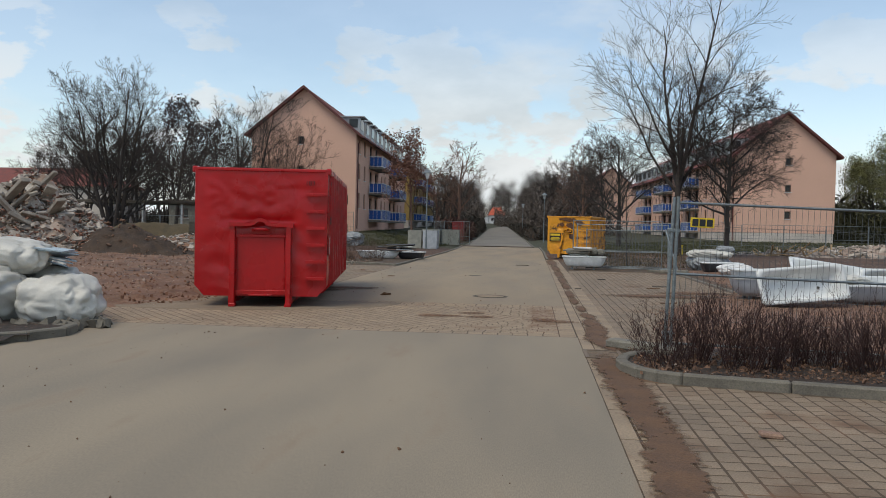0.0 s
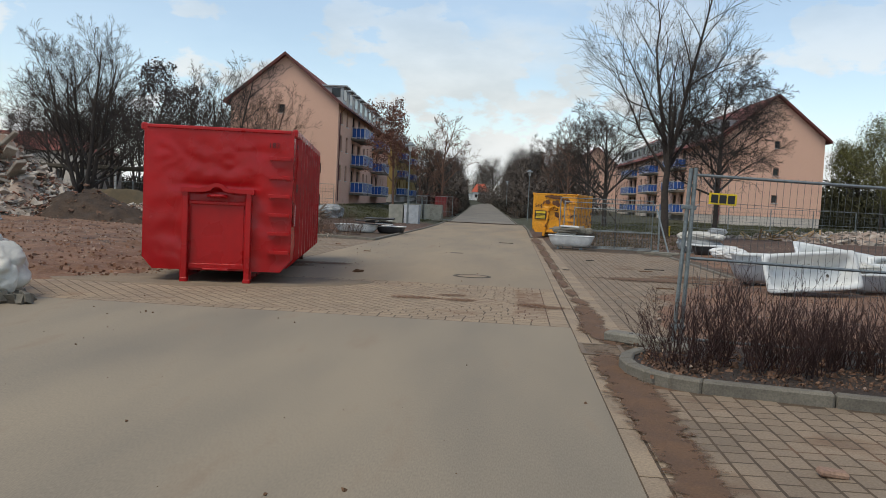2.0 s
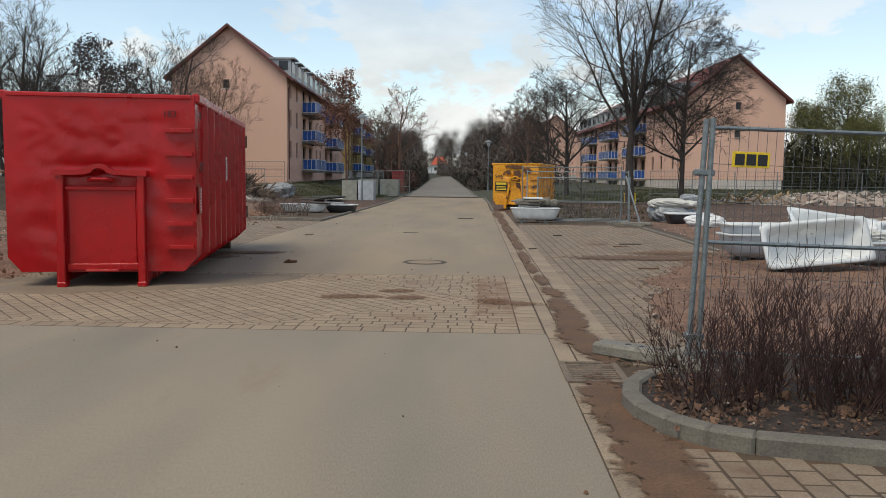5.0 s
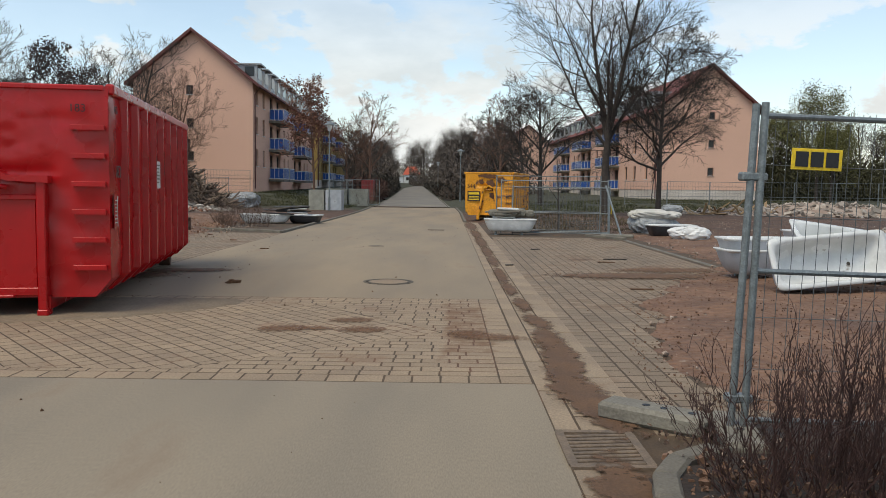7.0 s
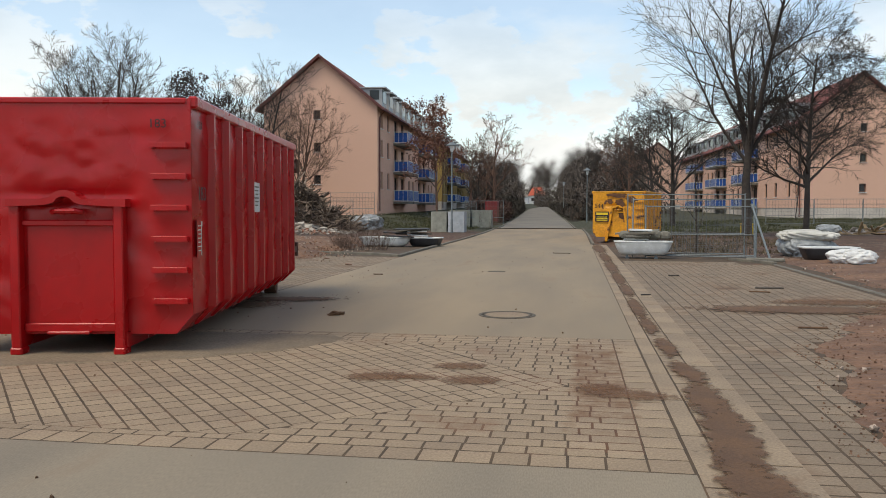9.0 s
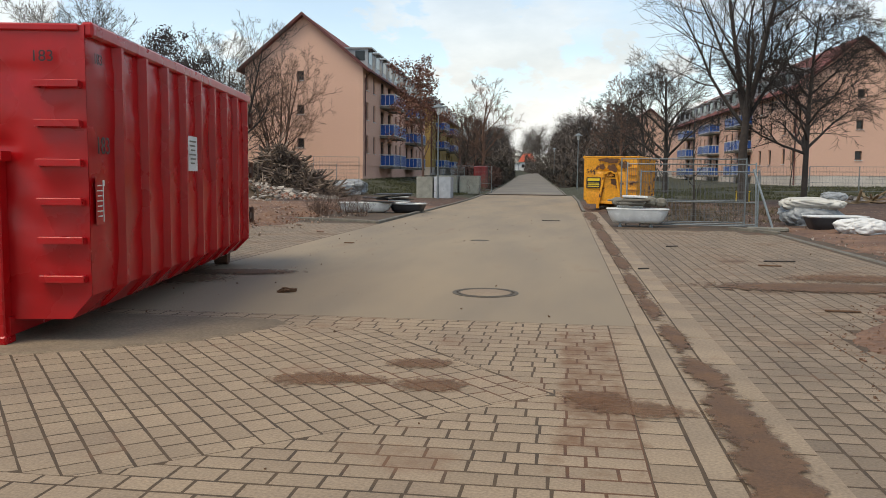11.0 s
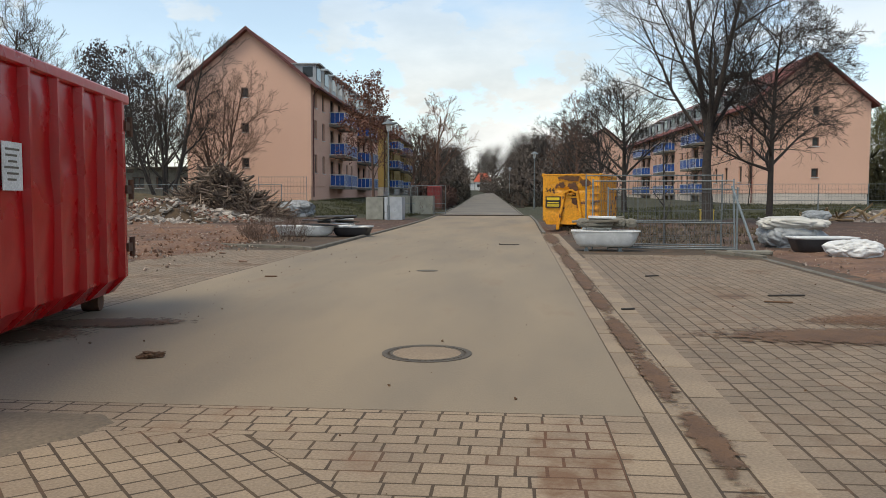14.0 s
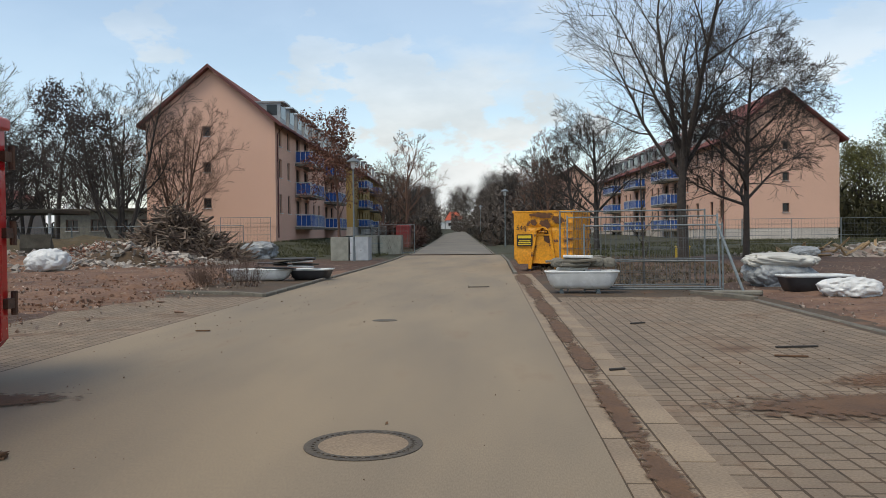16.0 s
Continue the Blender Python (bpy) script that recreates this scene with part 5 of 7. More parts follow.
fp = fence_panel("galvanised mobile site fence panel behind the planting bed", pose(1.93, 5.22, 0.06, 0, 1.6, 2.0), h=1.92, step=0.07, rails=(0.10, 0.965, 1.845), wires_h=(0.22, 0.40, 0.70, 1.28, 1.57))
bm = bmesh.new(); tube(bm, [(-0.075, 0.01, 0.02), (-0.047, 0.01, 1.91)], 0.022, 10)
part("gate_post", bm, M_GALV, fp)
for z in (0.22, 1.5):
    bm = bmesh.new(); quad_box(bm, -0.035, 0.025, z, 0.15, 0.08, 0.05, bevel=0.01)
    part("clamp", bm, M_GALV, fp)
M_SIGN_Y = mat("yellow_sign_plate", (0.78, 0.55, 0.02), (0.68, 0.46, 0.02), 0.4, grain=4, fine=60, bump=0.03)
M_BLACK = mat("black_paint", (0.015, 0.015, 0.016), (0.01, 0.01, 0.011), 0.5, grain=5, fine=60, bump=0.03)
sg = thing("sign", "small yellow sign with bold black marks wired to the fence", "sign", pose(2.125, 5.19, 1.605, 0, 2, 2))
bm = bmesh.new(); quad_box(bm, 0.145, 0, 0.06, 0.29, 0.006, 0.12, bevel=0.002)
part("plate", bm, M_SIGN_Y, sg)
for k in range(3):
    bm = bmesh.new(); quad_box(bm, 0.058 + k * 0.087, -0.006, 0.06, 0.072, 0.004, 0.085)
    part("mark", bm, M_BLACK, sg, "bold black mark")
def fence_foot(m, label):
    bm = bmesh.new()
    quad_box(bm, 0, 0, 0.06, 0.70, 0.23, 0.12, bevel=0.025)
    o = solid("fence_foot", bm, M_CONC, label, "fence foot", m=m)
    # Black discs on the block's top stand in for the shade inside the sockets.
    for x in (-0.06, 0.06, 0.24):
        bm = bmesh.new(); ring(bm, 0.0, 0.026, 0.118, 0.123, 12)
        part("socket", bm, M_BLACK, o, "black disc for the shade in a post socket", m=pose(x, 0, 0))
    return o


fence_foot(pose(1.52, 5.62, 0.0, 0, 0, -38), "concrete fence foot lying on the pavers")
fence_foot(pose(1.90, 5.22, 0.0, 0, 0, 80), "concrete fence foot carrying the fence post")
fence_foot(pose(5.42, 5.34, 0.0, 0, 0, 92), "concrete fence foot carrying the fence post")
fence_panel("galvanised site fence panel by the bathtub", pose(1.85, 28.3, 0.0, 0, 0, -3), step=0.11, wire=0.004)
fence_panel("galvanised site fence panel leaning out of line", pose(1.95, 27.4, 0.0, -12, 0, -5), w=3.5, h=1.85, rails=(0.10, 0.72, 1.80), step=0.11, wire=0.004)
fence_panel("galvanised site fence panel with a slanting end post", pose(2.3, 27.0, 0.0, -4, 0, -6), w=3.1, h=1.6, rails=(0.08, 1.55), step=0.12, wire=0.004, wires_h=(0.4, 0.8, 1.2))
bm = bmesh.new(); tube(bm, [(5.62, 25.9, 0.02), (5.25, 26.75, 1.62)], 0.03, 8)
solid("prop", bm, M_GALV, "slanting steel prop holding the fence", "prop")
bm = bmesh.new(); quad_box(bm, 0, 0, 0.05, 1.0, 0.3, 0.1, bevel=0.02)
solid("fence_foot", bm, M_CONC, "flat dark fence foot under the prop", "fence foot", m=pose(5.5, 26.0, 0, 0, 0, -5))
far_fp = fence_panel("distant galvanised site fence panel before the block", pose(14.8, 68.0, gz(16, 68), 0, 0, 2), step=0.22, wire=0.006)
for k in range(1, 9):
    x, y = 14.8 + k * 3.55, 68.0 + 0.12 * k
    copy_thing(far_fp, pose(x, y, gz(x + 1.5, y), 0, 0, 2))
for k in range(6):
    x = -36.0 + k * 3.55
    copy_thing(far_fp, pose(x, 56.0, gz(x, 56) , 0, 0, 0))
copy_thing(far_fp, pose(-18.5, 63.0, gz(-18, 63), 0, 0, 0))
for k in range(3):
    copy_thing(far_fp, pose(-8.2 + 0.1 * k, 60.0 + 3.5 * k, gz(-8, 62), 0, 0, 90 if k else 20))


# ---- shrubs ----
def shrub_mesh(seed, h, r, stems, sub=7):
    rng = random.Random(seed)
    bm_v, bm_f = [], []

    def add(pts, rad):
        base = len(bm_v)
        for i, p in enumerate(pts):
            for k in range(3):
                a = k * math.tau / 3
                bm_v.append(p + Vector((math.cos(a), math.sin(a), 0)) * rad[i])
        for i in range(len(pts) - 1):
            for k in range(3):
                bm_f.append((base + i * 3 + k, base + i * 3 + (k + 1) % 3, base + i * 3 + 3 + (k + 1) % 3, base + i * 3 + 3 + k))

    def shoot(p, d, L, r0, lev):
        pts, rad = [p], [r0]
        for i in range(4):
            d = (d + Vector((rng.gauss(0, 0.16), rng.gauss(0, 0.16), rng.gauss(0.06, 0.1)))).normalized()
            p = p + d * L / 4
            pts.append(p); rad.append(max(0.0016, r0 * (1 - 0.2 * (i + 1))))
        add(pts, rad)
        if lev:
            for _ in range(sub if lev > 1 else 4):
                q = pts[rng.randint(1, 4)]
                shoot(q, (d + Vector((rng.gauss(0, 0.55), rng.gauss(0, 0.55), rng.gauss(0.1, 0.3)))).normalized(), L * rng.uniform(0.25, 0.5), r0 * 0.55, lev - 1)

    for _ in range(stems):
        a, q = rng.random() * math.tau, r * 0.45 * rng.random() ** 0.5
        d = Vector((math.cos(a) * 0.7 * q / r * 2, math.sin(a) * 0.7 * q / r * 2, 1)).normalized()
        shoot(Vector((math.cos(a) * q, math.sin(a) * q, -0.03)), d, h * rng.uniform(0.65, 1.05), 0.006, 2)
    return bm_v, bm_f


M_TWIG = mat("red_brown_twigs", (0.060, 0.025, 0.019), (0.032, 0.015, 0.012), 0.9, grain=6, fine=50, bump=0.3)
rsb = random.Random(31)
for i in range(22):
    x = 1.72 + i * 0.20 + rsb.uniform(-0.06, 0.06)
    y, h, r = 4.3 - 0.10 * (x - 1.7) + rsb.uniform(-0.32, 0.4), rsb.uniform(0.42, 0.76), rsb.uniform(0.35, 0.55)
    V, F = shrub_mesh(60 + i, h, r, 24)
    ob = new("shrub", pydata("shrub", V, F, M_TWIG)); ob.matrix_basis = pose(x, y, 0.08)
    tagged(ob, "bare twiggy reddish-brown shrub in the planting bed", "shrub", "bare shrubs in the bed")
rl = random.Random(17)
LV, LF = [], []
for _ in range(2600):
    x = rl.uniform(1.4, 6.5)
    y = rl.uniform(3.35 - 0.22 * (x - 1.74) + 0.15, 5.3) if rl.random() < 0.9 else rl.uniform(5.2, 6.2)
    c = Vector((x, y, 0.085 + rl.uniform(0, 0.035) if y < 5.2 else 0.06))
    a = Vector((rl.gauss(0, 1), rl.gauss(0, 1), rl.gauss(0, 0.35))).normalized() * rl.uniform(0.009, 0.024)
    b = a.orthogonal().normalized() * rl.uniform(0.006, 0.014)
    i = len(LV)
    LV += [c - a, c + b, c + a, c - b]
    LF.append((i, i + 1, i + 2, i + 3))
tagged(new("leaf_litter", pydata("leaf_litter", LV, LF, mat("dry_leaf_litter", (0.085, 0.046, 0.027), (0.040, 0.024, 0.016), 0.9, grain=8, fine=50, bump=0.1, island=0.6))), "dry brown leaves lying under the shrubs", "leaves", kind="stuff")
for i, (x, y, L, a) in enumerate([(3.76, 17.8, 0.75, 8), (3.43, 17.06, 0.5, -12), (1.4, 16.2, 0.25, 20), (3.1, 12.6, 0.5, -3), (-0.2, 29.0, 0.8, 3), (-4.1, 19.6, 0.3, 5), (2.35, 20.4, 0.4, 30)]):
    bm = bmesh.new(); quad_box(bm, 0, 0, 0.012, L * 0.7, 0.035, 0.02, bevel=0.005)
    solid("lath", bm, M_DIRT if i % 2 else M_IRON_D, "thin dark lath lying on the paving", "lath", m=pose(x, y, 0.004, 0, 0, a), group="stray laths")
for i, (x, y) in enumerate([(2.02, 1.25), (-5.6, 22.5), (-6.9, 24.8)]):
    bm = bmesh.new(); quad_box(bm, 0, 0, 0.022, 0.17, 0.09, 0.04, bevel=0.012)
    solid("brick_chip", bm, M_SLAB0, "broken flake of reddish stone on the paving", "stone", m=pose(x, y, 0.0, 4, 5, 35 * i), group="stone flakes")
M_TWIG2 = mat("grey_brown_twigs", (0.13, 0.08, 0.055), (0.07, 0.045, 0.035), 0.9, grain=6, fine=50, bump=0.3)
for i, (x, y, h, r) in enumerate([(-7.7, 29.9, 0.8, 0.6), (-7.1, 30.4, 0.9, 0.7), (-6.5, 30.0, 0.7, 0.6), (-8.2, 30.6, 0.6, 0.5)]):
    V, F = shrub_mesh(80 + i, h, r, 34, 5)
    ob = new("shrub", pydata("shrub", V, F, M_TWIG2)); ob.matrix_basis = pose(x, y, 0.02)
    tagged(ob, "low bare brown shrub by the dumped bathtubs", "shrub", "bare shrubs by the tubs")
rs = random.Random(5)
for i in range(16):
    x, y = (rs.uniform(-6.2, -5.4), rs.uniform(60, 100)) if i < 10 else (rs.uniform(1.0, 2.4), rs.uniform(78, 110))
    x += bend(y)
    V, F = shrub_mesh(100 + i % 3, 1.3, 1.0, 26, 4)
    ob = new("shrub", pydata("shrub", V, F, M_TWIG2)); ob.matrix_basis = pose(x, y, gz(x, y), 0, 0, rs.uniform(0, 360))
    tagged(ob, "bare brown bush along the street edge", "shrub", "bushes along the street")


# ---- bathtubs and bags ----
M_ENAMEL = mat("white_enamel", (0.64, 0.65, 0.635), (0.52, 0.53, 0.515), 0.25, grain=3, fine=40, bump=0.03, speck=0.08, spot=(0.30, 0.27, 0.23), spot_scale=3.5, spot_at=0.66, spot_soft=0.05)
M_TUBOUT = mat("grey_tub_underside", (0.45, 0.47, 0.49), (0.33, 0.35, 0.37), 0.5, grain=3, fine=40, bump=0.06, speck=0.15, spot=(0.16, 0.14, 0.12), spot_scale=3.0, spot_at=0.63)
M_BLACKTUB = mat("black_coated_tub", (0.03, 0.03, 0.033), (0.018, 0.018, 0.02), 0.45, grain=3, fine=40, bump=0.1)
M_BAG = mat("white_woven_bag", (0.56, 0.54, 0.485), (0.42, 0.40, 0.355), 0.5, grain=2.5, fine=60, bump=0.15, depth=0.01, speck=0.15, spot=(0.34, 0.25, 0.17), spot_scale=1.3, spot_at=0.63, spot_soft=0.2)
M_BAGG = mat("grey_plastic_sheet", (0.34, 0.355, 0.36), (0.2, 0.21, 0.215), 0.4, grain=2.5, fine=8, bump=0.9, depth=0.05, spot=(0.2, 0.18, 0.16), spot_scale=2.0, spot_at=0.60, spot_soft=0.12)


M_SHEET = mat("white_plastic_sheet", (0.70, 0.70, 0.68), (0.56, 0.56, 0.55), 0.4, grain=2.5, fine=9, bump=0.9, depth=0.05, speck=0.2)


def bathtub(label, m, l=1.7, w=0.75, h=0.42, out=None, feet=True, group="dumped bathtubs"):
    """A built-in bathtub: rolled rim, sloping basin inside, rounded shell outside, feet and drain."""
    t = thing("bathtub", label, "bathtub", m, group)

    def loop(bm, lx, wy, z, cx=0.0, n=56, e=6.0):
        vs = []
        for k in range(n):
            a = k * math.tau / n
            c, s = math.cos(a), math.sin(a)
            vs.append(bm.verts.new((cx + math.copysign(abs(c) ** (2 / e), c) * lx / 2, math.copysign(abs(s) ** (2 / e), s) * wy / 2, z)))
        return vs

    def loft(bm, loops, cap_last=True):
        for a, b in zip(loops, loops[1:]):
            for k in range(len(a)):
                bm.faces.new((a[k], a[(k + 1) % len(a)], b[(k + 1) % len(a)], b[k]))
        if cap_last:
            bm.faces.new(loops[-1])

    z0 = 0.10 if feet else 0.0
    bm = bmesh.new()
    loft(bm, [loop(bm, l * 0.985, w * 0.97, z0 + h - 0.045), loop(bm, l * 0.93, w * 0.92, z0 + h * 0.6), loop(bm, l * 0.84, w * 0.82, z0 + h * 0.22), loop(bm, l * 0.72, w * 0.68, z0 + 0.01)])
    part("shell", bm, out or M_TUBOUT, t, "grey underside", smooth=True)
    bm = bmesh.new()
    loft(bm, [loop(bm, l * 0.985, w * 0.97, z0 + h - 0.05), loop(bm, l, w, z0 + h - 0.03, e=14), loop(bm, l, w, z0 + h, e=14), loop(bm, l * 0.93, w * 0.86, z0 + h, e=8), loop(bm, l * 0.89, w * 0.80, z0 + h - 0.03),
              loop(bm, l * 0.80, w * 0.70, z0 + h * 0.5), loop(bm, l * 0.72, w * 0.60, z0 + 0.12), loop(bm, l * 0.60, w * 0.45, z0 + 0.07)])
    part("basin", bm, M_ENAMEL, t, "white enamel basin", smooth=True)
    # No hole is cut: a dark disc stands for the shade in the drain.
    bm = bmesh.new()
    bmesh.ops.create_circle(bm, cap_ends=True, radius=0.03, segments=12, matrix=Matrix.Translation((l * 0.25, 0, z0 + 0.074)))
    part("drain", bm, M_IRON, t, "dark disc for the shade in the drain hole")
    if feet:
        for x in (-l * 0.27, l * 0.22):
            for y in (-w * 0.24, w * 0.24):
                bm = bmesh.new()
                quad_box(bm, x, y, 0.05, 0.07, 0.03, 0.13); quad_box(bm, x, y, 0.01, 0.11, 0.06, 0.02)
                part("foot", bm, M_GALV, t)
    return t


def sack(label, x, y, z, rx, ry, rz, seed, material=None, ang=0.0, crease=0.16, flat=0.75, name="bag", category="bag", group=""):
    """A slumped bag with folds: flat below, puckered above."""
    bm = bmesh.new()
    bmesh.ops.create_icosphere(bm, subdivisions=5, radius=1.0)
    for v in bm.verts:
        p = v.co.copy()
        sway = noise.noise((p.x * 1.1 + seed, p.y * 1.1, p.z * 1.1))
        wx, wy = p.x + 0.35 * sway, p.y + 0.35 * noise.noise((p.y * 1.3, p.z * 1.3 + seed, p.x))
        # sharp valleys between slack, rounded panels, drawn out downwards
        v1 = abs(noise.noise((wx * 2.2 + seed, wy * 2.2, p.z * 0.6))) ** 0.5
        v2 = abs(noise.noise((wx * 3.9, wy * 3.9 + seed, p.z * 1.0 + seed))) ** 0.6
        v3 = abs(noise.noise((wx * 7.5 + 2 * seed, wy * 7.5, p.z * 4.2))) ** 0.8
        f = 1 + 1.5 * crease * (0.85 * v1 + 0.50 * v2 + 0.22 * v3 - 0.80 + 0.6 * sway)
        q = Vector((math.copysign(abs(p.x) ** flat, p.x), math.copysign(abs(p.y) ** flat, p.y), p.z)) * f
        v.co = (q.x * rx, q.y * ry, max(q.z, -0.82) * rz)
    low = min(v.co.z for v in bm.verts)
    for v in bm.verts:
        v.co.z -= low
    return solid(name, bm, material or M_BAG, label, category, m=pose(x, y, z, 0, 0, ang), smooth=True, group=group)


sack("dark clod of mud lying on the asphalt", -3.04, 12.84, -0.004, 0.12, 0.07, 0.034, 41, M_DIRT, 20, 0.5, 0.9, name="clod", category="clod")
# the stack of big bags on the kerbed island
for i, (x, y, z, rx, ry, rz, a) in enumerate([(-6.75, 6.3, 0.0, 0.62, 0.55, 0.42, 10), (-7.85, 6.0, 0.06, 0.72, 0.6, 0.48, -20), (-8.0, 7.2, 0.0, 0.8, 0.6, 0.60, 30),
                                               (-7.7, 6.4, 0.72, 0.66, 0.5, 0.30, 15), (-8.9, 6.6, 0.05, 0.7, 0.6, 0.75, 0), (-8.6, 5.0, 0.06, 0.55, 0.5, 0.36, 40), (-7.25, 7.0, 0.02, 0.5, 0.5, 0.45, 0)]):
    sack("full white woven rubble bag slumped on the others" if z > 0.5 else "dusty white woven rubble bag on the kerbed island", x, y, z, rx, ry, rz, 3 + i * 7, ang=a, group="big rubble bags")
bm = bmesh.new()
for k in range(6):
    quad_box(bm, 0, 0, 0, 0.75, 0.4, 0.02, Matrix.Translation((-7.35 + 0.06 * k, 6.75 - 0.03 * k, 0.92 + 0.035 * k)) @ Euler((0.12 * (k % 3 - 1), 0.3 - 0.06 * k, 0.4 + 0.3 * k)).to_matrix().to_4x4())
solid("panel_offcuts", bm, mat("pale_blue_board", (0.42, 0.50, 0.54), (0.30, 0.36, 0.4), 0.6, grain=3, fine=40), "pale blue board offcuts stuck in the bags", "board", kind="stuff")
clods("rubble_crumbs", "broken paving bricks under the bags", 14, 70, lambda r: (r.uniform(-7.6, -5.9), r.uniform(5.5, 6.4)), M_KERB, 0.10, 0.26, lambda x, y: 0.0)

bathtub("white bathtub heaped with scrap standing on its feet by the fence", pose(2.22, 26.9, 0.0, 0, 0, -4), out=M_ENAMEL)
rj = random.Random(9)
for k in range(7):
    bm = bmesh.new()
    if k % 2:
        quad_box(bm, 0, 0, 0, rj.uniform(0.9, 1.4), 0.12, 0.05, bevel=0.01)
    else:
        quad_box(bm, 0, 0, 0, rj.uniform(0.5, 0.9), rj.uniform(0.25, 0.4), 0.07, bevel=0.015)
    solid("scrap_board", bm, (M_WHITE, M_KERB, M_CONC)[k % 3], "dirty board lying across the filled bathtub", "scrap", m=pose(2.2 + rj.uniform(-0.25, 0.25), 26.9 + rj.uniform(-0.15, 0.15), 0.56 + 0.045 * k, rj.uniform(-6, 6), rj.uniform(-6, 6), rj.uniform(-14, 14)), group="scrap on the tub")
for k, (dx, z) in enumerate([(0.35, 0.62), (0.62, 0.60), (-0.55, 0.6)]):
    sack("grey lump of mortar in the filled bathtub", 2.22 + dx, 26.85, z, 0.16, 0.13, 0.12, 90 + k, M_CONC, name="mortar_lump", category="rubble")

bathtub("white bathtub tipped up to show its basin", pose(5.72, 12.70, 0.36, 68, -5, 8), l=1.85, w=0.78, feet=False)
bathtub("grey-backed bathtub standing in the soil", pose(5.52, 14.1, 0.02, 0, 0, 6), l=1.6)
bathtub("grey-backed bathtub stacked on another", pose(5.55, 14.15, 0.30, 0, 0, 2), l=1.6, feet=False)
bathtub("bathtub lying among others on the soil", pose(7.4, 13.6, 0.05, 14, 0, 18), l=1.75)
bathtub("bathtub lying on its side among others", pose(8.4, 14.6, 0.3, 70, 0, 10), l=1.75, feet=False)
bathtub("bathtub leaning on the heap of tubs", pose(7.1, 15.0, 0.36, 24, 8, -6), l=1.75, feet=False)
bathtub("dark bathtub at the back of the heap", pose(8.6, 15.6, 0.1, 8, 0, 12), l=1.75, out=M_BLACKTUB)
bathtub("white bathtub far back on the soil", pose(9.5, 21.0, 0.02, 0, 0, 8), l=1.7)
sack("crumpled white sheet draped over the tubs", 6.9, 13.5, 0.45, 0.7, 0.35, 0.12, 61, M_BAG, 12, 0.25)

sack("grey plastic sheeted pallet load", 7.3, 28.6, 0.0, 0.85, 0.6, 0.34, 21, M_BAGG, 6, 0.12, 0.55)
sack("crumpled pale plastic sheet on the load", 7.25, 28.5, 0.48, 0.9, 0.5, 0.2, 24, M_BAG, -8, 0.17, 0.6)
sack("pale plastic sheet bundle on top", 7.9, 28.6, 0.72, 0.36, 0.3, 0.16, 27, M_BAGG, 20, 0.2)
bathtub("black bathtub before the sheeted load", pose(7.25, 26.3, 0.0, 0, 0, 4), l=1.5, out=M_BLACKTUB, feet=False)
sack("slumped white bag on the paving edge", 7.5, 25.0, 0.0, 0.62, 0.36, 0.24, 33, M_SHEET, -10, 0.2, 0.85)

bathtub("white bathtub lying beside the street", pose(-7.0, 32.7, 0.02, 0, 0, 4), l=2.0, w=0.8, h=0.36, feet=False, out=M_ENAMEL)
bathtub("black bathtub at the street edge", pose(-5.5, 33.1, 0.0, 0, 0, -8), l=1.3, w=0.8, h=0.36, feet=False, out=M_BLACKTUB)
for k in range(9):
    bm = bmesh.new()
    quad_box(bm, 0, 0, 0, rj.uniform(0.7, 1.6), rj.uniform(0.15, 0.5), 0.04, bevel=0.008)
    solid("scrap_board", bm, (M_BLACKTUB, M_WHITE, M_BLACKTUB, M_IRON)[k % 4], "dark or white scrap strip lying on the tubs", "scrap", m=pose(-6.2 + rj.uniform(-0.5, 0.5), 32.9 + rj.uniform(-0.3, 0.3), 0.40 + 0.035 * k, rj.uniform(-8, 8), rj.uniform(-8, 8), rj.uniform(-25, 25)), group="scrap on the street tubs")

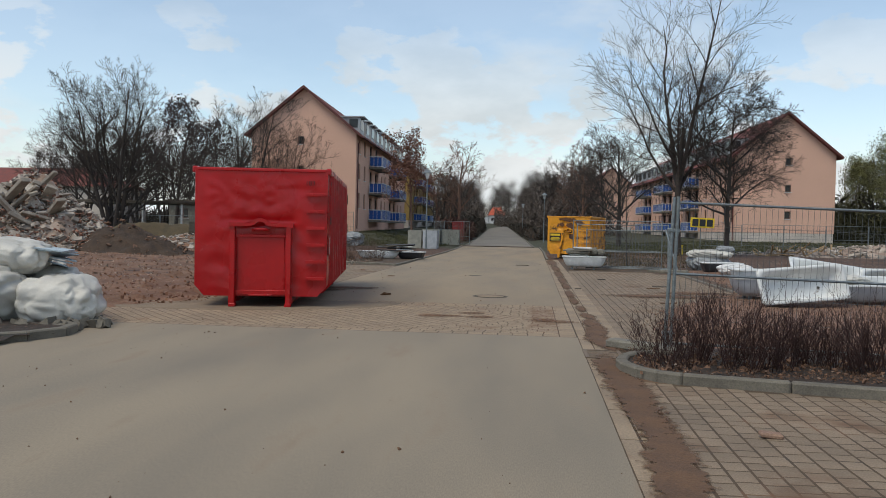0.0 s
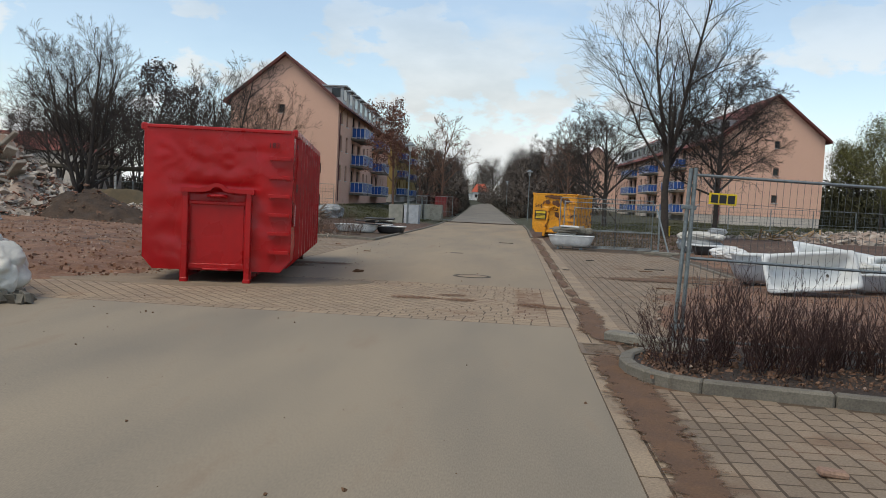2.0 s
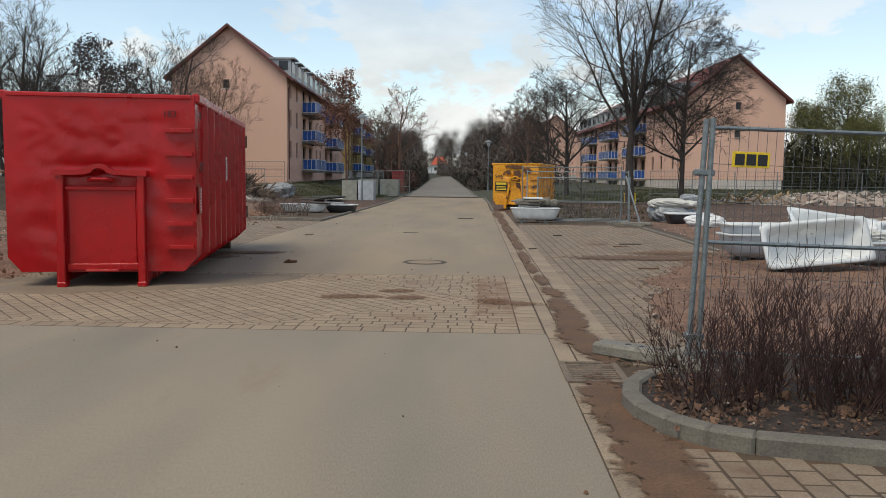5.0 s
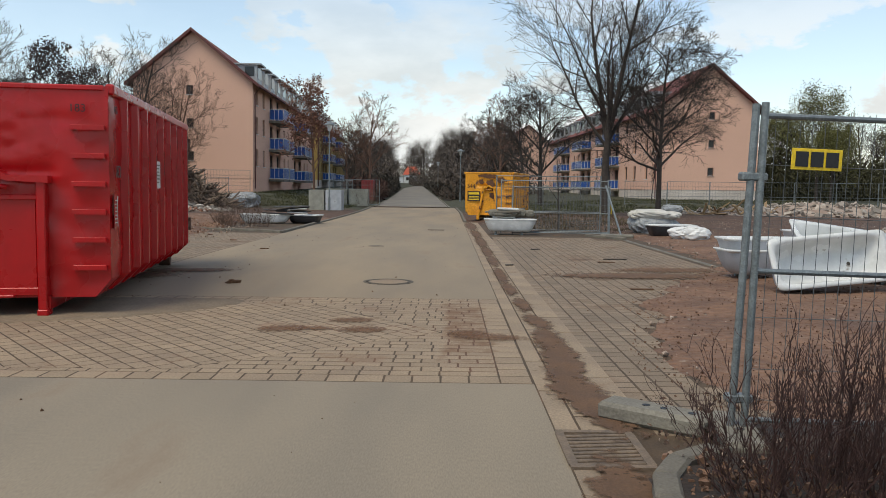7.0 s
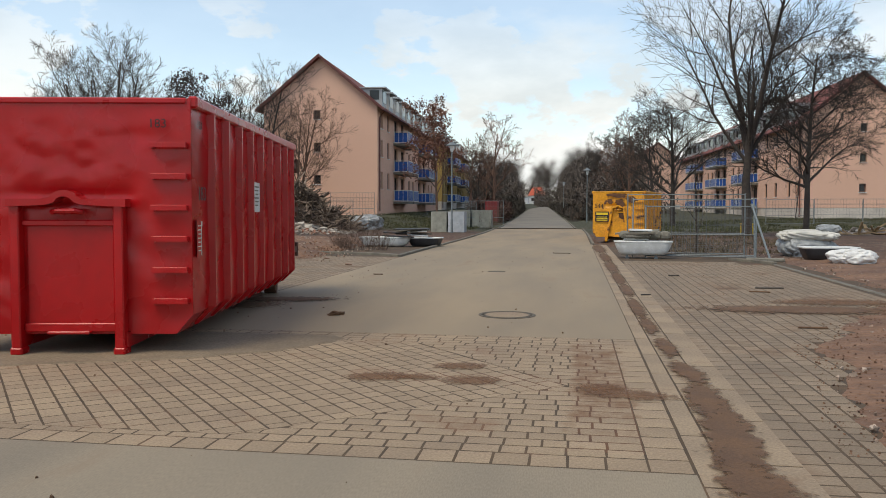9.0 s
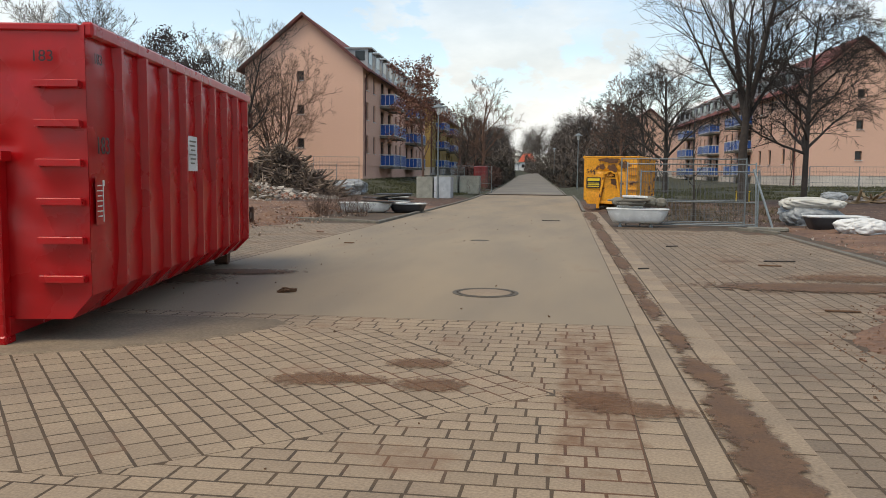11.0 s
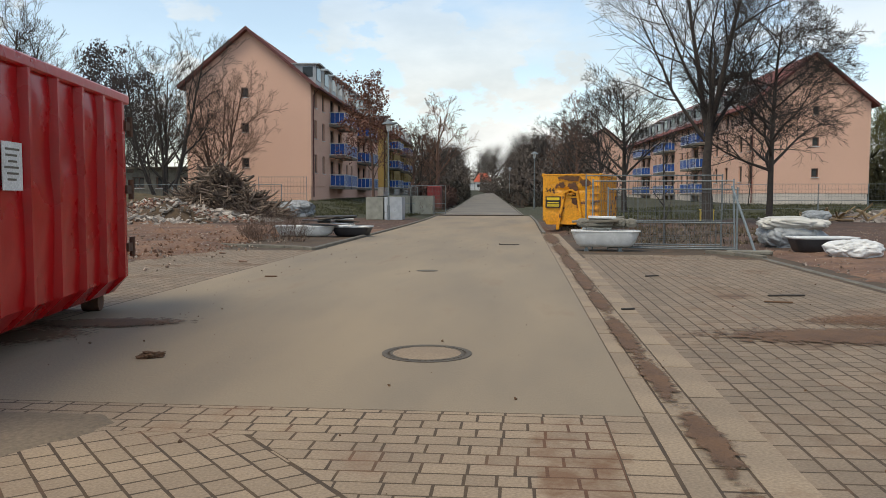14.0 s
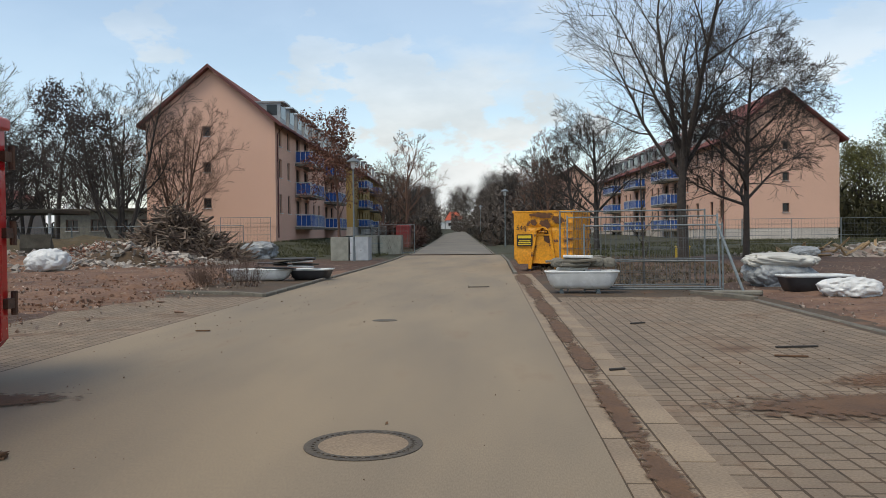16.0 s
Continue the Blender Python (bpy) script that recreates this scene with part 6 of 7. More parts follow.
# ---- rubble ----
def heap(name, label, cx, cy, rx, ry, h, count, smin, smax, seed, material, soil=None, long=1.0, thin=1.0, flat=1.0):
    rng = random.Random(seed)
    V, F = [], []
    z0 = gz(cx, cy)
    if soil:
        n = 46
        me_v, me_f = [], []
        for j in range(n + 1):
            for i in range(n + 1):
                a, b = i / n * 2 - 1, j / n * 2 - 1
                r = math.hypot(a, b)
                k = min(1.0, flat * max(0, 1 - r)) ** 1.1
                me_v.append((cx + a * rx, cy + b * ry, z0 - 0.1 + (h * k * 0.95) * (1 + 0.4 * noise.noise((a * 3 + seed, b * 3, 1))) + (0.16 * noise.noise((a * 7, b * 7, seed)) + 0.10 * noise.noise((a * 17, b * 17, seed))) * (k > 0)))
        for j in range(n):
            for i in range(n):
                me_f.append((j * (n + 1) + i, j * (n + 1) + i + 1, (j + 1) * (n + 1) + i + 1, (j + 1) * (n + 1) + i))
        tagged(new("soil_mound", pydata("soil_mound", me_v, me_f, soil, True)), "heap of dark earth in the demolition rubble", "mound", kind="structure")
    for _ in range(count):
        r, a = rng.random() ** 0.6, rng.random() * math.tau
        x, y = cx + math.cos(a) * r * rx, cy + math.sin(a) * r * ry
        top = h * max(0, 1 - r) ** 1.1
        s = smin * (smax / smin) ** (rng.random() ** 2)
        z = z0 + top * (0.75 + 0.35 * rng.random())
        rot = Euler((rng.gauss(0, 0.45), rng.gauss(0, 0.45), rng.uniform(0, 6.3))).to_matrix()
        i = len(V)
        sx, sy, sz = s * rng.uniform(0.6, 1.0) * long, s * thin * rng.uniform(0.35, 0.8) / (long ** 0.9), s * thin * rng.uniform(0.12, 0.35) / (long ** 0.5)
        for p in (-1, 1):
            for q in (-1, 1):
                for w in (-1, 1):
                    V.append(Vector((x, y, z)) + rot @ Vector((p * sx * rng.uniform(0.4, 0.55), q * sy * rng.uniform(0.4, 0.55), w * sz * rng.uniform(0.4, 0.55))))
        F += [tuple(i + q for q in f) for f in ((0, 1, 3, 2), (4, 6, 7, 5), (0, 4, 5, 1), (2, 3, 7, 6), (0, 2, 6, 4), (1, 5, 7, 3))]
    return tagged(new(name, pydata(name, V, F, material)), label, "rubble", kind="stuff")


M_BRICK = mat("broken_red_brick", (0.27, 0.135, 0.09), (0.19, 0.095, 0.065), 0.95, grain=2, fine=40, bump=0.4, island=0.4)
M_EARTH = mat("dark_dug_earth", (0.064, 0.040, 0.025), (0.034, 0.022, 0.015), 0.95, grain=2, fine=14, bump=1.0, depth=0.05)
heap("rubble_heap", "high heap of broken concrete slabs", -23.0, 30.5, 5.0, 4.2, 3.6, 7000, 0.07, 0.70, 5, M_RUBBLE, M_CRUMB, long=1.3)
heap("brick_rubble", "broken red bricks scattered through the rubble heap", -22.6, 30.2, 4.8, 4.2, 3.55, 1600, 0.10, 0.24, 25, M_BRICK)
heap("brick_rubble", "broken red bricks scattered through the low rubble", -18.6, 45.6, 6.0, 2.4, 1.2, 700, 0.10, 0.24, 26, M_BRICK)
heap("rubble_heap", "low spread of broken concrete", -19.5, 40.5, 6.0, 3.2, 0.8, 1100, 0.07, 0.45, 6, M_RUBBLE, M_SOIL)
heap("rubble_heap", "dark earth mound with broken stone", -18.0, 29.5, 3.4, 2.2, 1.5, 260, 0.06, 0.3, 7, M_SOILC, M_EARTH)
heap("rubble_heap", "low ridge of broken concrete", -18.5, 46.5, 6.5, 2.2, 1.15, 1900, 0.08, 0.55, 8, M_RUBBLE, M_CRUMB)
heap("rubble_heap", "grey earth and broken concrete beside the scrap wood", -17.0, 44.5, 2.6, 1.6, 1.1, 150, 0.1, 0.5, 18, M_RUBBLE, M_JOINT)
heap("rubble_heap", "low spread of broken concrete on the soil", 24.0, 52.0, 11.0, 5.0, 0.9, 900, 0.12, 0.7, 9, M_RUBBLE, M_CRUMB)
heap("rubble_heap", "low grey rubble beside the fence", 15.0, 24.0, 5.0, 4.0, 0.7, 600, 0.1, 0.5, 10, M_RUBBLE, M_CRUMB)
M_BEAM = mat("pale_broken_beam", (0.36, 0.32, 0.265), (0.25, 0.21, 0.17), 0.95, grain=2, fine=30, bump=0.5, obj_rand=0.2)
rk = random.Random(44)
for k in range(26):
    L = rk.uniform(1.4, 3.2)
    bm = bmesh.new(); quad_box(bm, 0, 0, 0, L, rk.uniform(0.2, 0.5), rk.uniform(0.12, 0.2), bevel=0.02)
    a, r = rk.uniform(0, 6.3), rk.uniform(0.4, 2.6)
    x, y = -23.2 + math.cos(a) * r, 29.4 + math.sin(a) * r * 0.8
    solid("concrete_slab", bm, M_BEAM, "broken pale concrete beam leaning on the rubble heap", "slab", m=pose(x, y, gz(x, y) + 3.3 * max(0.15, 1 - r / 3.6) + 0.25, rk.uniform(-25, 25), rk.uniform(15, 48) * rk.choice((-1, 1)), rk.uniform(-50, 50)), group="slabs on the heap")
M_SCRAP = mat("scrap_wood_and_metal", (0.24, 0.18, 0.135), (0.075, 0.048, 0.036), 0.9, grain=1.5, fine=30, bump=0.4, island=0.75)
heap("scrap_heap", "tangled heap of scrap timber and metal", -16.9, 51.0, 3.9, 2.5, 3.0, 4200, 0.30, 1.6, 11, M_SCRAP, M_EARTH, long=1.8, thin=0.2)
heap("timber_heap", "yellowish planks and beams on the soil", 17.5, 50.0, 3.0, 1.0, 0.35, 26, 1.0, 1.6, 12, mat("raw_timber", (0.38, 0.26, 0.14), (0.26, 0.17, 0.09), 0.8, grain=2, fine=30, island=0.2), None, long=1.9, thin=0.3)
heap("earth_bank", "long low bank of brown earth and dead grass", -24.5, 52.0, 9.0, 2.6, 1.35, 40, 0.1, 0.3, 13, M_SOILC, mat("dead_grass_bank", (0.092, 0.066, 0.034), (0.055, 0.042, 0.022), 0.95, grain=2, fine=25, bump=0.8), flat=2.6)
sack("white bag by the rubble", -15.95, 36.5, gz(-15.95, 36.5) - 0.03, 0.8, 0.55, 0.48, 71, M_SHEET, 10, 0.16, 0.95)
sack("pale plastic sheeting heap before the gable", -13.4, 54.5, gz(-13.4, 54.5) - 0.02, 1.15, 0.7, 0.55, 73, M_BAGG, 12, 0.3)
bk = thing("excavator_bucket", "worn grey excavator bucket standing on the soil", "bucket", pose(-20.3, 43.6, gz(-20, 43.6), 0, 0, 12))
bm = bmesh.new()
prof = [(-0.55, 1.5), (-0.62, 0.9), (-0.5, 0.35), (-0.15, 0.05), (0.35, 0.0), (0.5, 0.1)]
a = [bm.verts.new((-0.65, y, z)) for y, z in prof]; b = [bm.verts.new((0.65, y, z)) for y, z in prof]
for k in range(len(prof) - 1):
    bm.faces.new((a[k], a[k + 1], b[k + 1], b[k]))
bm.faces.new(a); bm.faces.new(b)
bmesh.ops.solidify(bm, geom=bm.faces[:], thickness=0.04)
part("shell", bm, M_KERB, bk, "worn steel shell")
for k in range(5):
    bm = bmesh.new(); quad_box(bm, -0.52 + k * 0.26, 0.55, 0.1, 0.1, 0.28, 0.06)
    part("tooth", bm, M_IRON, bk)

# ---- street furniture ----
def bin_box(x, y, w, d, h, label, material):
    t = thing("bin_enclosure", label, "bin enclosure", pose(x, y, gz(x, y)))
    for nm, cx, cy, sx, sy in (("front_panel", 0, -d / 2, w, 0.1), ("rear_panel", 0, d / 2, w, 0.1), ("side_panel", -w / 2 + 0.05, 0, 0.1, d - 0.104), ("side_panel", w / 2 - 0.05, 0, 0.1, d - 0.104)):
        bm = bmesh.new(); quad_box(bm, cx, cy, h / 2, sx, sy, h, bevel=0.01)
        part(nm, bm, material, t)
    bm = bmesh.new(); quad_box(bm, 0, 0, h - 0.03, w - 0.2, d - 0.2, 0.05)
    part("lid", bm, M_KERB, t)


M_BIN = mat("pale_bin_concrete", (0.32, 0.315, 0.265), (0.23, 0.225, 0.19), 0.9, grain=3, fine=50, bump=0.3)
bin_box(-7.9, 51.2, 0.95, 1.1, 1.25, "pale concrete bin enclosure beside the street", M_BIN)
bin_box(-6.85, 51.2, 0.98, 1.1, 1.25, "grey steel-fronted bin enclosure beside the street", M_TUBOUT)
bin_box(-8.0, 61.0, 1.5, 1.0, 1.25, "pale concrete bin enclosure further along", M_BIN)
bin_box(-6.4, 61.0, 1.4, 1.0, 1.25, "pale concrete bin enclosure further along", M_BIN)


def street_lamp(x, y, h, label):
    t = thing("street_lamp", label, "street lamp", pose(x, y, gz(x, y)), "street lamps")
    bm = bmesh.new(); tube(bm, [(0, 0, 0), (0, 0, 0.8), (0, 0, 0.82), (0, 0, h - 0.5)], [0.07, 0.07, 0.05, 0.038], 10)
    part("pole", bm, M_GALV, t)
    bm = bmesh.new(); tube(bm, [(0, 0, h - 0.52), (0, 0, h - 0.42), (0, 0, h - 0.12)], [0.06, 0.11, 0.13], 14)
    part("lantern", bm, M_WHITE, t, "milky lantern glass")
    bm = bmesh.new(); tube(bm, [(0, 0, h - 0.14), (0, 0, h - 0.1), (0, 0, h + 0.06), (0, 0, h + 0.1)], [0.34, 0.33, 0.08, 0.03], 18)
    part("hat", bm, M_GALV, t, "flat metal lamp hat")


street_lamp(-7.0, 49.9, 5.3, "grey street lamp with a flat hat beside the bin enclosures")
street_lamp(1.3, 76.0, 4.8, "grey street lamp with a flat hat down the street")
street_lamp(1.5 + bend(128), 128.0, 4.8, "grey street lamp with a flat hat far down the street")
M_DARKRED = mat("faded_dark_red_paint", (0.20, 0.016, 0.016), (0.13, 0.012, 0.012), 0.6, grain=1.5, fine=30, bump=0.1)
rb = thing("waste_container", "narrow red steel waste container by the hedge", "container", pose(-7.1, 75.0, gz(-7.1, 75)))
bm = bmesh.new(); quad_box(bm, 0, 0, 1.0, 1.1, 1.6, 1.9, bevel=0.05)
part("body", bm, M_DARKRED, rb)
for y in (-0.84, 0.84):
    bm = bmesh.new(); quad_box(bm, 0, y, 1.0, 0.1, 0.06, 1.8)
    part("rib", bm, M_DARKRED, rb)
bm = bmesh.new(); quad_box(bm, 0, 0, 0.06, 1.0, 1.3, 0.12)
part("base", bm, M_IRON, rb)
yb = thing("grit_bin", "yellow grit bin on the grass behind the fence", "grit bin", pose(9.3, 47.5, gz(9.3, 47.5)))
bm = bmesh.new(); quad_box(bm, 0, 0, 0.3, 0.6, 0.5, 0.6, bevel=0.04)
part("body", bm, M_SIGN_Y, yb)
bm = bmesh.new(); quad_box(bm, 0, 0, 0.63, 0.66, 0.56, 0.07, bevel=0.03)
part("lid", bm, M_SIGN_Y, yb)

# carport and low sheds on the far left
cp = thing("carport", "open dark flat-roofed carport behind the site", "carport", pose(-34.0, 62.0, gz(-34, 62)))
bm = bmesh.new(); quad_box(bm, 0, 0, 2.5, 11, 5, 0.28, bevel=0.03)
part("roof", bm, M_IRON, cp, "dark flat roof")
for x in (-5.2, -1.8, 1.8, 5.2):
    bm = bmesh.new(); quad_box(bm, x, -2.3, 1.2, 0.14, 0.14, 2.4)
    part("post", bm, M_WHITE, cp)
sh = thing("shed", "low white shed with small windows behind the site", "shed", pose(-31.5, 76.0, gz(-31, 76)))
bm = bmesh.new(); holed_wall(bm, (-6, 0, 0), (1, 0, 0), (0, 0, 1), (0, -1, 0), 12, 2.7, [(1 + 2.2 * k, 2.1 + 2.2 * k, 1.0, 2.0) for k in range(5)])
quad_box(bm, 0, 4, 1.35, 12, 0.2, 2.7)
part("wall", bm, M_CONC, sh)
for k in range(5):
    window(sh, (-5 + 2.2 * k, 0, 1.0), (1, 0, 0), (0, -1, 0), 1.1, 1.0)
bm = bmesh.new(); quad_box(bm, 0, 2, 2.8, 12.6, 5, 0.2)
part("roof", bm, M_IRON, sh)


def small_house(label, x, y, w, d, eh, ah, wall, roof):
    h = thing("house", label, "house", pose(x, y, gz(x, y) - 0.1))
    bm = bmesh.new()
    rows = [z for z in (1.2, 4.0) if z + 1.3 < eh]
    hl = [(1.0 + 2.4 * k, 2.0 + 2.4 * k, z, z + 1.3) for k in range(int((w - 1.4) / 2.4)) for z in rows]
    holed_wall(bm, (-w / 2, 0, 0), (1, 0, 0), (0, 0, 1), (0, -1, 0), w, eh, hl)
    quad_box(bm, -w / 2 + 0.1, d / 2 + 0.02, eh / 2, 0.2, d - 0.1, eh); quad_box(bm, w / 2 - 0.1, d / 2 + 0.02, eh / 2, 0.2, d - 0.1, eh); quad_box(bm, 0, d, eh / 2, w, 0.2, eh)
    part("wall", bm, wall, h)
    for a, b, c, e in hl:
        window(h, (-w / 2 + a, 0, c), (1, 0, 0), (0, -1, 0), b - a, e - c)
    bm = bmesh.new()
    v = [bm.verts.new(p) for p in ((-w / 2 - 0.5, -0.5, eh - 0.1), (w / 2 + 0.5, -0.5, eh - 0.1), (w / 2 + 0.5, d + 0.5, eh - 0.1), (-w / 2 - 0.5, d + 0.5, eh - 0.1), (-w / 2 + w * 0.22, d / 2, ah), (w / 2 - w * 0.22, d / 2, ah))]
    for f in ((0, 1, 5, 4), (1, 2, 5), (2, 3, 4, 5), (3, 0, 4), (3, 2, 1, 0)):
        bm.faces.new([v[i] for i in f])
    part("roof", bm, roof, h)


M_ORANGE = mat("orange_red_roof_tile", (0.42, 0.085, 0.04), (0.32, 0.065, 0.035), 0.85, grain=1.0, fine=12, bump=0.4)
small_house("small white house with an orange-red roof at the street's end", -15.0, 338.0, 6.5, 6.5, 3.6, 7.0, M_WHITE, M_ORANGE)
small_house("low pale house beside the one at the street's end", -21.0, 326.0, 6.0, 6.0, 3.0, 4.5, M_WHITE, M_CONC)
small_house("long grey house with a dark red roof beyond the site", -66.0, 92.0, 26.0, 10.0, 4.9, 7.4, M_PLINTH, M_ROOF)

# ---- markings on the containers ----
def text_part(words, size, m, parent, material, label):
    cu = bpy.data.curves.new("number", "FONT")
    cu.body, cu.size, cu.extrude = words, size, 0.0015
    tmp = new("number", cu)
    bpy.context.view_layer.update()
    me = bpy.data.meshes.new_from_object(tmp.evaluated_get(bpy.context.evaluated_depsgraph_get()))
    bpy.data.objects.remove(tmp)
    me.materials.append(material)
    ob = new("number", me)
    ob.matrix_basis = m
    ob.parent = parent
    ob["label"] = label
    return ob


text_part("183", 0.125, pose(0.80, -0.05, 2.27, 90, 0, 0), red, M_BLACK, "stencilled black number 183")
text_part("183", 0.20, pose(1.262, 0.04, 1.55, 90, 0, 90), red, M_BLACK, "stencilled black number 183")
text_part("183", 0.12, pose(1.262, 0.04, 2.27, 90, 0, 90), red, M_BLACK, "stencilled black number 183")
bm = bmesh.new(); quad_box(bm, 1.250, 2.92, 1.62, 0.006, 0.38, 0.40)
pl = part("notice_plate", bm, M_WHITE, red, "white notice plate")
bm = bmesh.new()
for k in range(6):
    quad_box(bm, 1.255, 2.92 - 0.02 * (k % 2), 1.76 - 0.05 * k, 0.004, 0.26 - 0.05 * (k % 3), 0.018)
part("printed_lines", bm, M_KERB, pl, "unreadable grey printed lines")
bm = bmesh.new(); quad_box(bm, 1.245, 0.13, 1.16, 0.006, 0.16, 0.38)
pl = part("sticker", bm, M_RED, red, "small red and white sticker")
bm = bmesh.new()
for k in range(7):
    quad_box(bm, 1.250, 0.12, 1.29 - 0.042 * k, 0.004, 0.09 + 0.03 * (k % 2), 0.010)
quad_box(bm, 1.250, 0.19, 1.15, 0.004, 0.012, 0.33)
quad_box(bm, 1.250, 0.20, 1.31, 0.005, 0.035, 0.05)
part("printed_lines", bm, M_WHITE, pl, "unreadable white printed lines")
M_RUST_R = ragged(M_RUST, "rust_stain", soft=0.12, scale=5, top=0.9)
for cx, cz, rx, rz in ((0.0, 2.08, 0.62, 0.13), (0.1, 1.72, 0.26, 0.26), (-0.35, 1.82, 0.16, 0.16), (0.15, 1.25, 0.16, 0.35), (0.6, 1.9, 0.3, 0.2)):
    bm = bmesh.new()
    bmesh.ops.create_grid(bm, x_segments=4, y_segments=4, size=1.0, matrix=Matrix.Diagonal((rx, rz, 1, 1)))
    part("rust_stain", bm, M_RUST_R, yellow, "flaking brown rust", m=pose(cx, -0.075 if cz > 1.3 else -0.04, cz, 90, 0, 0))
text_part("544", 0.26, pose(-1.05, -0.05, 1.52, 90, 0, 0), yellow, M_BLACK, "stencilled black number 544")
bm = bmesh.new(); quad_box(bm, -0.72, -0.05, 1.12, 0.62, 0.01, 0.46)
pl = part("sign_plate", bm, M_BLACK, yellow, "black sign plate")
bm = bmesh.new()
for z, w, h in ((1.25, 0.52, 0.11), (1.10, 0.46, 0.035), (1.03, 0.5, 0.035), (0.96, 0.5, 0.045)):
    quad_box(bm, -0.72, -0.058, z, w, 0.006, h)
part("printed_lines", bm, M_SIGN_Y, pl, "yellow lettering as plain bars")

# ---- gutter stones and pavers ----
def paver_mesh(name, lx, ly, material, ch=0.005):
    """A paver with a chamfered upper edge, its top at zero."""
    V = [(sx * (lx / 2), sy * (ly / 2), -0.05) for sx, sy in ((-1, -1), (1, -1), (1, 1), (-1, 1))]
    V += [(sx * (lx / 2), sy * (ly / 2), -ch * 0.7) for sx, sy in ((-1, -1), (1, -1), (1, 1), (-1, 1))]
    V += [(sx * (lx / 2 - ch), sy * (ly / 2 - ch), 0) for sx, sy in ((-1, -1), (1, -1), (1, 1), (-1, 1))]
    F = [(8, 9, 10, 11)] + [(a + k, a + (k + 1) % 4, a + 4 + (k + 1) % 4, a + 4 + k) for a in (0, 4) for k in range(4)]
    me = bpy.data.meshes.new(name)
    me.from_pydata(V, [], F)
    me.materials.append(material)
    return me, V, F


SIZES = {}
def lay(pieces, parent, singles, label, one=None, many=None, gap=0.010):
    """Pieces (x, y, angle, lx, ly): those that singles picks become objects of their own, the rest one joined mesh."""
    rng = random.Random(len(pieces))
    V, F, count = [], [], 0
    for x, y, ang, lx, ly, *low in pieces:
        dz, tx, ty = rng.gauss(0, 0.0022), rng.gauss(0, 0.001), rng.gauss(0, 0.001)
        key = (round(lx, 3), round(ly, 3), gap)
        dz = 0.0003 + abs(dz) * 0.15 + (low[0] if low else 0)
        if key not in SIZES:
            SIZES[key] = paver_mesh("paver", key[0] - gap, key[1] - gap, one or M_PAVE)
        m = Matrix.Translation((x, y, rise(y) + dz)) @ Euler((tx, ty, ang + rng.gauss(0, 0.012))).to_matrix().to_4x4()
        if singles(x, y) and count < 300:
            count += 1
            ob = new("paver", SIZES[key][0])
            ob.matrix_basis = m
            ob.parent = parent
        else:
            i = len(V)
            V += [m @ Vector(p) for p in SIZES[key][1]]
            F += [tuple(i + q for q in f) for f in SIZES[key][2]]
    ob = new("joined_pavers", pydata("joined_pavers", V, F, many or M_PAVE_J))
    ob.parent = parent
    tagged(ob, label, kind="stuff")


def course(lo, hi, seed, sizes=(0.24, 0.16, 0.24, 0.2)):
    rng, out, v = random.Random(seed), [], lo
    while v < hi - 0.06:
        s = min(rng.choice(sizes), hi - v)
        if hi - v - s < 0.08:
            s = hi - v
        out.append((v + s / 2, s))
        v += s
    return out


TABLE_Y0, TABLE_Y1, BORDER_X = 6.67, 11.365, 0.62
TURN = radians(40.5)
SEAMS = ((math.sin(TURN), -math.cos(TURN), 0.15 * math.sin(TURN) - 8.84 * math.cos(TURN)), (math.cos(TURN), math.sin(TURN), 0.15 * math.cos(TURN) + 8.84 * math.sin(TURN)), (0.0, 1.0, 10.75), (0.0, -1.0, -7.0))
def cut(poly, a, b, c, keep):
    """The part of a polygon on one side (keep = 1: inside) of the line a x + b y = c."""
    out = []
    for p, q in zip(poly, poly[1:] + poly[:1]):
        dp, dq = (a * p[0] + b * p[1] - c) * keep, (a * q[0] + b * q[1] - c) * keep
        if dp <= 0:
            out.append(p)
        if dp * dq < 0:
            t = dp / (dp - dq)
            out.append((p[0] + (q[0] - p[0]) * t, p[1] + (q[1] - p[1]) * t))
    return out


def rect(x, y, ang, lx, ly):
    c, sn = math.cos(ang), math.sin(ang)
    return [(x + c * u * lx / 2 - sn * v * ly / 2, y + sn * u * lx / 2 + c * v * ly / 2) for u, v in ((-1, -1), (1, -1), (1, 1), (-1, 1))]


def inside(p, grow=0.0):
    return all(a * p[0] + b * p[1] - c <= grow for a, b, c in SEAMS)


def stone(poly, gap=0.013):
    """A cut stone from an outline: shrunk by half a joint, a little proud of the bed."""
    cx, cy = sum(p[0] for p in poly) / len(poly), sum(p[1] for p in poly) / len(poly)
    ring_ = []
    for p in poly:
        d = math.hypot(p[0] - cx, p[1] - cy)
        k = max(0.0, 1 - gap * 0.72 / max(d, 0.02))
        ring_.append((cx + (p[0] - cx) * k, cy + (p[1] - cy) * k))
    n = len(ring_)
    return [Vector((*p, -0.05)) for p in ring_] + [Vector((*p, 0.0006)) for p in ring_], [tuple(range(n, 2 * n))] + [(k, (k + 1) % n, n + (k + 1) % n, n + k) for k in range(n)]


def area(poly):
    return abs(sum(p[0] * q[1] - q[0] * p[1] for p, q in zip(poly, poly[1:] + poly[:1]))) / 2


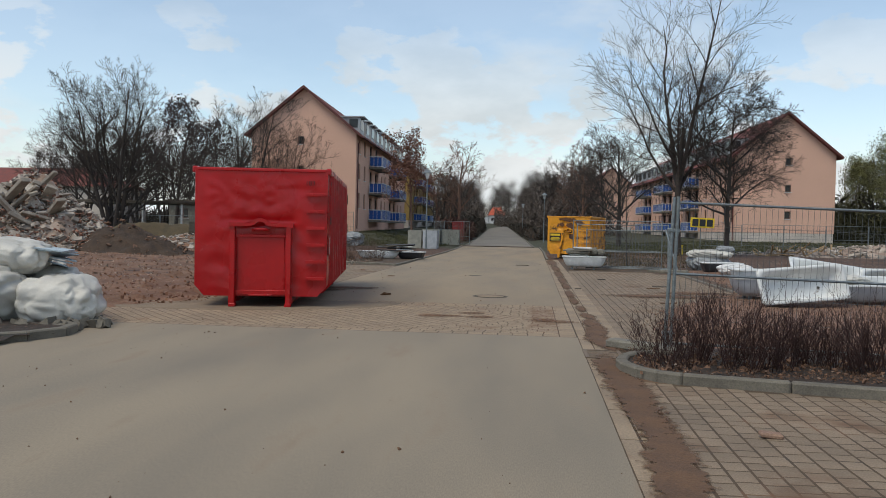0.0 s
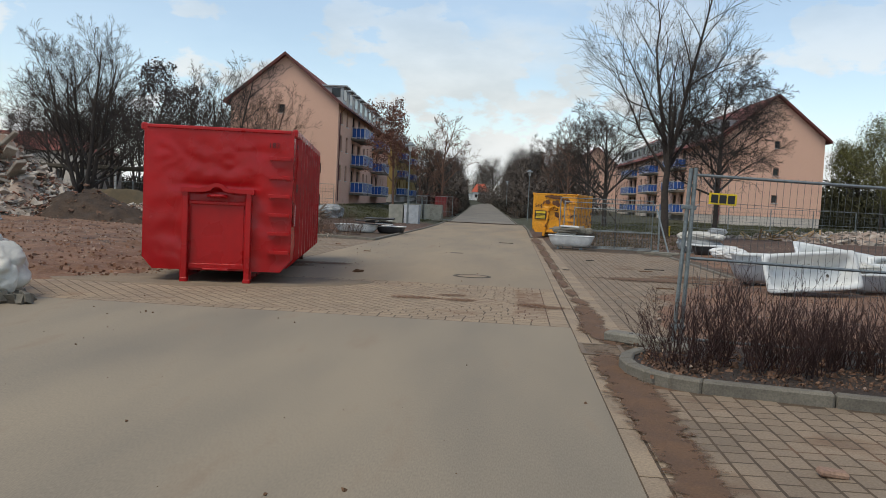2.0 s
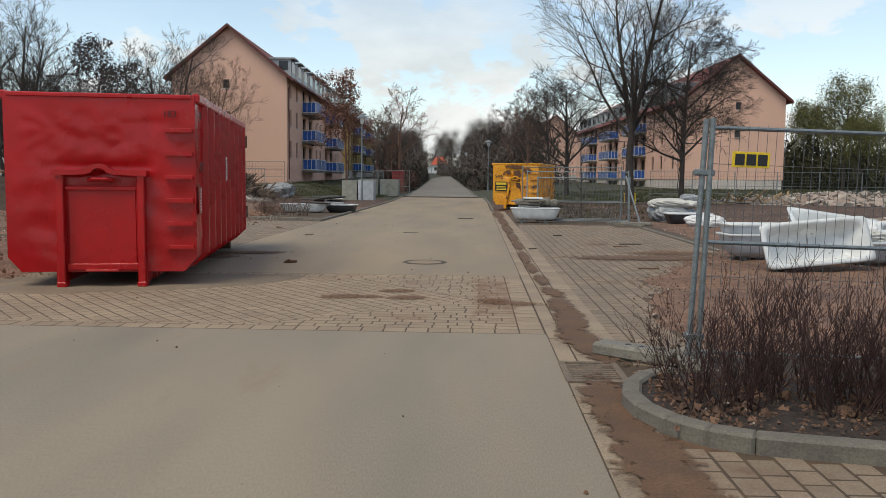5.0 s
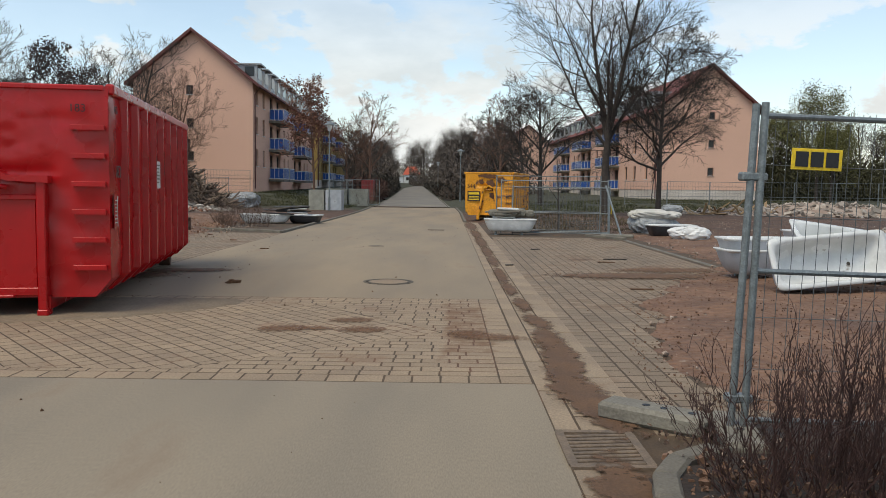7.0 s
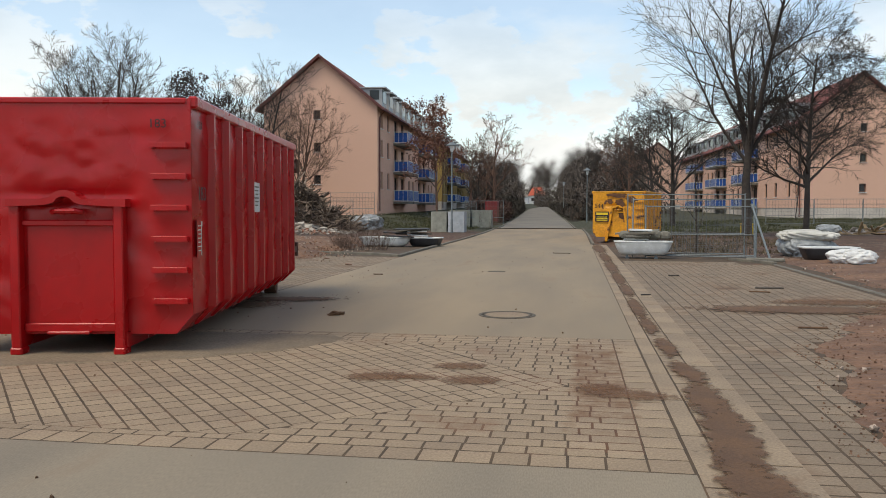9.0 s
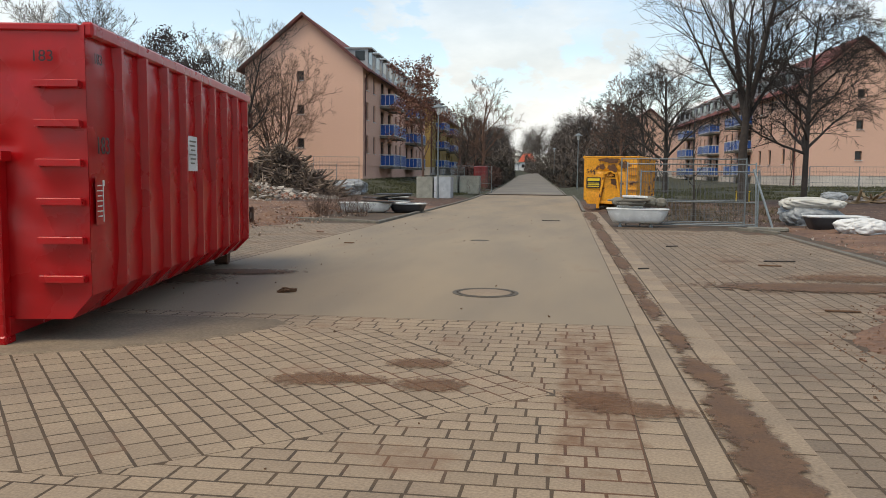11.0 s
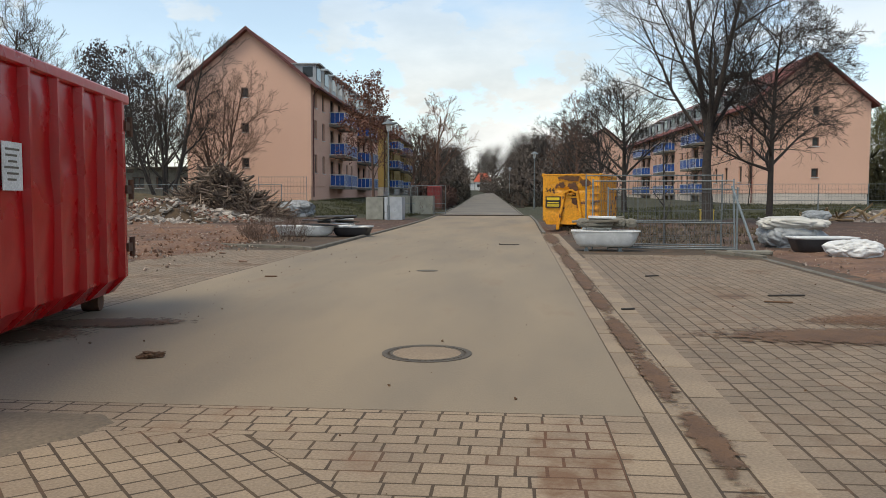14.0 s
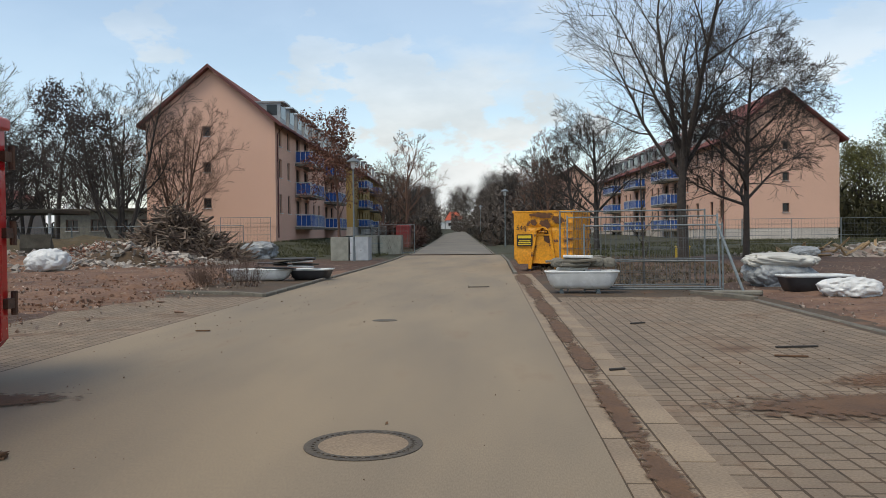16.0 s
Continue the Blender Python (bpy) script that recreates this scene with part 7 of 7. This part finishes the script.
table = thing("paver_table", "raised table of tan rectangular concrete pavers across the street", "pavement", kind="structure")
pc, cuts, y, row = [], [], TABLE_Y0, 0
while y < TABLE_Y1 - 0.05:
    d = 0.23 if row == 0 else min(0.157, TABLE_Y1 - y)
    if TABLE_Y1 - y - d < 0.06:
        d = TABLE_Y1 - y
    for x, s in course(-9.3 + (row % 3) * 0.09, BORDER_X, row, (0.22,) if row == 0 else (0.24, 0.16, 0.24, 0.24)):
        rc = rect(x, y + d / 2, 0.0, s, d)
        hits_ = [inside(p) for p in rc]
        if not any(hits_) and not inside((x, y + d / 2)):
            pc.append((x, y + d / 2, 0.0, s, d))
        elif not all(hits_):
            side = max(SEAMS, key=lambda q: max(q[0] * p[0] + q[1] * p[1] - q[2] for p in rc))
            rest = cut(rc, *side, -1)
            if len(rest) > 2 and area(rest) > 0.003:
                cuts.append(rest)
    y += d
    row += 1
for yy, s in course(TABLE_Y0, TABLE_Y1, 5, (0.24,)):
    pc.append((BORDER_X + 0.123, yy, 0.0, 0.25, s))
ca, sa = -math.sin(TURN), math.cos(TURN)
v = -9.0
k = 0
while v < 9.0:
    for u_, s in course(-12.0, 6.0, 900 + k, (0.24, 0.16, 0.2)):
        x, yy = 0.2 + u_ * ca - v * sa, 8.82 + u_ * sa + v * ca
        if x < -9.2:
            continue
        rc = rect(x, yy, TURN + math.pi / 2, s, 0.16)
        hits_ = [inside(p) for p in rc]
        if all(hits_):
            pc.append((x, yy, TURN + math.pi / 2, s, 0.16))
        elif any(hits_):
            for side in SEAMS:
                rc = cut(rc, *side, 1) if len(rc) > 2 else rc
            if len(rc) > 2 and area(rc) > 0.003:
                cuts.append(rc)
    v += 0.16
    k += 1
CV, CF = [], []
for poly in cuts:
    v_, f_ = stone(poly)
    i = len(CV)
    CV += v_
    CF += [tuple(i + q for q in f) for f in f_]
ob = new("cut_pavers", pydata("cut_pavers", CV, CF, M_PAVE_J))
ob.parent = table
tagged(ob, "cut pavers along the seams of the pattern", kind="stuff")
lay(pc, table, lambda x, y: x > -2.1 and y < 9.8 and y > 7.2, "joined tan concrete pavers of the table")

park = thing("parking_pavers", "grey concrete pavers of the parking bays beside the gutter", "pavement", kind="structure")
pc, x, k = [], 1.31, 0
while x < 8.6:
    for yy, s in course(-9.0, 24.4, 2000 + k, (0.24, 0.16, 0.2)):
        cx = x + 0.0825
        if yy < 5.2:
            ok = yy < 3.25 - 0.22 * (cx - 1.74) and (cx > 1.3)
        else:
            ok = cx > 1.52 and cx < min(soil_edge(yy) + 0.3, 5.35) and yy > 5.75
        if 3.3 < yy < 5.75 and cx < 1.9:
            ok = ok or (yy > 5.45 and cx > 1.33)
        if ok:
            pc.append((cx, yy, 0.0, 0.165, s))
    x += 0.165
    k += 1
for k in range(7):
    for x, s in course(1.55, 4.6, 2500 + k):
        pc.append((x, 24.5 + k * 0.165, 0.0, s, 0.165))
lay(pc, park, lambda x, y: x < 3.4 and ((-1.2 < y < 0.9) or (8.2 < y < 9.6)), "joined grey concrete pavers of the bays", M_PARK, M_PARK_J, 0.013)

left = thing("street_pavers", "dirty concrete pavers between the street and the soil", "pavement", kind="structure")
pc, x, k = [], ROAD_L - 0.02, 0
while x > -8.4:
    for yy, s in course(13.5, 26.2, 3000 + k, (0.24, 0.16)):
        if x - 0.08 > soil_edge_l(yy) - 0.3:
            pc.append((x - 0.08, yy, 0.0, 0.16, s))
    x -= 0.16
    k += 1
lay(pc, left, lambda x, y: False, "joined dirty concrete pavers", M_PARK, M_PARK_J, 0.013)

gut = thing("gutter", "concrete gutter of flat slabs with a sunken row of stones", "gutter", kind="structure")
M_SLAB = mat("gutter_slab", (0.285, 0.213, 0.142), (0.215, 0.160, 0.108), 0.9, grain=1.4, fine=50, bump=0.35, obj_rand=0.07, spot=(0.165, 0.095, 0.055), spot_scale=1.3, spot_at=0.57, spot_soft=0.16, stain_world=True)
def slab_row(x0, x1, y0, y1, length, z):
    data = {}
    y = y0
    while y < y1 - 0.05:
        s = min(length, y1 - y)
        key = round(s, 2)
        if key not in data:
            bm = bmesh.new(); quad_box(bm, 0, 0, -0.05, x1 - x0, s - 0.012, 0.1, bevel=0.008)
            data[key] = mesh_of("gutter_slab", bm, M_SLAB)
        ob = new("gutter_slab", data[key])
        ob.matrix_basis = pose((x0 + x1) / 2, y + s / 2, z, random.uniform(-0.15, 0.15), random.uniform(-0.3, 0.3), 0)
        ob.parent = gut
        y += s


slab_row(0.876, 1.02, -9, 4.79, 1.0, 0.002)
slab_row(1.03, 1.30, -9, 4.2, 1.0, 0.002)
slab_row(0.876, 1.03, 5.46, 36, 1.0, 0.002)
slab_row(1.25, 1.50, 5.9, 36, 1.0, 0.002)
slab_row(1.035, 1.245, 5.46, 36, 0.33, 0.0015)
